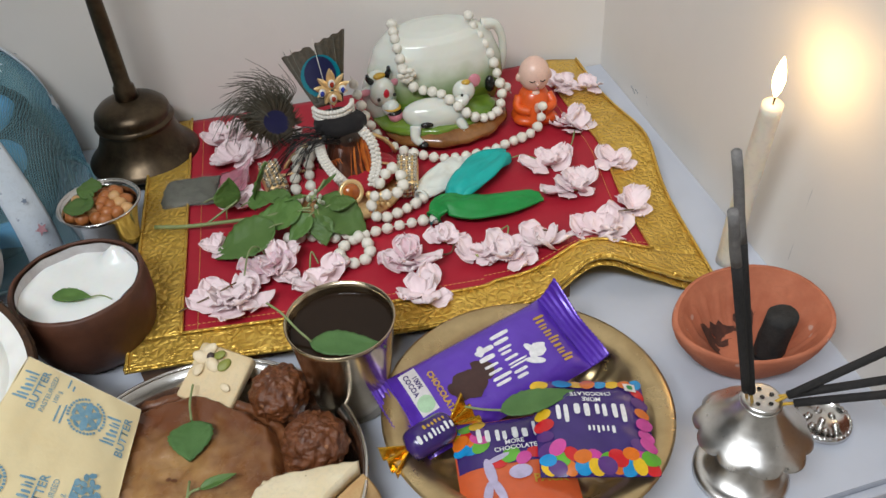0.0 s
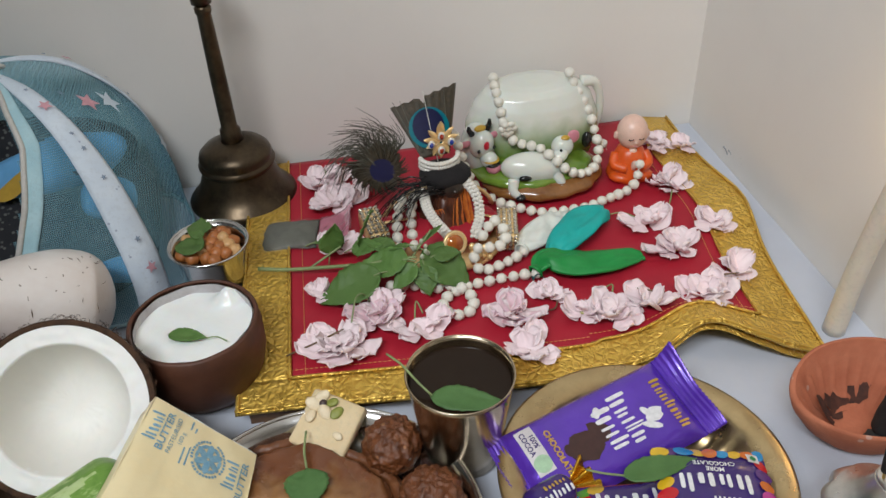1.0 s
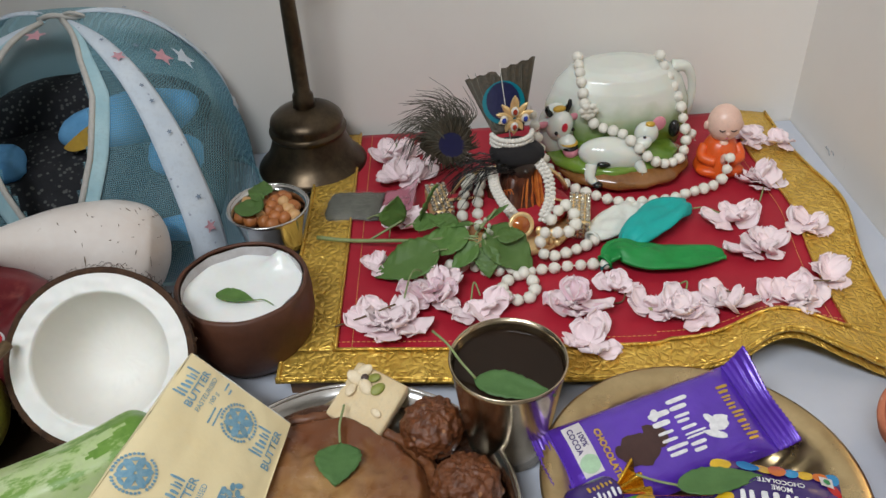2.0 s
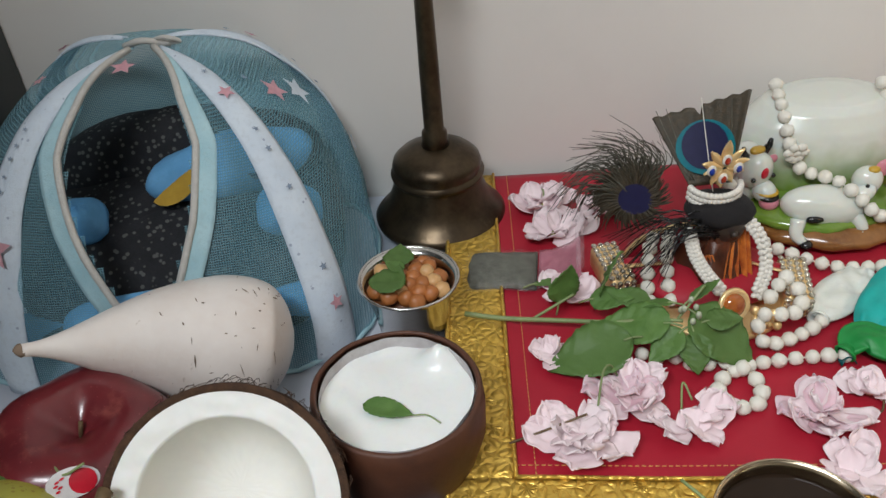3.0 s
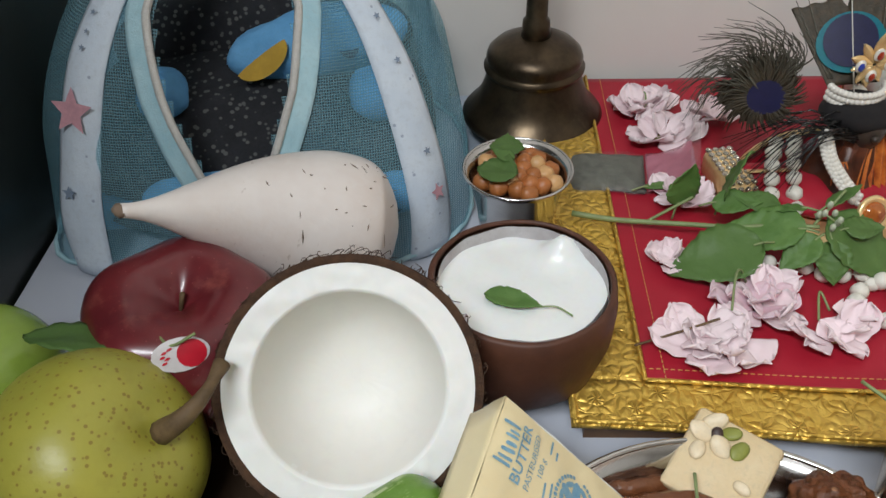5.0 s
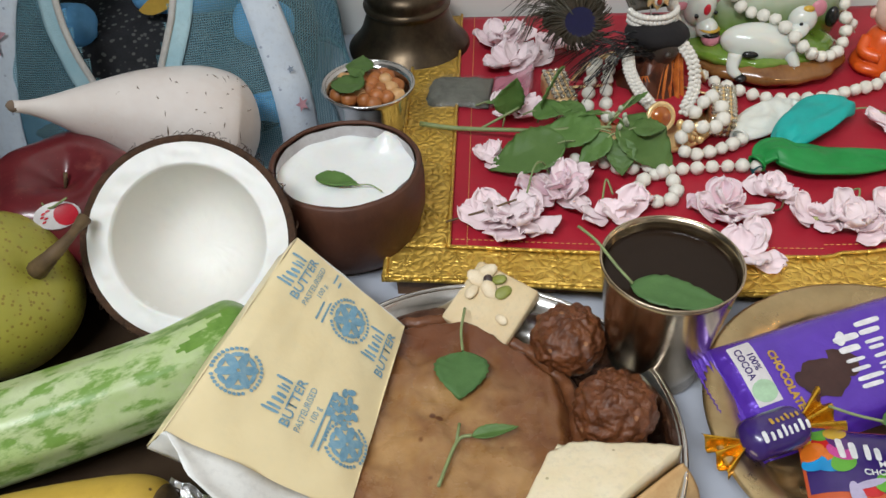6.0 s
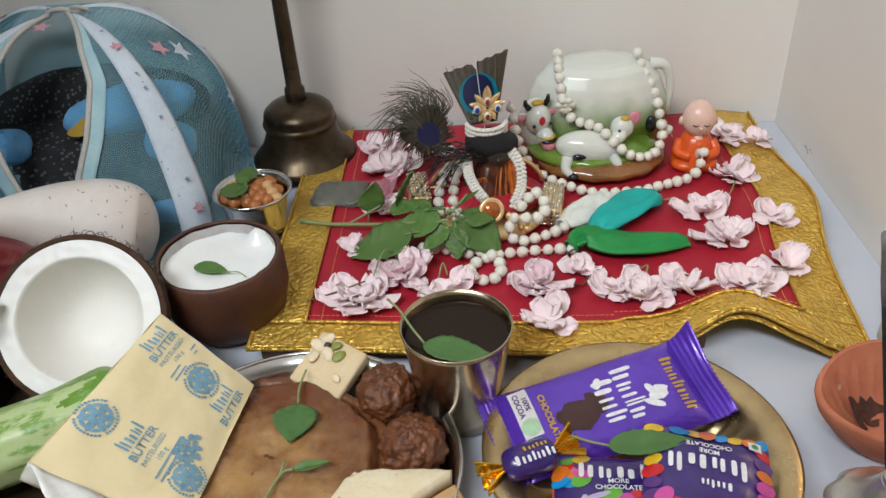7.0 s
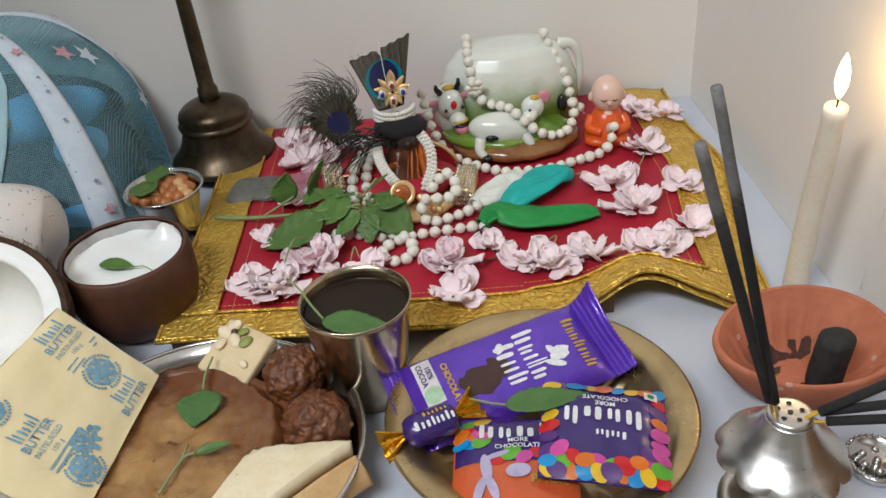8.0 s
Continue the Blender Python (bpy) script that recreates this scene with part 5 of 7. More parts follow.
def candies(t, zf, lx, ly, spots):
    for x, y, k in spots:
        r = cr.uniform(0.0042, 0.0056)
        part("printed_sweet", disc(max(-lx + 0.004, min(lx - 0.004, x)), max(-ly + 0.0035, min(ly - 0.0035, y)), r, r * 0.74, cr.uniform(-0.9, 0.9), zf, 0.0005 + 0.00012 * (k % 7), 14, 2), CANDIES[(k * 3 + k // 7) % 7], t)
spots = [(-0.027 + 0.006 * i + cr.uniform(-0.001, 0.001), 0.0265 - 0.0058 * j + cr.uniform(-0.0015, 0.0015), i * 5 + j * 3) for i in range(10) for j in range(3 if i in (0, 1, 8, 9) else 2)]
spots += [(-0.027 + 0.0068 * i, -0.0255 + cr.uniform(-0.001, 0.001), i * 3 + 1) for i in range(9)]
spots += [(sx * 0.0275, -0.019 + 0.0068 * j, j * 2 + (0 if sx < 0 else 3)) for sx in (-1, 1) for j in range(5)]
candies(g1, z1, 0.0305, 0.0295, spots)
mark(g1, letter_bars([0.0092, 0.0075, 0.0105, 0.008], 0.0115, 0.0012, pose(0.001, -0.0045, 0), z1, 0.0007), WHITEINK)
part("lettering", words("MORE\nCHOCOLATE", 0.0037, pose(0.0, -0.0150, 0), z1, 0.0006, 0.00008), WHITEINK, g1)
mark(g1, letter_bars([0.003, 0.002, 0.0022, 0.0022, 0.0018, 0.002], 0.0045, 0.0004, pose(-0.003, 0.0060, 0), z1, 0.0007), WHITEINK)
v1 = part("panel", patch(-0.026, -0.0255, -0.0195, -0.0195, z1, 0.0012, 4), STICKER, g1)
part("dot", disc(-0.0228, -0.0225, 0.0018, 0.0018, 0, z1, 0.0015, 10), GREENINK, v1, "green dot")
g2, z2 = candy_pack("candy_pack", "orange and purple candy pack lying under another", frame_of((0.1265, 0.2495, 0.0215), (0.0585, -0.0100, 0.002), (0.022, 0.052, 0.003)), 0.0305, 0.0315, ORANGEFILM, 0.006)
part("purple_print", patch(-0.0295, 0.000, 0.0295, 0.0305, z2, 0.0003, 12), PURPLEDARK, g2)
candies(g2, z2, 0.0305, 0.0315, [(-0.027 + 0.0055 * (i % 3), 0.0285 - 0.0052 * (i // 3), i * 2 + 1) for i in range(12)] + [(-0.008 + 0.0065 * i, 0.0015 + 0.003 * (i % 2), i * 3) for i in range(6)])
mark(g2, letter_bars([0.009, 0.0075, 0.0105, 0.008], 0.0105, 0.0012, pose(0.001, 0.0195, 0), z2, 0.0012), WHITEINK)
part("lettering", words("MORE\nCHOCOLATE", 0.0038, pose(0.002, 0.0105, 0), z2, 0.0012, 0.00008), WHITEINK, g2)
part("lettering", words("PACK", 0.0068, pose(0.0165, -0.0115, 0), z2, 0.0012, 0.0002), GOLDINK, g2, "gold capitals")
bat = merge(disc(-0.0135, -0.004, 0.0028, 0.0085, 0.15, z2, 0.0010), disc(-0.0085, 0.0035, 0.007, 0.0016, 0.35, z2, 0.0010), disc(-0.0165, -0.016, 0.0024, 0.0075, -0.3, z2, 0.0010), disc(-0.0105, -0.015, 0.0024, 0.0075, 0.35, z2, 0.0010), disc(0.002, -0.006, 0.0062, 0.0042, 0, z2, 0.0010))
part("lilac_print", bat[:2], LILAC, g2, "plain lilac printed shapes")

ecl = thing("wrapped_toffee", "small purple toffee with twisted gold foil ends", "toffee", frame_of((0.0885, 0.2785, 0.0300), (0.044, 0.014, 0.001), (-0.3, 0.9, 0.1)))
part("body", sheet(lambda u, w: ((w - 0.5) * 0.030, (0.0088 * math.sqrt(max(0, 1 - (2 * w - 1) ** 6)) + 0.0004) * math.cos(u * tau), (0.0080 * math.sqrt(max(0, 1 - (2 * w - 1) ** 6)) + 0.0004) * math.sin(u * tau) + 0.0006 * noise.noise((u * 4, w * 6, 1))), 30, 18, True), PURPLEDARK, ecl)
for sgn in (-1, 1):
    part("twist", thick(sheet(lambda u, w: (sgn * (0.0140 + 0.013 * w), (0.0020 + 0.0085 * w) * (2 * u - 1), 0.0025 * math.sin(u * 15) * (0.3 + w) + 0.003 * w * sgn), 24, 8), 0.0003), GOLDFOIL, ecl, "crumpled gold foil twist", smooth=False)
def ecl_z(x, y):
    return 0.0080 * math.sqrt(max(0, 1 - (y / 0.0092) ** 2))
mark(ecl, letter_bars([0.0035, 0.0025, 0.0028, 0.0022, 0.002, 0.0025, 0.0025, 0.0025], 0.0045, 0.0003, pose(0.001, -0.0035, 0), ecl_z, 0.0008), WHITEINK)
mark(ecl, letter_bars([0.0025, 0.002, 0.002, 0.002, 0.002, 0.0018], 0.003, 0.0003, pose(0.003, 0.0015, 0), ecl_z, 0.0008), GOLDINK)
pl = thing("basil_leaf", "green basil leaf lying across the wrapped sweets", "leaf", pose(0.14, 0.275, 0.043))
leaf(pl, leaf_shape(0.043, 0.014, 0.22, -0.001, 21), pose(0.1265, 0.2725, 0.0425, 10, 0, 2), LEAFPALE)
part("stalk", tube([(0.127, 0.2725, 0.043), (0.118, 0.2775, 0.0415), (0.110, 0.283, 0.0405)], 0.0006, 6, 8), STEM, pl, world=True)

# ---- clay lamp with charcoal, incense stand, candle ----
dx, dy = 0.2945, 0.2965
diya = thing("clay_lamp", "unglazed orange clay lamp dish, sooty inside", "clay lamp", pose(dx, dy, 0, 0, 0, -14))
def diya_fn(u, j, prof):
    r, z = prof[round(j * (len(prof) - 1))]
    a = u * tau
    k = 1 + 0.10 * math.cos(2 * a) * (r / 0.045) - 0.06 * max(0, -math.sin(a)) ** 3 + 0.09 * max(0, -math.cos(a - 0.25)) ** 14 * (r / 0.045) ** 2 + 0.012 * noise.noise((math.cos(a) * 2, math.sin(a) * 2, 1))
    z *= 1 + 0.06 * math.cos(a) - 0.14 * max(0, -math.sin(a)) ** 2 + 0.22 * max(0, math.sin(a))
    return r * k * math.cos(a), r * k * 0.92 * math.sin(a), z
outer = [(0.0, 0.0), (0.018, 0.0), (0.024, 0.002), (0.034, 0.014), (0.0405, 0.027), (0.0425, 0.035), (0.0420, 0.0375), (0.0400, 0.0372)]
inner = [(0.0400, 0.0372), (0.0385, 0.0345), (0.0375, 0.0335), (0.0355, 0.028), (0.0345, 0.0265), (0.028, 0.014), (0.020, 0.006), (0.012, 0.004), (0.0, 0.0038)]
def fluted(u, j):
    x, y, z = diya_fn(u, j, inner)
    s = 1 - 0.035 * max(0, math.cos(u * tau * 22)) * (1 if 0.4 < j < 0.85 else 0)
    return x * s, y * s, z
part("wall", sheet(lambda u, j: diya_fn(u, j, outer), 72, len(outer) - 1, True), CLAY, diya)
part("hollow", sheet(fluted, 176, len(inner) - 1, True), CLAY, diya, "fluted inside, rubbed with soot")
soot_spots = [disc(x, y, rx, ry, 0.3, lambda a, b: 0.0042 + max(0, math.hypot(a, b * 1.05) - 0.016) * 1.25, 0.0012, 18, 3, 0.8) for x, y, rx, ry in ((-0.012, 0.012, 0.009, 0.006), (-0.020, 0.004, 0.005, 0.008), (0.004, 0.020, 0.007, 0.004))]
part("soot_stain", merge(*soot_spots)[:2], mat("soot_stain", (0.10, 0.035, 0.022), (0.04, 0.018, 0.014), 200, 0.9), diya, "dark oily soot stain")
def coal_fn(u, w):
    a = u * tau
    k = 1 + 0.08 * noise.noise((math.cos(a) * 2, math.sin(a) * 2, w * 4))
    r = 0.0105 * k * (0.0 if w in (0.0, 1.0) else 1.0)
    return r * math.cos(a), r * 0.8 * math.sin(a), 0.034 * min(1, max(0, (w - 0.04) / 0.92))
solo("charcoal", sheet(coal_fn, 24, 14, True), SOOT, "black piece of charcoal in the clay lamp", "charcoal", frame_of((dx + 0.008, dy - 0.010, 0.012), (0.9, 0.3, 0), (-0.2, 0.5, 0.8)) @ pose(0, 0, 0, -52, 0, 0))
solo("ember_crumb", ball(0.009, 0.005, 0.0035, 18, 10, 0.002, 200, 2), SOOT, "small heap of black ash crumbs", "ash", pose(dx - 0.002, dy - 0.013, 0.0095, 0, 0, 20))

sx, sy = 0.2460, 0.2225
stand = thing("incense_holder", "polished steel incense holder with a scalloped flange", "incense holder", pose(sx, sy, 0) @ Matrix.Diagonal((0.75, 0.75, 0.94, 1)))
part("base", lathe([(0.0, 0.0), (0.0320, 0.0), (0.0335, 0.0015), (0.0335, 0.0045), (0.0315, 0.0062), (0.0285, 0.0064), (0.0255, 0.0075), (0.0195, 0.0120), (0.0145, 0.0190), (0.0122, 0.0280), (0.0140, 0.0360), (0.0190, 0.0425)], 64), STEELSOFT, stand)
def umbrella(u, j):
    """The conical skirt, flaring into ten drooping lobes."""
    prof = [(0.0128, 0.0655), (0.0140, 0.0628), (0.0172, 0.0580), (0.0215, 0.0532), (0.0260, 0.0494), (0.0305, 0.0464), (0.0345, 0.0442), (0.0375, 0.0426), (0.0392, 0.0414)]
    s = j * 8
    k = min(7, int(s))
    r, z = (prof[k][i] * (k + 1 - s) + prof[k + 1][i] * (s - k) for i in (0, 1))
    lobe = abs(math.cos(u * tau * 5)) ** 0.6
    w = max(0.0, (r - 0.0325) / 0.0065)
    r *= 1 - 0.11 * w * w * (1 - lobe)
    return r * math.cos(u * tau), r * math.sin(u * tau), z - 0.0016 * w * w * lobe
part("skirt", thick(sheet(umbrella, 160, 24, True), 0.0009), STEELSOFT, stand, "conical steel skirt with a scalloped rim")
part("cap", lathe([(0.0128, 0.0655), (0.0134, 0.0668), (0.0130, 0.0680), (0.0110, 0.0684), (0.0, 0.0682)], 48), STEELSOFT, stand)
for k in range(6):
    a, r = k * tau / 5, 0.0 if k == 5 else 0.0072
    part("hole", disc(r * math.cos(a), r * math.sin(a), 0.0016, 0.0016, 0, lambda x, y: 0.0684, 0.0003, 10), BLACKP, stand)
def incense(p0, p1, burnt, label):
    """A stick from its hole p0 to its tip p1, with the bare bamboo foot and a burnt length of ash."""
    p0, p1 = Vector(p0), Vector(p1)
    t = thing("incense_stick", label, "incense stick", Matrix.Translation(p0), group="incense sticks")
    d = p1 - p0
    part("bamboo", tube([p0, p0 + d * 0.12], 0.0008, 7), BAMBOO, t, "bare yellow bamboo foot", world=True)
    part("paste", tube([p0 + d * (0.08 + (1 - burnt - 0.08) * k / 6) for k in range(7)], 0.0021, 10), INCENSE, t, world=True)
    if burnt:
        part("ash", tube([p0 + d * (1 - burnt + burnt * k / 6) + Vector((0, 0.0004 * math.sin(k), 0)) for k in range(7)], lambda s: 0.0021 - 0.0002 * s, 10), ASH, t, "burnt grey ash end", world=True)
incense((sx - 0.0055, sy - 0.001, 0.061), (0.1885, 0.206, 0.232), 0.27, "black incense stick burnt to grey ash at its tip")
incense((sx - 0.006, sy + 0.003, 0.061), (0.1765, 0.186, 0.224), 0.20, "black incense stick burnt to grey ash at its tip")
incense((sx + 0.002, sy - 0.003, 0.061), (0.345, 0.185, 0.150), 0.0, "black incense stick with a yellow bamboo foot")
incense((sx + 0.004, sy + 0.001, 0.061), (0.343, 0.166, 0.120), 0.0, "black incense stick with a yellow bamboo foot")
incense((sx + 0.005, sy - 0.004, 0.061), (0.341, 0.165, 0.105), 0.0, "black incense stick with a yellow bamboo foot")

cap = thing("metal_disc", "round pierced steel disc lying on the table", "disc", pose(0.3075, 0.2375, 0.0, 0, 0, 10))
part("rim", lathe([(0.0, 0.0005), (0.0148, 0.0005), (0.0160, 0.002), (0.0160, 0.0045), (0.0150, 0.0058), (0.0135, 0.0052), (0.0125, 0.0030), (0.0, 0.0030)], 48), STEEL, cap)
for k in range(7):
    a, r = k * tau / 6, 0.0 if k == 6 else 0.0072
    part("boss", ball(0.0021, 0.0021, 0.0022, 10, 6, centre=(r * math.cos(a), r * math.sin(a), 0.0034)), STEEL, cap)
for k in range(30):
    a = k * tau / 30
    part("bead_rim", ball(0.0011, 0.0011, 0.0009, 8, 5, centre=(0.0147 * math.cos(a), 0.0147 * math.sin(a), 0.0057)), STEEL, cap)

candle = thing("candle", "slim white wax candle burning beside the wall", "candle", pose(0.333, 0.380, 0))
cax2 = [(0.333, 0.380, 0.0), (0.3305, 0.375, 0.05), (0.3275, 0.367, 0.10), (0.3245, 0.3595, 0.139)]
part("wax", tube(cax2, lambda s: 0.0076 - 0.0014 * s, 24, 20), WAX, candle, world=True)
part("wick", tube([(0.3245, 0.3595, 0.138), (0.3247, 0.3593, 0.143), (0.3244, 0.359, 0.146)], 0.0006, 6), BLACKP, candle, world=True)
flame = part("flame", sheet(lambda u, w: (0.3245 + 0.0042 * math.sin(w * math.pi) ** 0.8 * (1 - 0.35 * w) * math.cos(u * tau), 0.359 + 0.0042 * math.sin(w * math.pi) ** 0.8 * (1 - 0.35 * w) * math.sin(u * tau), 0.1435 + 0.026 * w), 16, 14, True), FLAME, candle, "bright yellow flame", world=True)
flame.visible_shadow = False

# ---- netting tent of a doll's bed ----
AP = Vector((-0.228, 0.648, 0.158))
def tent_at(a, s, out=0.0):
    """A point of the tent: a is the bearing in degrees, s climbs from hem to crown."""
    t = radians(a)
    n = 3.6
    c, si = math.cos(t), math.sin(t)
    k = (abs(c) ** n + abs(si) ** n) ** (-1 / n)
    base = Vector((-0.2295 + (0.1245 if c > 0 else 0.1180) * k * c, 0.6100 + 0.0950 * k * si, 0.0))
    f = math.cos(s * math.pi / 2) ** (0.68 + 0.24 * max(0.0, c) ** 2)
    z = 0.157 * math.sin(s * math.pi / 2) ** 0.95
    mid = Vector((-0.2295, 0.612, 0)) * (1 - s) + Vector((AP.x, AP.y, 0)) * s
    p = mid + (base - Vector((-0.2295, 0.612, 0))) * f
    p += (base - Vector((-0.2295, 0.612, 0))).normalized() * (out + (0.0045 * noise.noise((t * 3, s * 4, 1)) + 0.0016 * noise.noise((t * 9, s * 7, 3))) * (1 - s))
    return Vector((p.x, min(p.y, 0.704), z + 0.001 + out * 0.4))
tent = thing("doll_tent", "small blue netting tent with printed ribs and open zip", "tent", pose(-0.24, 0.61, 0))
def lens(s):
    """Half the width of the zip's opening, in degrees."""
    return float(np.interp(s, (0.10, 0.20, 0.40, 0.60, 0.75, 0.90, 0.98), (0.0, 6.0, 15.5, 22.5, 23.0, 27.0, 29.0)))
ZC = -90
NA, NS = 180, 60
v, f = [], []
for j in range(NS + 1):
    for i in range(NA):
        v.append(tent_at(ZC + 360 * i / NA, 0.985 * j / NS))
for j in range(NS):
    for i in range(NA):
        mid_a = min(abs(360 * (i + 0.5) / NA), abs(360 * (i + 0.5) / NA - 360))
        if mid_a > lens(0.985 * (j + 0.5) / NS):
            f.append((j * NA + i, j * NA + (i + 1) % NA, (j + 1) * NA + (i + 1) % NA, (j + 1) * NA + i))
part("netting", (v, f), NET, tent, "sheer teal netting", world=True)
for a in (-128, -47, 42, 140):
    def rib(u, w):
        wide = 9.5 * (1 - 0.25 * w) / max(0.25, math.cos(w * math.pi / 2)) ** 0.4
        return tent_at(a + wide * (u - 0.5) * 2 * 0.62, 0.97 * w, 0.0012 + 0.0022 * math.sin(u * math.pi))
    r = part("rib", thick(sheet(rib, 8, 40), 0.001), RIBCLOTH, tent, "white rib covered in star-printed cotton", world=True)
    for w, c, size in ((0.37, STARPINK, 0.0125), (0.19, STARGREY, 0.0042), (0.52, STARGREY, 0.0018), (0.56, STARGREY, 0.0015), (0.61, STARGREY, 0.0018), (0.65, STARGREY, 0.0015), (0.70, STARGREY, 0.0016)) if a < -100 else ((0.75, STARPINK, 0.0090), (0.56, STARGREY, 0.0022), (0.62, STARGREY, 0.0018), (0.24, STARGREY, 0.0026), (0.15, STARPINK, 0.0085), (0.45, STARGREY, 0.0022), (0.84, STARGREY, 0.0022)):
        q = tent_at(a, w * 0.97, 0.0050)
        e = 0.01
        tang, up2 = tent_at(a + 3, w * 0.97, 0.0050) - q, tent_at(a, w * 0.97 + e, 0.0050) - q
        part("star", moved(star(0, 0, size if a == -128 or c is STARGREY else size * 0.6), frame_of(q, tang, up2)), c, r, world=True, smooth=False)
for a, w, size, c in ((-12, 0.62, 0.010, STARPINK), (-25, 0.72, 0.003, STARGREY), (8, 0.55, 0.012, RIBCLOTH), (-160, 0.78, 0.006, STARPINK), (20, 0.3, 0.010, RIBCLOTH), (-100, 0.90, 0.008, STARPINK)):
    q = tent_at(a, w, 0.0018)
    part("star", moved(star(0, 0, size), frame_of(q, tent_at(a + 3, w, 0.0018) - q, tent_at(a, w + 0.01, 0.0018) - q)), c, tent, "printed star on the netting", world=True, smooth=False)
for sgn in (-1, 1):
    line = [tent_at(ZC + sgn * (lens(s) + 1), s, 0.002) for s in [0.10 + 0.88 * k / 60 for k in range(61)]]
    part("zip", tube(line, 0.0021, 8), ZIPPER, tent, "cream zip teeth", world=True)
    tape = sheet(lambda u, w: tent_at(ZC + sgn * (lens(0.10 + 0.88 * w) + 1 + 5.2 * u * (1 + 0.5 * w)), 0.10 + 0.88 * w, 0.0014), 5, 40)
    part("zip_tape", thick(tape if sgn < 0 else (tape[0], [tuple(reversed(q)) for q in tape[1]]), 0.0005), NETRIM, tent, "pale aqua zip tape", world=True)
part("hem", tube([tent_at(3.6 * k, 0.0, 0.001) + Vector((0, 0, 0.0022 + 0.0015 * math.sin(k * 1.7))) for k in range(101)], 0.0015, 8, cap=False), NETRIM, tent, "gathered aqua hem", world=True)
part("bow", merge(tube([AP + Vector((0.004, -0.004, 0.002)), AP + Vector((0.014, -0.010, 0.006)), AP + Vector((0.022, -0.008, 0.002)), AP + Vector((0.012, -0.006, 0.001)), AP + Vector((-0.004, -0.004, 0.003))], 0.0013, 7, 20),
                  tube([AP + Vector((-0.012, -0.004, 0.0)), AP + Vector((0.0, -0.008, 0.004)), AP + Vector((0.016, -0.006, 0.0))], 0.002, 7, 10))[:2], ZIPPER, tent, "white cord tied at the crown", world=True)
bed = thing("doll_bedding", "black and blue printed doll bedding inside the tent", "bedding", pose(-0.24, 0.61, 0))
def pad(cx, cy, cz, rx, ry, rz, seed, tilt=(0, 0, 0)):
    return moved(sheet(lambda u, w: Vector((rx * math.copysign(abs(math.cos(u * tau)) ** 0.6, math.cos(u * tau)) * math.cos((w - 0.5) * math.pi), ry * math.copysign(abs(math.sin(u * tau)) ** 0.6, math.sin(u * tau)) * math.cos((w - 0.5) * math.pi),
                                 rz * math.sin((w - 0.5) * math.pi) + 0.003 * noise.noise((u * 6 + seed, w * 5, 0)))), 40, 16, True), pose(cx, cy, cz, *tilt))
part("mattress", pad(-0.240, 0.612, 0.014, 0.100, 0.078, 0.014, 1), CUSHION, bed, world=True)
part("quilt", pad(-0.240, 0.618, 0.034, 0.104, 0.068, 0.034, 2, (14, 2, 3)), CUSHION, bed, world=True)
part("headrest", pad(-0.240, 0.662, 0.066, 0.092, 0.026, 0.036, 3, (-14, 0, 2)), CUSHION, bed, world=True)
pillow = part("pillow", pad(-0.204, 0.630, 0.078, 0.054, 0.020, 0.020, 4, (-18, -8, 8)), SKYCOTTON, bed, "light blue printed pillow", world=True)
def crescent(r, thick_, n=16):
    """A printed crescent, bowed downwards."""
    v = [Vector((r * math.cos(math.pi * (1 + k / n)), r * 0.62 * math.sin(math.pi * (1 + k / n)) + side_ * thick_ * math.sin(math.pi * k / n), 0.0003)) for side_ in (0, 1) for k in range(n + 1)]
    return v, [(k, k + 1, n + 2 + k, n + 1 + k) for k in range(n)]
part("print", moved(crescent(0.0165, 0.0115), pose(-0.233, 0.6030, 0.083, 66, 0, 8) @ Matrix.Rotation(0.55, 4, "Z")), YELLOWP, pillow, "yellow printed crescent", world=True)
part("print", moved(disc(0.022, 0.001, 0.006, 0.008, 0.2, n=14), pose(-0.207, 0.6105, 0.083, 66, 0, 8)), NAVY, pillow, "dark printed patch", world=True)
for x, y, z, rx, rz in ((-0.288, 0.590, 0.070, 0.014, 0.014), (-0.165, 0.590, 0.066, 0.020, 0.016), (-0.250, 0.540, 0.036, 0.045, 0.012), (-0.318, 0.560, 0.014, 0.03, 0.010), (-0.176, 0.560, 0.018, 0.034, 0.012)):
    part("bolster", pad(x, y, z, rx, 0.014, rz, x * 50, (10, 0, 8)), SKYCOTTON, bed, "blue printed bolster", world=True)
part("print", moved(disc(0.0, 0, 0.010, 0.004, 0.2, n=14), pose(-0.262, 0.5265, 0.042, 50, 0, 8)), STICKER, bed, world=True)
part("print", moved(disc(0.0, 0, 0.009, 0.004, -0.2, n=14), pose(-0.240, 0.5265, 0.040, 50, 0, 8)), PETALDEEP, bed, world=True)
bed.matrix_basis = pose(0.012, 0, 0.002) @ bed.matrix_basis

# ---- white pot ornament with cow and calf ----
orn = thing("pot_ornament", "glossy white and green ceramic pot on a brown base", "pot ornament", pose(0.19, 0.60, 0.0165))
def pot_body(u, w):
    prof = [(0.0, 0.012), (0.036, 0.014), (0.047, 0.026), (0.0515, 0.045), (0.0500, 0.064), (0.0440, 0.082), (0.0360, 0.0925), (0.0290, 0.0962), (0.0180, 0.0976), (0.0, 0.098)]
    s = w * 9
    k = min(8, int(s))
    t = s - k
    r, z = prof[k][0] * (1 - t) + prof[k + 1][0] * t, prof[k][1] * (1 - t) + prof[k + 1][1] * t
    return 0.194 + 1.17 * r * math.cos(u * tau), 0.634 + 0.74 * r * math.sin(u * tau) + 0.02 * (0.05 - z) * 0.4, z * 0.965
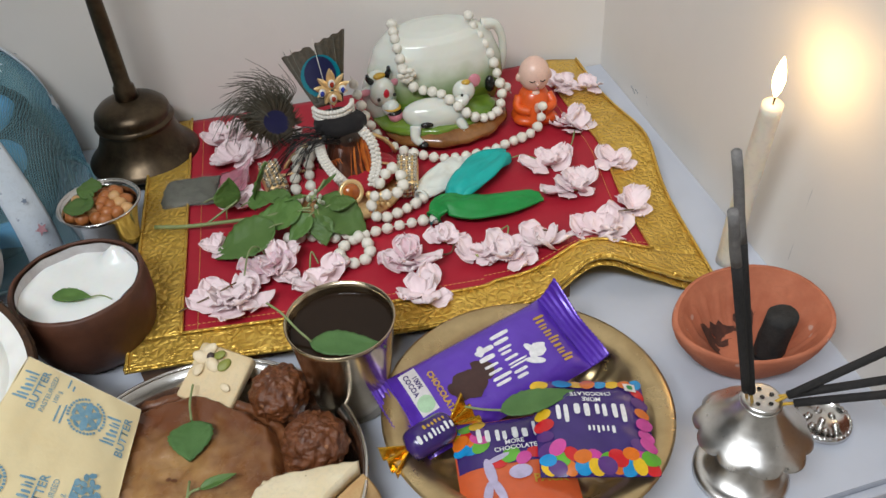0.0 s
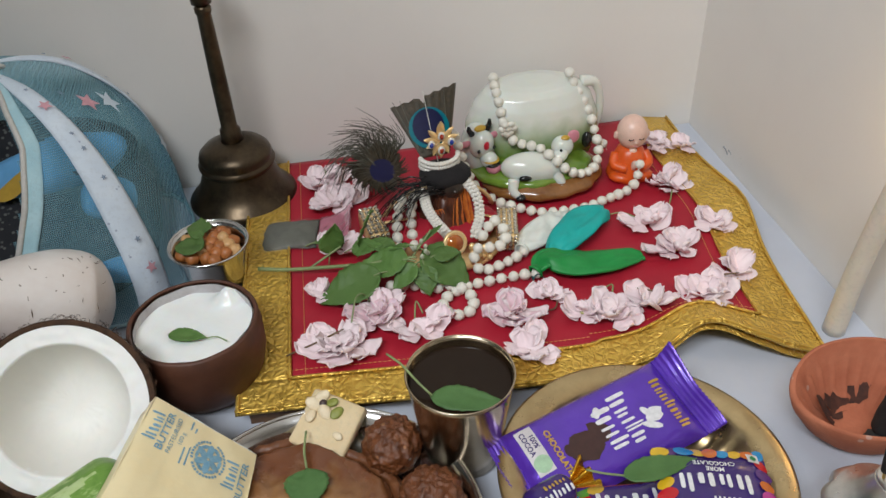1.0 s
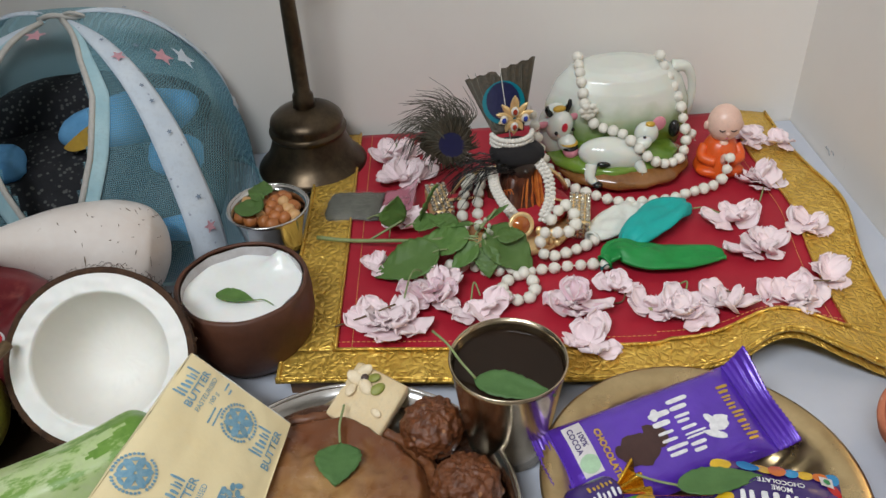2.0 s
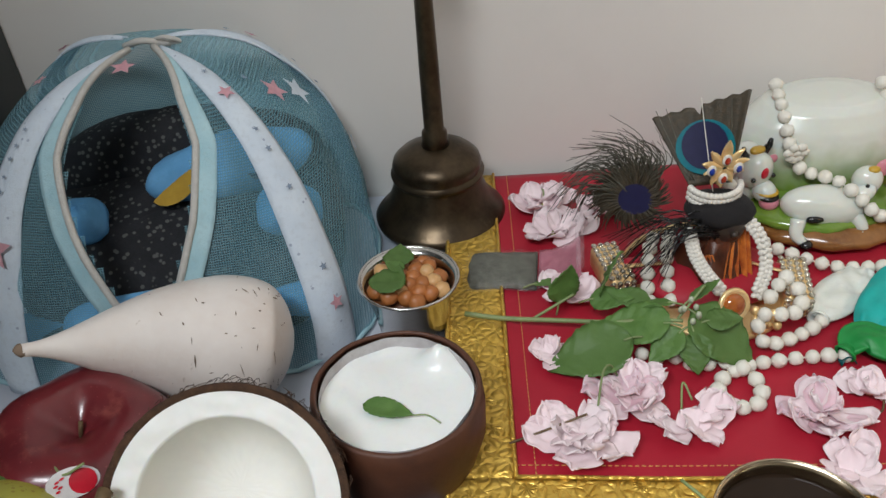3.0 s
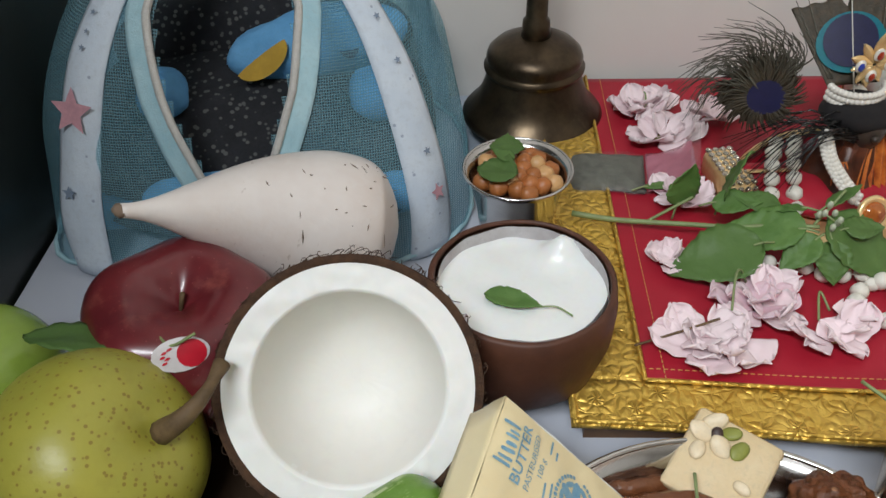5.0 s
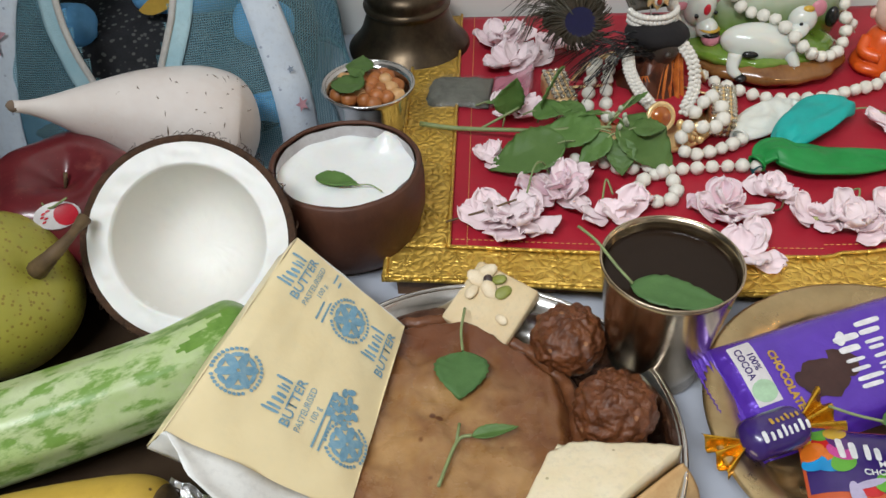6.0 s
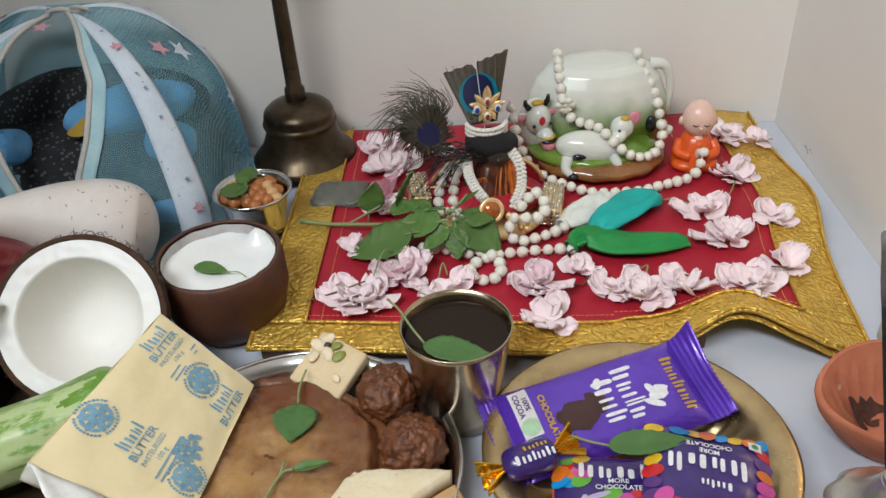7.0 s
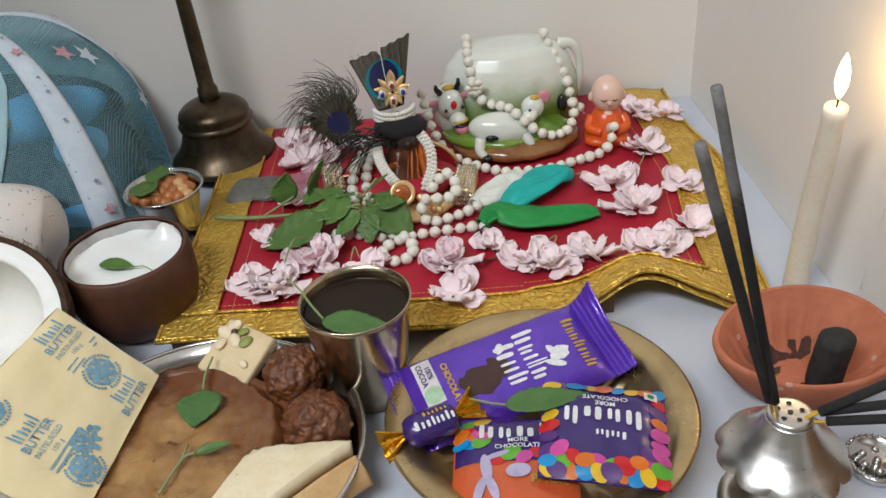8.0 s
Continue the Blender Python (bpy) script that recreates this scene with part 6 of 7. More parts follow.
part("pot", sheet(pot_body, 56, 54, True), POTGLAZE, orn, "white glaze fading into green at the foot", world=True)
part("handle", tube([(0.236, 0.632, 0.088), (0.2485, 0.631, 0.086), (0.2545, 0.630, 0.070), (0.2525, 0.630, 0.050), (0.243, 0.631, 0.036)], lambda s: 0.0042 + 0.001 * math.cos(s * tau), 12, 24), GLAZE, orn, world=True)
part("base", moved(ball(0.054, 0.043, 0.012, 48, 16, 0.003, 60, 3), pose(0.192, 0.600, 0.0245)), BASEWOOD, orn, "glossy brown rocky base", world=True)
part("grass", moved(ball(0.052, 0.038, 0.010, 48, 16, 0.004, 60, 5), pose(0.184, 0.604, 0.0325)), GLAZEGREEN, orn, "moulded green grass", world=True)
def eye_pair(c, d, gap, r):
    side = Vector((0, 0, 1)).cross(Vector(d)).normalized()
    return [paint(ball(r, r, r, 8, 6, centre=Vector(c) + side * gap * s), 1) for s in (-1, 1)]
cow = merge(moved(ball(0.0125, 0.0115, 0.016, 20, 14), pose(0.1395, 0.602, 0.062, 20, 0, 0)), ball(0.0085, 0.0095, 0.0085, 16, 10, centre=(0.1425, 0.5925, 0.0485)),
            paint(ball(0.0075, 0.0075, 0.0065, 14, 10, centre=(0.1445, 0.5875, 0.0415)), 2), paint(ball(0.0087, 0.0090, 0.0022, 14, 8, centre=(0.1430, 0.5905, 0.0495)), 3),
            paint(ball(0.0080, 0.0085, 0.0030, 14, 8, centre=(0.1435, 0.5890, 0.0460)), 1), paint(ball(0.0032, 0.0015, 0.0045, 10, 8, centre=(0.1385, 0.5905, 0.0655)), 4),
            paint(tube([(0.1310, 0.605, 0.0735), (0.1270, 0.604, 0.0790), (0.1265, 0.603, 0.0830)], lambda s: 0.0032 - 0.0016 * s, 8), 1), paint(tube([(0.1470, 0.605, 0.0745), (0.1500, 0.604, 0.0800), (0.1495, 0.603, 0.0850)], lambda s: 0.0032 - 0.0016 * s, 8), 1),
            paint(ball(0.0065, 0.004, 0.0030, 12, 8, centre=(0.1390, 0.603, 0.0785)), 3), paint(ball(0.0062, 0.0025, 0.0036, 12, 8, centre=(0.1235, 0.604, 0.0655)), 2), ball(0.0070, 0.0030, 0.0042, 12, 8, centre=(0.1255, 0.6055, 0.0660)),
            paint(ball(0.0062, 0.0025, 0.0036, 12, 8, centre=(0.1545, 0.604, 0.0665)), 2), moved(ball(0.018, 0.016, 0.026, 20, 12), pose(0.144, 0.616, 0.050, -10, 0, 0)), *eye_pair((0.1395, 0.5925, 0.0605), (0, -1, 0), 0.0085, 0.0018))
solo("cow_figurine", cow, [GLAZE, BLACKP, PINK, YELLOWP, REDP], "painted white cow head with black horns and red mark", "figurine",
     Matrix.Translation((0.140, 0.604, 0.040)) @ Matrix.Rotation(radians(16), 4, "Z") @ Matrix.Scale(0.86, 4) @ Matrix.Translation((-0.140, -0.604, -0.040)))
calf = merge(moved(ball(0.027, 0.013, 0.0135, 26, 14), pose(0.178, 0.5810, 0.0420, 0, 6, -6)), ball(0.0095, 0.008, 0.0095, 16, 10, centre=(0.2050, 0.586, 0.055)), moved(ball(0.0085, 0.006, 0.0055, 14, 10), pose(0.2000, 0.579, 0.0500, 0, -30, 0)),
             paint(ball(0.0045, 0.0040, 0.0036, 12, 8, centre=(0.1955, 0.5755, 0.0470)), 2), paint(ball(0.0055, 0.0025, 0.0060, 12, 8, centre=(0.2150, 0.588, 0.0615)), 2), paint(ball(0.0040, 0.0030, 0.0022, 10, 6, centre=(0.2065, 0.584, 0.0635)), 3),
             tube([(0.1600, 0.5740, 0.038), (0.1580, 0.5690, 0.030), (0.1620, 0.5655, 0.026)], lambda s: 0.0050 - 0.0020 * s, 10, 8), paint(ball(0.0042, 0.0040, 0.0028, 12, 8, centre=(0.1630, 0.5640, 0.0255)), 1),
             tube([(0.1950, 0.5740, 0.038), (0.1990, 0.5690, 0.032), (0.1985, 0.5670, 0.027)], lambda s: 0.0050 - 0.0020 * s, 10, 8), paint(ball(0.0040, 0.0038, 0.0028, 12, 8, centre=(0.1990, 0.5660, 0.0265)), 1),
             paint(ball(0.0060, 0.0028, 0.0028, 12, 8, centre=(0.1690, 0.5705, 0.0395)), 1), paint(ball(0.0045, 0.004, 0.0075, 12, 8, centre=(0.2330, 0.6020, 0.0480)), 1), paint(ball(0.0013, 0.0013, 0.0013, 8, 6, centre=(0.2010, 0.5775, 0.0560)), 1))
solo("calf_figurine", calf, [GLAZE, BLACKP, PINK, YELLOWP], "painted white calf lying on green grass", "figurine")

# ---- seated monk doll ----
mk = Vector((0.2665, 0.586, 0.0165))
monk = merge(moved(ball(0.0150, 0.0145, 0.0170, 28, 20), pose(0, -0.001, 0.0490, -8, 0, 0)), ball(0.003, 0.003, 0.0045, 10, 8, centre=(-0.0148, 0, 0.046)), ball(0.003, 0.003, 0.0045, 10, 8, centre=(0.0148, 0, 0.046)), ball(0.0018, 0.0020, 0.0018, 8, 6, centre=(0, -0.0158, 0.045)),
             paint(lathe([(0.0, 0.0), (0.0200, 0.0005), (0.0215, 0.004), (0.0205, 0.009), (0.0175, 0.016), (0.0155, 0.024), (0.0125, 0.031), (0.0080, 0.035), (0.0, 0.036)], 32, 0.05), 1),
             paint(moved(ball(0.0125, 0.0085, 0.0055, 18, 10), pose(-0.010, -0.012, 0.006, 0, 0, -20)), 1), paint(moved(ball(0.0125, 0.0085, 0.0055, 18, 10), pose(0.010, -0.012, 0.006, 0, 0, 20)), 1),
             paint(tube([(-0.014, 0.0, 0.026), (-0.017, -0.008, 0.018), (-0.006, -0.0165, 0.0165)], 0.0048, 12, 10), 1), paint(tube([(0.014, 0.0, 0.026), (0.017, -0.008, 0.018), (0.006, -0.0165, 0.0165)], 0.0048, 12, 10), 1),
             moved(ball(0.0030, 0.0035, 0.0065, 12, 8), pose(0, -0.0170, 0.0205, 18, 0, 0)), ball(0.0055, 0.0035, 0.0065, 12, 8, centre=(0, -0.0085, 0.029)),
             paint(tube([(-0.0075, -0.0150, 0.0485), (-0.0050, -0.0158, 0.0475), (-0.0025, -0.0156, 0.0485)], 0.00045, 5, 6), 2), paint(tube([(0.0075, -0.0150, 0.0485), (0.0050, -0.0158, 0.0475), (0.0025, -0.0156, 0.0485)], 0.00045, 5, 6), 2), paint(ball(0.0016, 0.0008, 0.0005, 8, 5, centre=(0, -0.0150, 0.0405)), 3))
solo("monk_figurine", monk, [SKINPINK, ROBE, BLACKP, PINK], "small praying monk figurine in an orange robe", "figurine", pose(*mk, 0, 0, -8) @ Matrix.Scale(0.87, 4))

# ---- dressed idol on its seat ----
seat = thing("throne", "small gilt seat with red cushions and sequinned arms", "idol seat", pose(0.094, 0.535, 0.0165))
part("base", lathe([(0.0, 0.0), (0.041, 0.0), (0.043, 0.002), (0.043, 0.0035), (0.041, 0.005), (0.0, 0.005)], 48), GOLDM, seat)
part("cushion", moved(ball(0.042, 0.032, 0.010, 36, 14, 0.001, 60, 2), pose(0, 0.008, 0.011)), RED, seat, "red velvet cushion")
for cx_, cy_, rz_ in ((0.0395, 0.556, 6), (0.1395, 0.5265, -15)):
    am = WORLD[seat].inverted() @ pose(cx_, cy_, 0.0165, 0, 0, rz_)
    arm = part("arm", block(-0.0085, -0.0195, 0.0, 0.0085, 0.0195, 0.0165, 0.004, 3), GOLDM, seat, "gilt arm set with silver sequins", m=am)
    for k in range(8):
        for j in range(4):
            part("sequin", ball(0.0020, 0.0023, 0.0012, 8, 5), SEQUIN, arm, m=pose(-0.0063 + 0.0042 * j, -0.0165 + 0.0047 * k, 0.0166))
    for k in range(4):
        for j in range(4):
            part("sequin", ball(0.0020, 0.0012, 0.0020, 8, 5), SEQUIN, arm, m=pose(-0.0063 + 0.0042 * j, -0.0196, 0.0030 + 0.0036 * k))
part("back", thick(sheet(lambda u, w: (0.046 * (2 * u - 1), 0.030 + 0.004 * math.cos(u * tau), 0.005 + 0.030 * w * math.sin(u * math.pi) ** 0.5), 20, 8), 0.003), RED, seat, "red padded back with a gilt edge")
part("gilt_edge", tube([(0.046 * (2 * k / 20 - 1), 0.029 + 0.004 * math.cos(k / 20 * tau), 0.0355 * max(0.02, math.sin(k / 20 * math.pi)) ** 0.5 + 0.0005) for k in range(21)], 0.0018, 8), GOLDM, seat)
def scarf(w_, h_):
    """A hanging end of silk, gathered into pleats at its top."""
    return thick(sheet(lambda u, v: (w_ * (2 * u - 1) * (1.25 - 0.6 * v), 0.0016 * math.sin(u * tau * 3.5) * (1.2 - 0.5 * v) + 0.0022 * math.cos((2 * u - 1) * 1.5), h_ * v + 0.0012 * math.cos(u * tau * 3.5) * (1 - v)), 42, 14), 0.0006)
idol = merge(paint(lathe([(0.0, 0.0), (0.022, 0.0), (0.024, 0.005), (0.019, 0.013), (0.012, 0.022), (0.011, 0.030), (0.0, 0.033)], 40, 0.35, 2), 1), ball(0.0105, 0.0105, 0.0125, 20, 14, centre=(0.0035, -0.004, 0.0385)),
             paint(moved(ball(0.0205, 0.0170, 0.0098, 30, 14, 0.0012, 120, 1), pose(0.001, 0.002, 0.0450, -6, 4, 0)), 2),
             paint(sheet(lambda u, w: Vector((math.cos(u * tau), 0.85 * math.sin(u * tau), 0)) * ((0.0205 - 0.0115 * w ** 0.7) * (1 + 0.10 * math.sin(u * tau * 11) * (1 - 0.5 * w))) + Vector((0.002, -0.004, 0.001 + 0.033 * w)), 132, 12, True), 1),
             paint(moved(scarf(0.0080, 0.036), pose(0.0085, -0.0215, 0.0030, -20, 6, 8)), 3),
             paint(moved(scarf(0.0050, 0.022), pose(-0.0065, -0.0215, 0.0030, -22, -12, -6)), 3),
             ball(0.0022, 0.0026, 0.002, 8, 6, centre=(0.0035, -0.0145, 0.038)))
solo("idol", idol, [BLACKSKIN, ORANGECLOTH, BLACK, AMBERSILK], "small dark seated idol in orange silk and black turban", "idol", pose(0.0955, 0.545, 0.0260, 0, 0, 4))
for p, q in (((0.046, 0.550, 0.0360), (0.072, 0.548, 0.0375)), ((0.117, 0.541, 0.0375), (0.133, 0.533, 0.0355))):
    part("gilt_rail", thick(sheet(lambda u, w: Vector(p).lerp(Vector(q), u) + Vector((0, -0.004 * math.cos(w * math.pi), -0.0075 * w + 0.002 * math.sin(w * math.pi))), 10, 8), 0.0012), GOLDM, seat, "curved gilt rail", world=True)
    part("bolster", tube([Vector(p) + Vector((0, 0.003, -0.010)), Vector(q) + Vector((0, 0.003, -0.010))], 0.0085, 18, 8), RED, seat, "red padded bolster", world=True)
neck = thing("pearl_strand", "thick twisted strands of tiny white beads round the idol", "necklace", pose(0.0955, 0.53, 0.05))
tiny = link_mesh("seed_bead", ball(0.0017, 0.0017, 0.0015, 8, 6), PEARL)
for pts in ([(0.0770, 0.536, 0.0630), (0.0775, 0.527, 0.0560), (0.0815, 0.518, 0.0490), (0.0880, 0.510, 0.0420)], [(0.1090, 0.538, 0.0690), (0.1155, 0.528, 0.0600), (0.1150, 0.516, 0.0490), (0.1090, 0.508, 0.0390)]):
    line = curve(pts, 30)
    for k, q in enumerate(line):
        for j in range(4):
            a = k * 0.8 + j * tau / 4
            part("seed_bead", None, None, neck, data=tiny, m=WORLD[neck].inverted() @ Matrix.Translation(q + Vector((0.0026 * math.cos(a), 0.0016 * math.sin(a), 0.0026 * math.sin(a)))))
pend = thing("pendant", "gilt pendant with an amber stone on the idol", "pendant", pose(0.091, 0.497, 0.042) @ Matrix.Scale(1.25, 4))
part("setting", moved(lathe([(0.0, -0.001), (0.0068, -0.001), (0.0076, 0.0005), (0.0068, 0.002), (0.0056, 0.0012), (0.0, 0.0012)], 28), pose(0, 0, 0, 62, 0, 10)), GOLDM, pend)
part("stone", moved(ball(0.0052, 0.0052, 0.0026, 18, 8), pose(0, -0.001, 0.0005, 62, 0, 10)), mat("amber_gem", (0.42, 0.12, 0.015), (0.25, 0.05, 0.01), 200, 0.1, coat=0.6), pend, "amber orange stone")
for k in range(9):
    part("bell_drop", ball(0.0021, 0.0021, 0.0025, 8, 6), GOLDM, pend, m=pose(0.010 + 0.0035 * (k % 4), -0.001 - 0.0015 * (k % 3), -0.004 - 0.0042 * (k // 3), 0, 0, 0))

tiara = thing("tiara", "gilt jewelled tiara standing on a pearl band", "tiara", frame_of((0.0935, 0.5450, 0.0865), (1, 0.05, 0), (0, -0.10, 1)) @ Matrix.Scale(1.08, 4))
def petal_plate(r0, r1, a, w):
    c, s = math.sin(a), math.cos(a)
    return thick(sheet(lambda u, t: ((r0 + (r1 - r0) * t) * c + w * math.sin(t * math.pi) ** 0.7 * (2 * u - 1) * s, (r0 + (r1 - r0) * t) * s - w * math.sin(t * math.pi) ** 0.7 * (2 * u - 1) * c + 0.0130, 0.0012 * math.sin(u * math.pi)), 6, 8), 0.0008)
for deg, reach, wide in ((0, 0.0168, 0.0030), (38, 0.0140, 0.0022), (-38, 0.0140, 0.0022), (72, 0.0128, 0.0026), (-72, 0.0128, 0.0026), (105, 0.0108, 0.0022), (-105, 0.0108, 0.0022), (150, 0.0112, 0.0026), (-150, 0.0112, 0.0026), (180, 0.0125, 0.0034)):
    part("gilt_petal", petal_plate(0.001, reach, radians(deg), wide), GOLDM, tiara)
for x, y, m in ((0, 0.0185, RUBY), (0, 0.0070, RUBY), (-0.0070, 0.0128, SAPPH), (0.0070, 0.0128, SAPPH)):
    part("bezel", ball(0.0026, 0.0034, 0.0013, 14, 8, centre=(x, y, 0.0014)), PEARL, tiara)
    part("jewel", ball(0.0016, 0.0023, 0.0014, 12, 8, centre=(x, y, 0.0022)), m, tiara, "glinting faceted jewel")
for j in range(3):
    for k in range(18):
        a = -1.45 + 2.9 * k / 17
        part("pearl", None, None, tiara, data=tiny, m=pose(0.0135 * math.sin(a), -0.0080 + 0.0031 * j, 0.011 * math.cos(a) - 0.006) @ Matrix.Scale(1.12, 4))

# ---- peacock feathers ----
fe = thing("peacock_feather", "upright peacock feather with a teal and navy eye", "feather", pose(0.093, 0.556, 0.082))
fm = frame_of((0.0925, 0.5545, 0.083), (0.040, -0.020, 0.015), (-0.005, 0.030, 0.05))
def vane(u, w):
    half = 0.0115 + 0.0165 * w
    x = half * (2 * u - 1)
    slit = 0.0016 * math.exp(-((u - 0.52) / 0.02) ** 2)
    return x, (0.042 + 0.007 * u) * w - 0.0030 * math.exp(-((u - 0.47) / 0.025) ** 2) * max(0, w - 0.6) * 5 + 0.0006 * math.sin(u * 41) * max(0, w - 0.8) * 5, 0.003 * (2 * u - 1) ** 2 + slit + 0.0002 * math.sin(u * 60) * w
part("vane", moved(thick(sheet(vane, 40, 18), 0.0004), fm), FEATHERBROWN, fe, "brown-bronze barbs", world=True)
part("eye_ring", moved(disc(0.0, 0.0215, 0.0165, 0.0155, 0, lambda x, y: 0.0022 + 5 * x * x, 0.0006, 26, 4), fm), TEALEYE, fe, "iridescent teal ring", world=True)
part("eye_spot", moved(disc(0.0, 0.0225, 0.0130, 0.0135, 0, lambda x, y: 0.0030 + 5 * x * x, 0.0006, 24, 4), fm), NAVY, fe, "navy eye spot", world=True)
part("shaft", moved(tube([(0.001, -0.004, 0.003), (0.001, 0.03, 0.0036), (0.001, 0.049, 0.003)], lambda s: 0.0004 - 0.0002 * s, 6, 8), fm), BEAD, fe, world=True)
for k, (x, b) in enumerate(((-0.0115, -0.008), (-0.0135, -0.012), (0.013, 0.004))):
    part("barb", moved(tube([(x * 0.8, 0.004, 0.002), (x + b * 0.5, 0.028, 0.003), (x + b, 0.046, 0.002)], lambda s: 0.0005 - 0.0003 * s, 5, 10), fm), BARB, fe, world=True)

f2 = thing("peacock_feather", "peacock feather lying back with long wispy barbs", "feather", pose(0.06, 0.555, 0.06))
E0 = Vector((0.051, 0.560, 0.074))
vm = frame_of(E0, (0.9, -0.25, 0.30), (-0.25, 0.35, 0.9))
dr = random.Random(17)
down = []
for k in range(260):
    a, r0 = dr.uniform(0, tau), 0.006
    l = dr.uniform(0.010, 0.019) * (1.15 if 0.6 < a < 3.6 else 0.8)
    d, d2 = Vector((math.cos(a), math.sin(a), 0)), Vector((-math.sin(a), math.cos(a), 0))
    down.append(tube([d * r0, d * (r0 + l * 0.6) + Vector((0, 0, dr.uniform(-0.001, 0.002))), d * (r0 + l) + d2 * l * 0.25 + Vector((0, 0, dr.uniform(-0.002, 0.003)))], lambda s: 0.0008 - 0.0006 * s, 4, 4))
tagged(part("down", moved(merge(*down)[:2], vm), FEATHERBROWN, f2, "dense soft brown barbs round the eye", world=True), kind="stuff")
part("vane", moved(thick(disc(-0.003, 0.004, 0.0185, 0.0165, 0.4, lambda x, y: -0.0012 + 0.0012 * noise.noise((x * 90, y * 90, 2)), 0, 40, 5, 0.25), 0.0004), vm), FEATHERBROWN, f2, "soft brown heart of the feather", world=True)
part("eye_spot", moved(disc(0.000, 0.0, 0.0098, 0.0092, 0, None, 0.0014, 20, 2), vm), NAVY, f2, "navy eye spot", world=True)
part("shaft", tube([E0 + Vector((-0.01, 0.004, 0.01)), E0, Vector((0.075, 0.548, 0.060)), Vector((0.10, 0.540, 0.056))], 0.0007, 6, 12), BARB, f2, world=True)
fr = random.Random(11)
for k in range(130):
    a = radians(fr.uniform(35, 165))
    r0, l = fr.uniform(0.008, 0.020), fr.uniform(0.017, 0.031) * (0.75 + 0.35 * math.cos(a - radians(110)))
    d, d2 = Vector((math.cos(a), math.sin(a), 0)), Vector((math.cos(a + 0.9), math.sin(a + 0.9), 0))
    d3 = Vector((math.cos(a + 1.9), math.sin(a + 1.9), 0))
    p = [d * r0, d * (r0 + l * 0.55) + Vector((0, 0, fr.uniform(-0.004, 0.006))), d * (r0 + l * 0.62) + d2 * l * fr.uniform(0.25, 0.6) + d3 * l * fr.uniform(0.1, 0.55) + Vector((0, 0, fr.uniform(-0.006, 0.008)))]
    part("barb", moved(tube(p, lambda s: 0.00040 - 0.00026 * s, 4, 12), vm), BARB, f2, world=True)
for k in range(44):
    s0 = Vector((0.090 + fr.uniform(-0.012, 0.012), 0.538 + fr.uniform(-0.006, 0.004), 0.066 + fr.uniform(-0.006, 0.004)))
    e0 = Vector((0.030 + fr.uniform(-0.006, 0.034), 0.535 + fr.uniform(-0.020, 0.022), 0.040 + fr.uniform(-0.004, 0.012)))
    md = (s0 + e0) / 2 + Vector((fr.uniform(-0.004, 0.004), 0, 0.013 + fr.uniform(-0.004, 0.006)))
    part("barb", tube([s0, md, e0], lambda s: 0.00042 - 0.00026 * s, 4, 7), BLACKP, f2, world=True)

# ---- bead garlands ----
bead = [link_mesh("bead", ball(0.0043, 0.0043, 0.0041, 12, 8, 0.0006, 300, k), BEAD) for k in range(4)]
br = random.Random(2)
def garland(label, pts, spacing=0.0086):
    t = thing("bead_garland", label, "garland", Matrix.Translation(Vector(pts[0])), group="bead garlands")
    line = curve(pts, 400)
    acc, last = spacing, line[0]
    part("thread", tube(line[::8], 0.0005, 5), BEAD, t, world=True)
    for q in line:
        acc += (q - last).length
        last = q
        if acc >= spacing:
            acc = 0
            part("bead", None, None, t, data=br.choice(bead), m=WORLD[t].inverted() @ Matrix.Translation(q) @ pose(0, 0, 0, br.uniform(0, 360), br.uniform(0, 360), 0) @ Matrix.Scale(br.uniform(0.92, 1.06), 4))
garland("white bead garland lying in front of the pot ornament",
        [(0.267, 0.5665, 0.038), (0.262, 0.5600, 0.027), (0.253, 0.5550, 0.022), (0.232, 0.548, 0.022), (0.210, 0.541, 0.022), (0.191, 0.541, 0.022), (0.173, 0.545, 0.022), (0.157, 0.557, 0.022), (0.141, 0.570, 0.024), (0.128, 0.580, 0.034), (0.121, 0.588, 0.052), (0.118, 0.595, 0.068), (0.116, 0.600, 0.079)])
garland("white bead garland draped over the pot ornament",
        [(0.161, 0.640, 0.098), (0.1585, 0.618, 0.090), (0.1590, 0.608, 0.080), (0.1595, 0.600, 0.072), (0.165, 0.596, 0.062), (0.1745, 0.594, 0.057), (0.184, 0.584, 0.058), (0.192, 0.572, 0.054), (0.205, 0.568, 0.042), (0.219, 0.571, 0.035), (0.2325, 0.580, 0.034), (0.2405, 0.592, 0.042), (0.2395, 0.602, 0.056), (0.2375, 0.610, 0.068), (0.2320, 0.616, 0.080), (0.2270, 0.622, 0.090), (0.2230, 0.628, 0.102)])
garland("short bead string beside the monk figurine", [(0.2415, 0.600, 0.048), (0.2465, 0.601, 0.044), (0.2515, 0.600, 0.036)])
garland("white bead garland trailing over the red cloth",
        [(0.146, 0.472, 0.021), (0.135, 0.473, 0.021), (0.116, 0.473, 0.021), (0.099, 0.472, 0.021), (0.086, 0.469, 0.021), (0.075, 0.462, 0.021), (0.0715, 0.452, 0.021), (0.0775, 0.4435, 0.021), (0.086, 0.443, 0.021), (0.0925, 0.4505, 0.021), (0.0925, 0.461, 0.022), (0.083, 0.4715, 0.024), (0.066, 0.476, 0.021), (0.055, 0.483, 0.021), (0.040, 0.487, 0.021)])
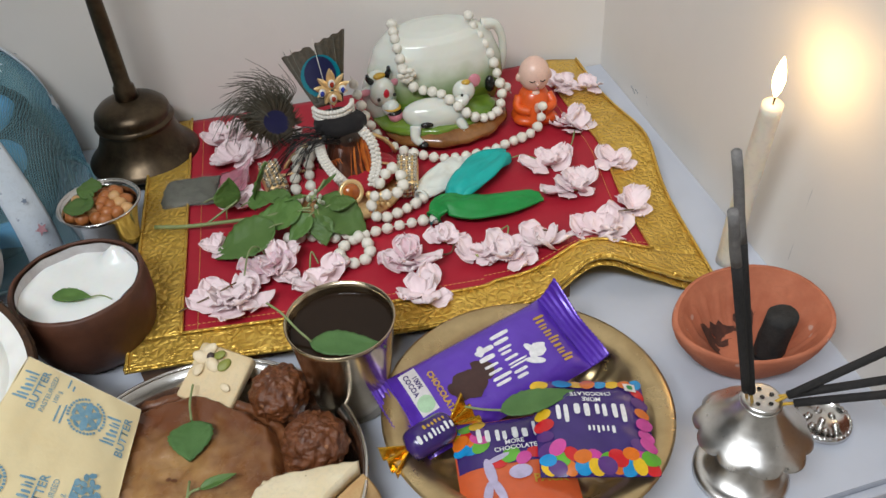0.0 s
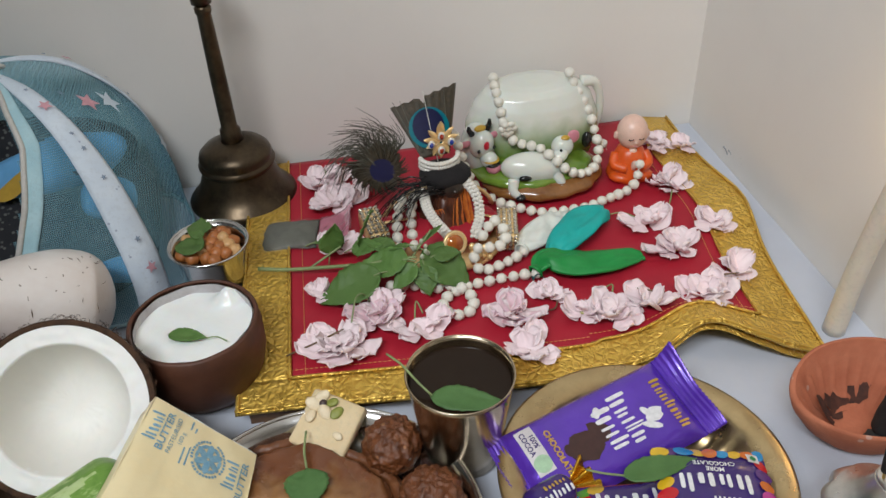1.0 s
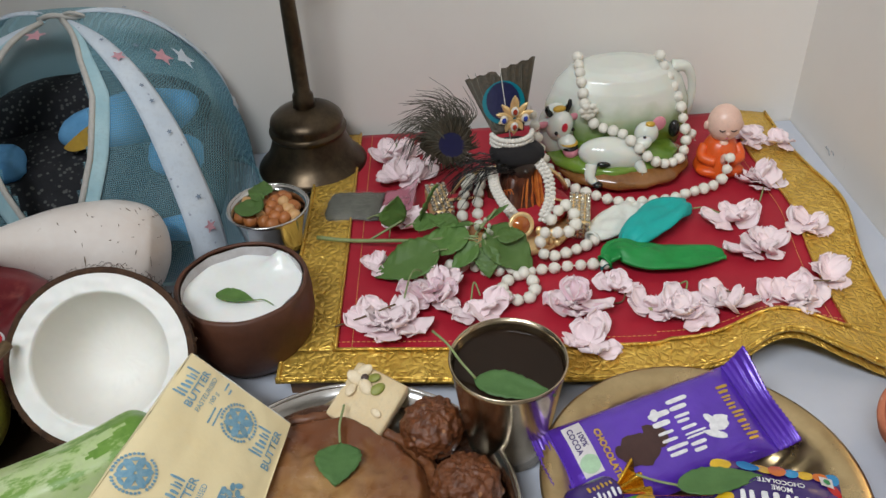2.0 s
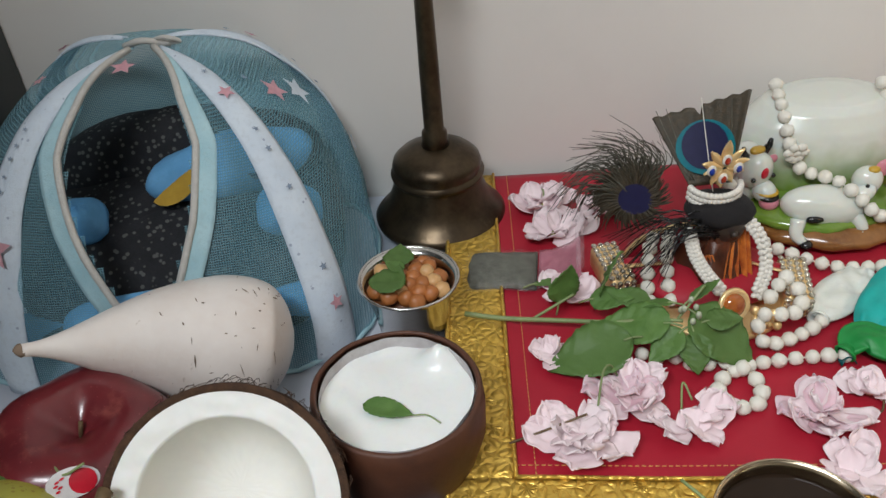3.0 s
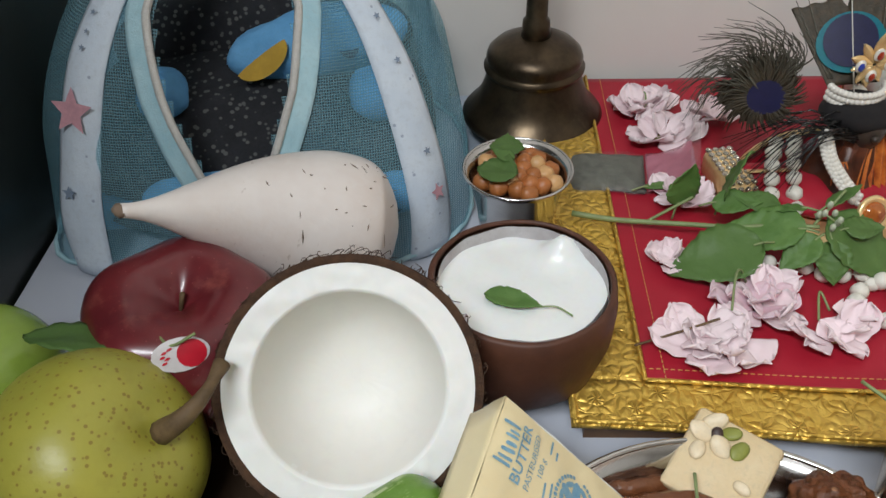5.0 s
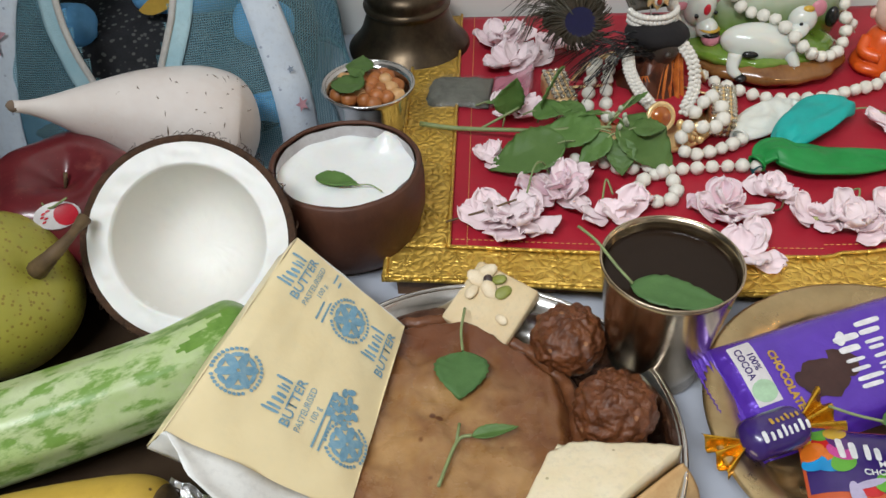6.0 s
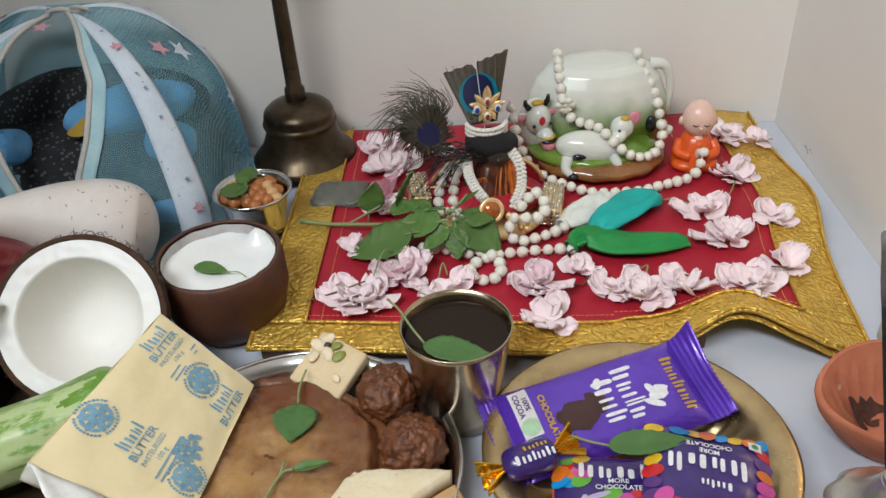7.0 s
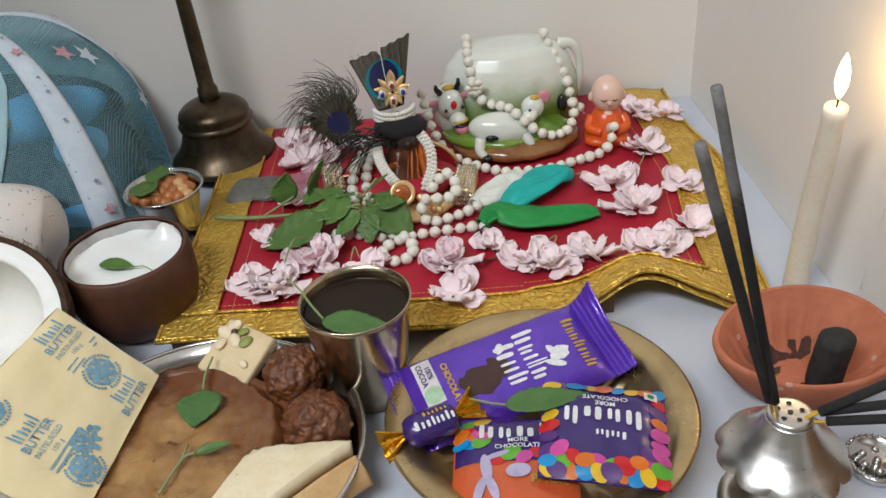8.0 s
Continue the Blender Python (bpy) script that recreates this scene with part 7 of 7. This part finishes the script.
garland("white bead garland looped round the idol",
        [(0.145, 0.499, 0.022), (0.134, 0.492, 0.022), (0.119, 0.486, 0.022), (0.106, 0.484, 0.024), (0.104, 0.492, 0.036), (0.114, 0.490, 0.038), (0.1265, 0.494, 0.036), (0.1310, 0.503, 0.040), (0.125, 0.512, 0.045), (0.117, 0.504, 0.044), (0.110, 0.500, 0.038)])
garland("white bead strand hanging at the idol's side", [(0.0640, 0.560, 0.044), (0.0590, 0.550, 0.042), (0.0560, 0.540, 0.038), (0.0540, 0.530, 0.031), (0.0540, 0.522, 0.025)])
garland("white bead strand hanging at the idol's side", [(0.0730, 0.558, 0.046), (0.0690, 0.547, 0.044), (0.0665, 0.537, 0.040), (0.0650, 0.527, 0.033), (0.0650, 0.518, 0.026)])
ros = thing("bead_rosette", "white carved flower bead on the garland", "bead", pose(0.1605, 0.595, 0.0735, 15, 0, 0))
for k in range(7):
    part("petal" if k else "heart", ball(0.0034, 0.0022, 0.0028, 10, 6), BEAD, ros, m=pose(0.0050 * math.cos(k * tau / 6), 0, 0.0050 * math.sin(k * tau / 6)) if k else Matrix())

# ---- basil sprig ----
tul = thing("basil_sprig", "leafy fresh basil sprig lying on the red cloth", "basil sprig", pose(0.02, 0.51, 0.018))
part("stem", tube([(-0.053, 0.533, 0.0215), (-0.030, 0.525, 0.0220), (0.003, 0.5135, 0.0265), (0.025, 0.503, 0.032), (0.045, 0.494, 0.039), (0.060, 0.487, 0.043)], lambda q: 0.0017 - 0.0007 * q, 8, 24), STEM, tul, world=True)
part("stem", tube([(-0.016, 0.520, 0.0235), (-0.002, 0.524, 0.029), (0.010, 0.527, 0.034)], 0.0009, 6, 8), STEM, tul, world=True)
part("stem", tube([(0.058, 0.489, 0.043), (0.066, 0.494, 0.049), (0.074, 0.499, 0.056)], 0.0008, 6, 8), STEM, tul, world=True)
def sprig_leaf(base, tip, wide, tilt, droop, seed):
    """A broad toothed leaf from its base to its tip, leaning by tilt degrees about its midrib."""
    base, tip = Vector(base), Vector(tip)
    along = tip - base
    m = frame_of(base, along, Vector((0, 0, 1)).cross(along)) @ pose(0, 0, 0, tilt, 0, 0)
    leaf(tul, leaf_shape(along.length, wide, 0.16, droop, seed, 26), m)
    part("stalk", tube([base - along.normalized() * 0.006 - Vector((0, 0, 0.002)), base, base + along * 0.1], 0.0006, 6, 6), STEM, tul, world=True)
sprig_leaf((0.0330, 0.4850, 0.036), (-0.0140, 0.4810, 0.024), 0.033, -16, -0.004, 1.0)
sprig_leaf((0.0540, 0.4870, 0.042), (0.0180, 0.5030, 0.033), 0.026, -22, -0.003, 2.3)
sprig_leaf((0.0660, 0.4920, 0.045), (0.0960, 0.4670, 0.027), 0.034, 14, -0.005, 3.1)
sprig_leaf((0.0590, 0.4830, 0.040), (0.0390, 0.4740, 0.028), 0.017, -10, -0.002, 4.7)
sprig_leaf((0.0640, 0.4800, 0.040), (0.0640, 0.4640, 0.025), 0.018, 8, -0.003, 5.2)
sprig_leaf((0.0580, 0.5000, 0.045), (0.0350, 0.5080, 0.040), 0.012, 20, -0.001, 6.6)
sprig_leaf((0.0660, 0.4970, 0.048), (0.0830, 0.5010, 0.057), 0.012, -24, 0.001, 7.4)
sprig_leaf((0.0720, 0.4860, 0.042), (0.0920, 0.4855, 0.044), 0.015, 10, -0.002, 8.8)
sprig_leaf((0.0010, 0.5250, 0.030), (0.0075, 0.5310, 0.054), 0.021, 66, 0.003, 9.1)
sprig_leaf((0.0230, 0.5220, 0.034), (0.0330, 0.5300, 0.062), 0.023, -58, -0.003, 10.5)
sprig_leaf((0.0170, 0.5190, 0.036), (0.0390, 0.5090, 0.044), 0.015, 24, -0.002, 11.9)
sprig_leaf((0.0480, 0.5060, 0.041), (0.0270, 0.5180, 0.042), 0.014, -14, -0.001, 12.4)
sprig_leaf((-0.0100, 0.552, 0.0235), (0.0200, 0.5540, 0.0235), 0.006, 4, 0.0, 13.0)
for k in range(8):
    part("bud", ball(0.0016, 0.0014, 0.0022, 8, 6), mat("basil_bud", (0.5, 0.55, 0.4), None, 200, 0.5) if k == 0 else bpy.data.materials["basil_bud"], tul, m=pose(0.044 + 0.005 * math.cos(k * 2.3), -0.022 + 0.006 * math.sin(k * 2.3), 0.026 + 0.0012 * k))

# ---- herb packet ----
pk = thing("herb_packet", "clear plastic sachet of grey dried herbs with pink end", "sachet", frame_of((-0.008, 0.571, 0.0195), (0.055, -0.010, 0.003), (0.012, 0.05, 0)))
def pillow_fn(lx, ly, h, x0=0.0, up=1):
    return lambda u, w: (x0 + lx * (2 * u - 1), ly * (2 * w - 1) * (1 + 0.03 * math.sin(u * 9)), up * h * (1 - abs(2 * u - 1) ** 4) * (1 - abs(2 * w - 1) ** 4) + 0.0012 * noise.noise((u * 6, w * 6, lx * 80)))
part("contents", thick(sheet(pillow_fn(0.022, 0.0185, 0.0055, -0.018), 20, 16), 0.002), HERB, pk, "grey-green dried herb")
part("film", sheet(pillow_fn(0.0245, 0.0205, 0.0075, -0.018), 20, 16), PACKFILM, pk)
part("pink_end", thick(sheet(lambda u, w: (0.005 + 0.026 * u, 0.0195 * (2 * w - 1), 0.001 + 0.010 * u * u + 0.0022 * noise.noise((u * 5, w * 5, 3))), 14, 12), 0.0003), PINKFILM, pk, "crinkled pink-tinted film end")
part("seal", thick(sheet(lambda u, w: (0.028 + 0.005 * u, 0.012 * (2 * w - 1), 0.010 + 0.022 * w + 0.001 * math.sin(u * 20)), 6, 12), 0.0003), PACKFILM, pk)

# ---- balloons ----
def limp(pts, wid, h, seed, m, name, label):
    """An empty balloon lying flat along a line; wid gives its half width."""
    line = curve(pts, 30)
    def fn(u, w):
        k = min(30, int(w * 30 + 0.5))
        d = (line[min(30, k + 1)] - line[max(0, k - 1)]).normalized()
        s = Vector((0, 0, 1)).cross(d).normalized()
        n = d.cross(s)
        a = u * tau
        fold = 0.30 * math.sin(3 * a + w * 5 + seed) + 0.22 * noise.noise((math.cos(a) * 3, w * 9, seed))
        return line[k] + s * wid(w) * math.cos(a) * (1 + 0.12 * fold) + n * (h * (wid(w) / 0.018) ** 0.6 * math.sin(a) * (1 + fold) + 0.0034 * noise.noise((w * 6, math.cos(a) * 2.2, seed)) * (0.4 + 0.6 * max(0.0, math.sin(a))))
    t = thing(name, label, "balloon", Matrix.Translation(line[0]), group="limp balloons")
    part("skin", sheet(fn, 32, 30, True), m, t, world=True)
    e, d = line[0], (line[0] - line[1]).normalized()
    part("lip", moved(lathe([(0.0035, -0.003), (0.0055, 0.0), (0.0062, 0.001), (0.0055, 0.002), (0.0045, 0.001)], 20), Matrix.Translation(e) @ d.to_track_quat("Z", "Y").to_matrix().to_4x4()), m, t, "rolled mouth", world=True)
bw = lambda top: (lambda w: 0.004 + (top - 0.004) * math.sin(min(1, w * 1.08) * math.pi * 0.93) ** 0.75 if w < 0.96 else 0.0055)
limp([(0.1440, 0.501, 0.022), (0.152, 0.509, 0.022), (0.166, 0.521, 0.0225), (0.180, 0.531, 0.0225), (0.189, 0.538, 0.022)], bw(0.0135), 0.0045, 1, BALWHITE, "balloon", "limp white rubber balloon on the red cloth")
limp([(0.162, 0.487, 0.024), (0.172, 0.495, 0.026), (0.188, 0.508, 0.027), (0.204, 0.521, 0.0265), (0.218, 0.529, 0.024), (0.222, 0.530, 0.022)], bw(0.0150), 0.0050, 4, BALTEAL, "balloon", "limp teal rubber balloon on the red cloth")
limp([(0.1455, 0.4715, 0.024), (0.155, 0.477, 0.028), (0.170, 0.472, 0.026), (0.190, 0.469, 0.025), (0.210, 0.470, 0.023), (0.228, 0.4705, 0.021)], bw(0.0140), 0.0045, 7, BALGREEN, "balloon", "limp bright green rubber balloon on the red cloth")
solo("balloon_mouth", thick(sheet(lambda u, w: (0.1415 + 0.008 * u, 0.4705 - 0.005 * w + 0.002 * math.sin(u * 3), 0.0195 + 0.004 * math.sin(u * 3.1) * w), 8, 6), 0.0006), mat("dark_teal_rubber", (0.0, 0.09, 0.10), None, 50, 0.4), "dark teal balloon mouth peeping out", "balloon")

# ---- pale pink flowers ----
def petal_geo(l, w, cup, ruff, seed):
    """A thin petal along +y: narrow foot, broad notched and ruffled end."""
    def fn(u, t):
        e = 2 * u - 1
        half = w / 2 * (0.22 + 0.78 * math.sin(math.pi * min(1.0, 0.06 + 0.66 * t)) ** 0.9) * math.sqrt(max(0.12, 1 - max(0.0, (t - 0.72) / 0.30) ** 2))
        z = cup * l * t ** 1.6 + 0.5 * cup * e * e * w * t
        z += ruff * t * t * (0.6 * math.sin(e * 4.6 + seed) + 0.45 * math.sin(e * 8.7 + seed * 2.3)) + ruff * 0.9 * t * noise.noise((e * 2.2, t * 2.6, seed))
        return half * e + 0.0012 * noise.noise((t * 4, e * 2, seed)), l * (t - 0.10 * e * e * t + 0.05 * math.cos(e * 7 + seed) * t * t), z
    return thick(sheet(fn, 16, 14), 0.0003)
petals = [link_mesh("petal", petal_geo(0.0135 + 0.0015 * (k % 3), 0.0150 + 0.0020 * (k % 2), (0.02, 0.16, 0.34, 0.10, 0.5, 0.26)[k], 0.0012 + 0.0006 * (k % 3), k * 3.7), PETALDEEP if k == 5 else PETAL) for k in range(6)]
pr_ = random.Random(21)
def flower(x, y, ax, ay, turn, n, label, lift=0.0, rise=0.008, deep=False):
    """A crumpled blossom: petals heaped over an oval ax by ay."""
    t = thing("flower", label, "flower", pose(x, y, 0.0175 + lift, 0, 0, turn), group="pink flowers")
    n = int(n * 1.0) + 2
    for k in range(n):
        q = k / n
        a = k * 2.4 + pr_.uniform(-0.35, 0.35)
        ring = 0.80 * (1 - q) ** 0.6
        lean = 2 + 34 * q * q + pr_.uniform(-13, 13)
        size = pr_.uniform(0.72, 1.0) * min(1.0, 0.52 + ax * 24) * (1.45 - 0.42 * q)
        m = pose(ax * ring * math.cos(a) * 1.0, ay * ring * math.sin(a) * 1.0, rise * 0.62 * q + pr_.uniform(0.0008, 0.0030), 0, 0, math.degrees(a) - 90 + pr_.uniform(-75, 75))
        part("petal", None, None, t, data=petals[5 if deep and k % 2 else pr_.randrange(5)], m=m @ pose(0, 0, 0, lean, pr_.uniform(-16, 16), 0) @ Matrix.Translation((0, -0.0045, 0)) @ Matrix.Scale(size, 4))
    part("heart", ball(0.0022, 0.0022, 0.002, 10, 6), SEPAL, t, m=pose(0, 0, 0.003))
    return t
P1, P2, P3 = "crumpled pale pink blossom lying on the cloth", "small loose pale pink petals on the cloth", "pink rose-like blossom lying on the cloth"
for x, y, ax, ay, turn, n, label, deep in (
        (-0.004, 0.434, 0.020, 0.013, -4, 16, P1, False), (0.024, 0.458, 0.015, 0.015, 30, 14, P3, True), (0.052, 0.433, 0.014, 0.006, 15, 7, P2, False), (0.114, 0.433, 0.014, 0.013, 0, 13, P3, True), (0.116, 0.398, 0.013, 0.015, 60, 10, P1, False), (0.146, 0.446, 0.012, 0.006, -20, 6, P2, False),
        (0.163, 0.423, 0.009, 0.012, 70, 8, P1, False), (0.183, 0.416, 0.015, 0.015, 0, 14, P1, False), (0.212, 0.420, 0.016, 0.010, -20, 9, P2, False), (0.253, 0.417, 0.017, 0.013, 10, 14, P1, False), (0.284, 0.437, 0.013, 0.011, 40, 8, P2, False), (0.256, 0.472, 0.015, 0.012, 30, 12, P1, False),
        (0.250, 0.510, 0.015, 0.010, 15, 10, P1, False), (0.298, 0.494, 0.013, 0.008, -10, 7, P2, False), (0.291, 0.556, 0.015, 0.014, 40, 12, P1, False), (0.309, 0.622, 0.011, 0.018, 5, 11, P1, False), (0.329, 0.612, 0.011, 0.009, 10, 7, P2, False),
        (0.012, 0.640, 0.018, 0.013, 5, 14, P1, False), (0.013, 0.606, 0.019, 0.010, 10, 10, P2, False), (0.050, 0.627, 0.014, 0.007, -10, 6, P2, False), (0.010, 0.545, 0.013, 0.013, 0, 11, P1, False), (-0.010, 0.493, 0.008, 0.009, 0, 8, P2, False), (0.070, 0.447, 0.007, 0.005, 0, 4, P2, False)):
    flower(x, y, ax, ay, turn, n, label, deep=deep)
stalk_sets = (([(0.006, 0.445, 0.030), (0.012, 0.462, 0.036), (0.018, 0.470, 0.032), (0.022, 0.470, 0.024)], STEM), ([(0.049, 0.445, 0.021), (0.053, 0.458, 0.027), (0.056, 0.450, 0.022)], STEM), ([(-0.040, 0.435, 0.020), (-0.020, 0.439, 0.023), (0.000, 0.442, 0.028)], STEMBROWN),
              ([(0.222, 0.527, 0.021), (0.234, 0.525, 0.023), (0.242, 0.515, 0.024)], STEM), ([(0.262, 0.512, 0.024), (0.275, 0.524, 0.024), (0.285, 0.540, 0.026)], STEM), ([(0.128, 0.437, 0.019), (0.145, 0.433, 0.019), (0.151, 0.440, 0.021)], STEMBROWN), ([(0.186, 0.428, 0.026), (0.190, 0.437, 0.028), (0.186, 0.440, 0.024)], STEM),
              ([(0.205, 0.437, 0.022), (0.215, 0.430, 0.023), (0.226, 0.425, 0.022)], STEMBROWN), ([(0.250, 0.433, 0.022), (0.262, 0.430, 0.026), (0.283, 0.428, 0.025)], STEMBROWN), ([(0.010, 0.652, 0.026), (0.012, 0.645, 0.030), (0.011, 0.636, 0.026)], STEM))
for pts, m in stalk_sets:
    solo("flower_stalk", tube(pts, 0.0006, 6, 12), m, "thin bent flower stalk lying among the petals", "stalk", group="flower stalks")
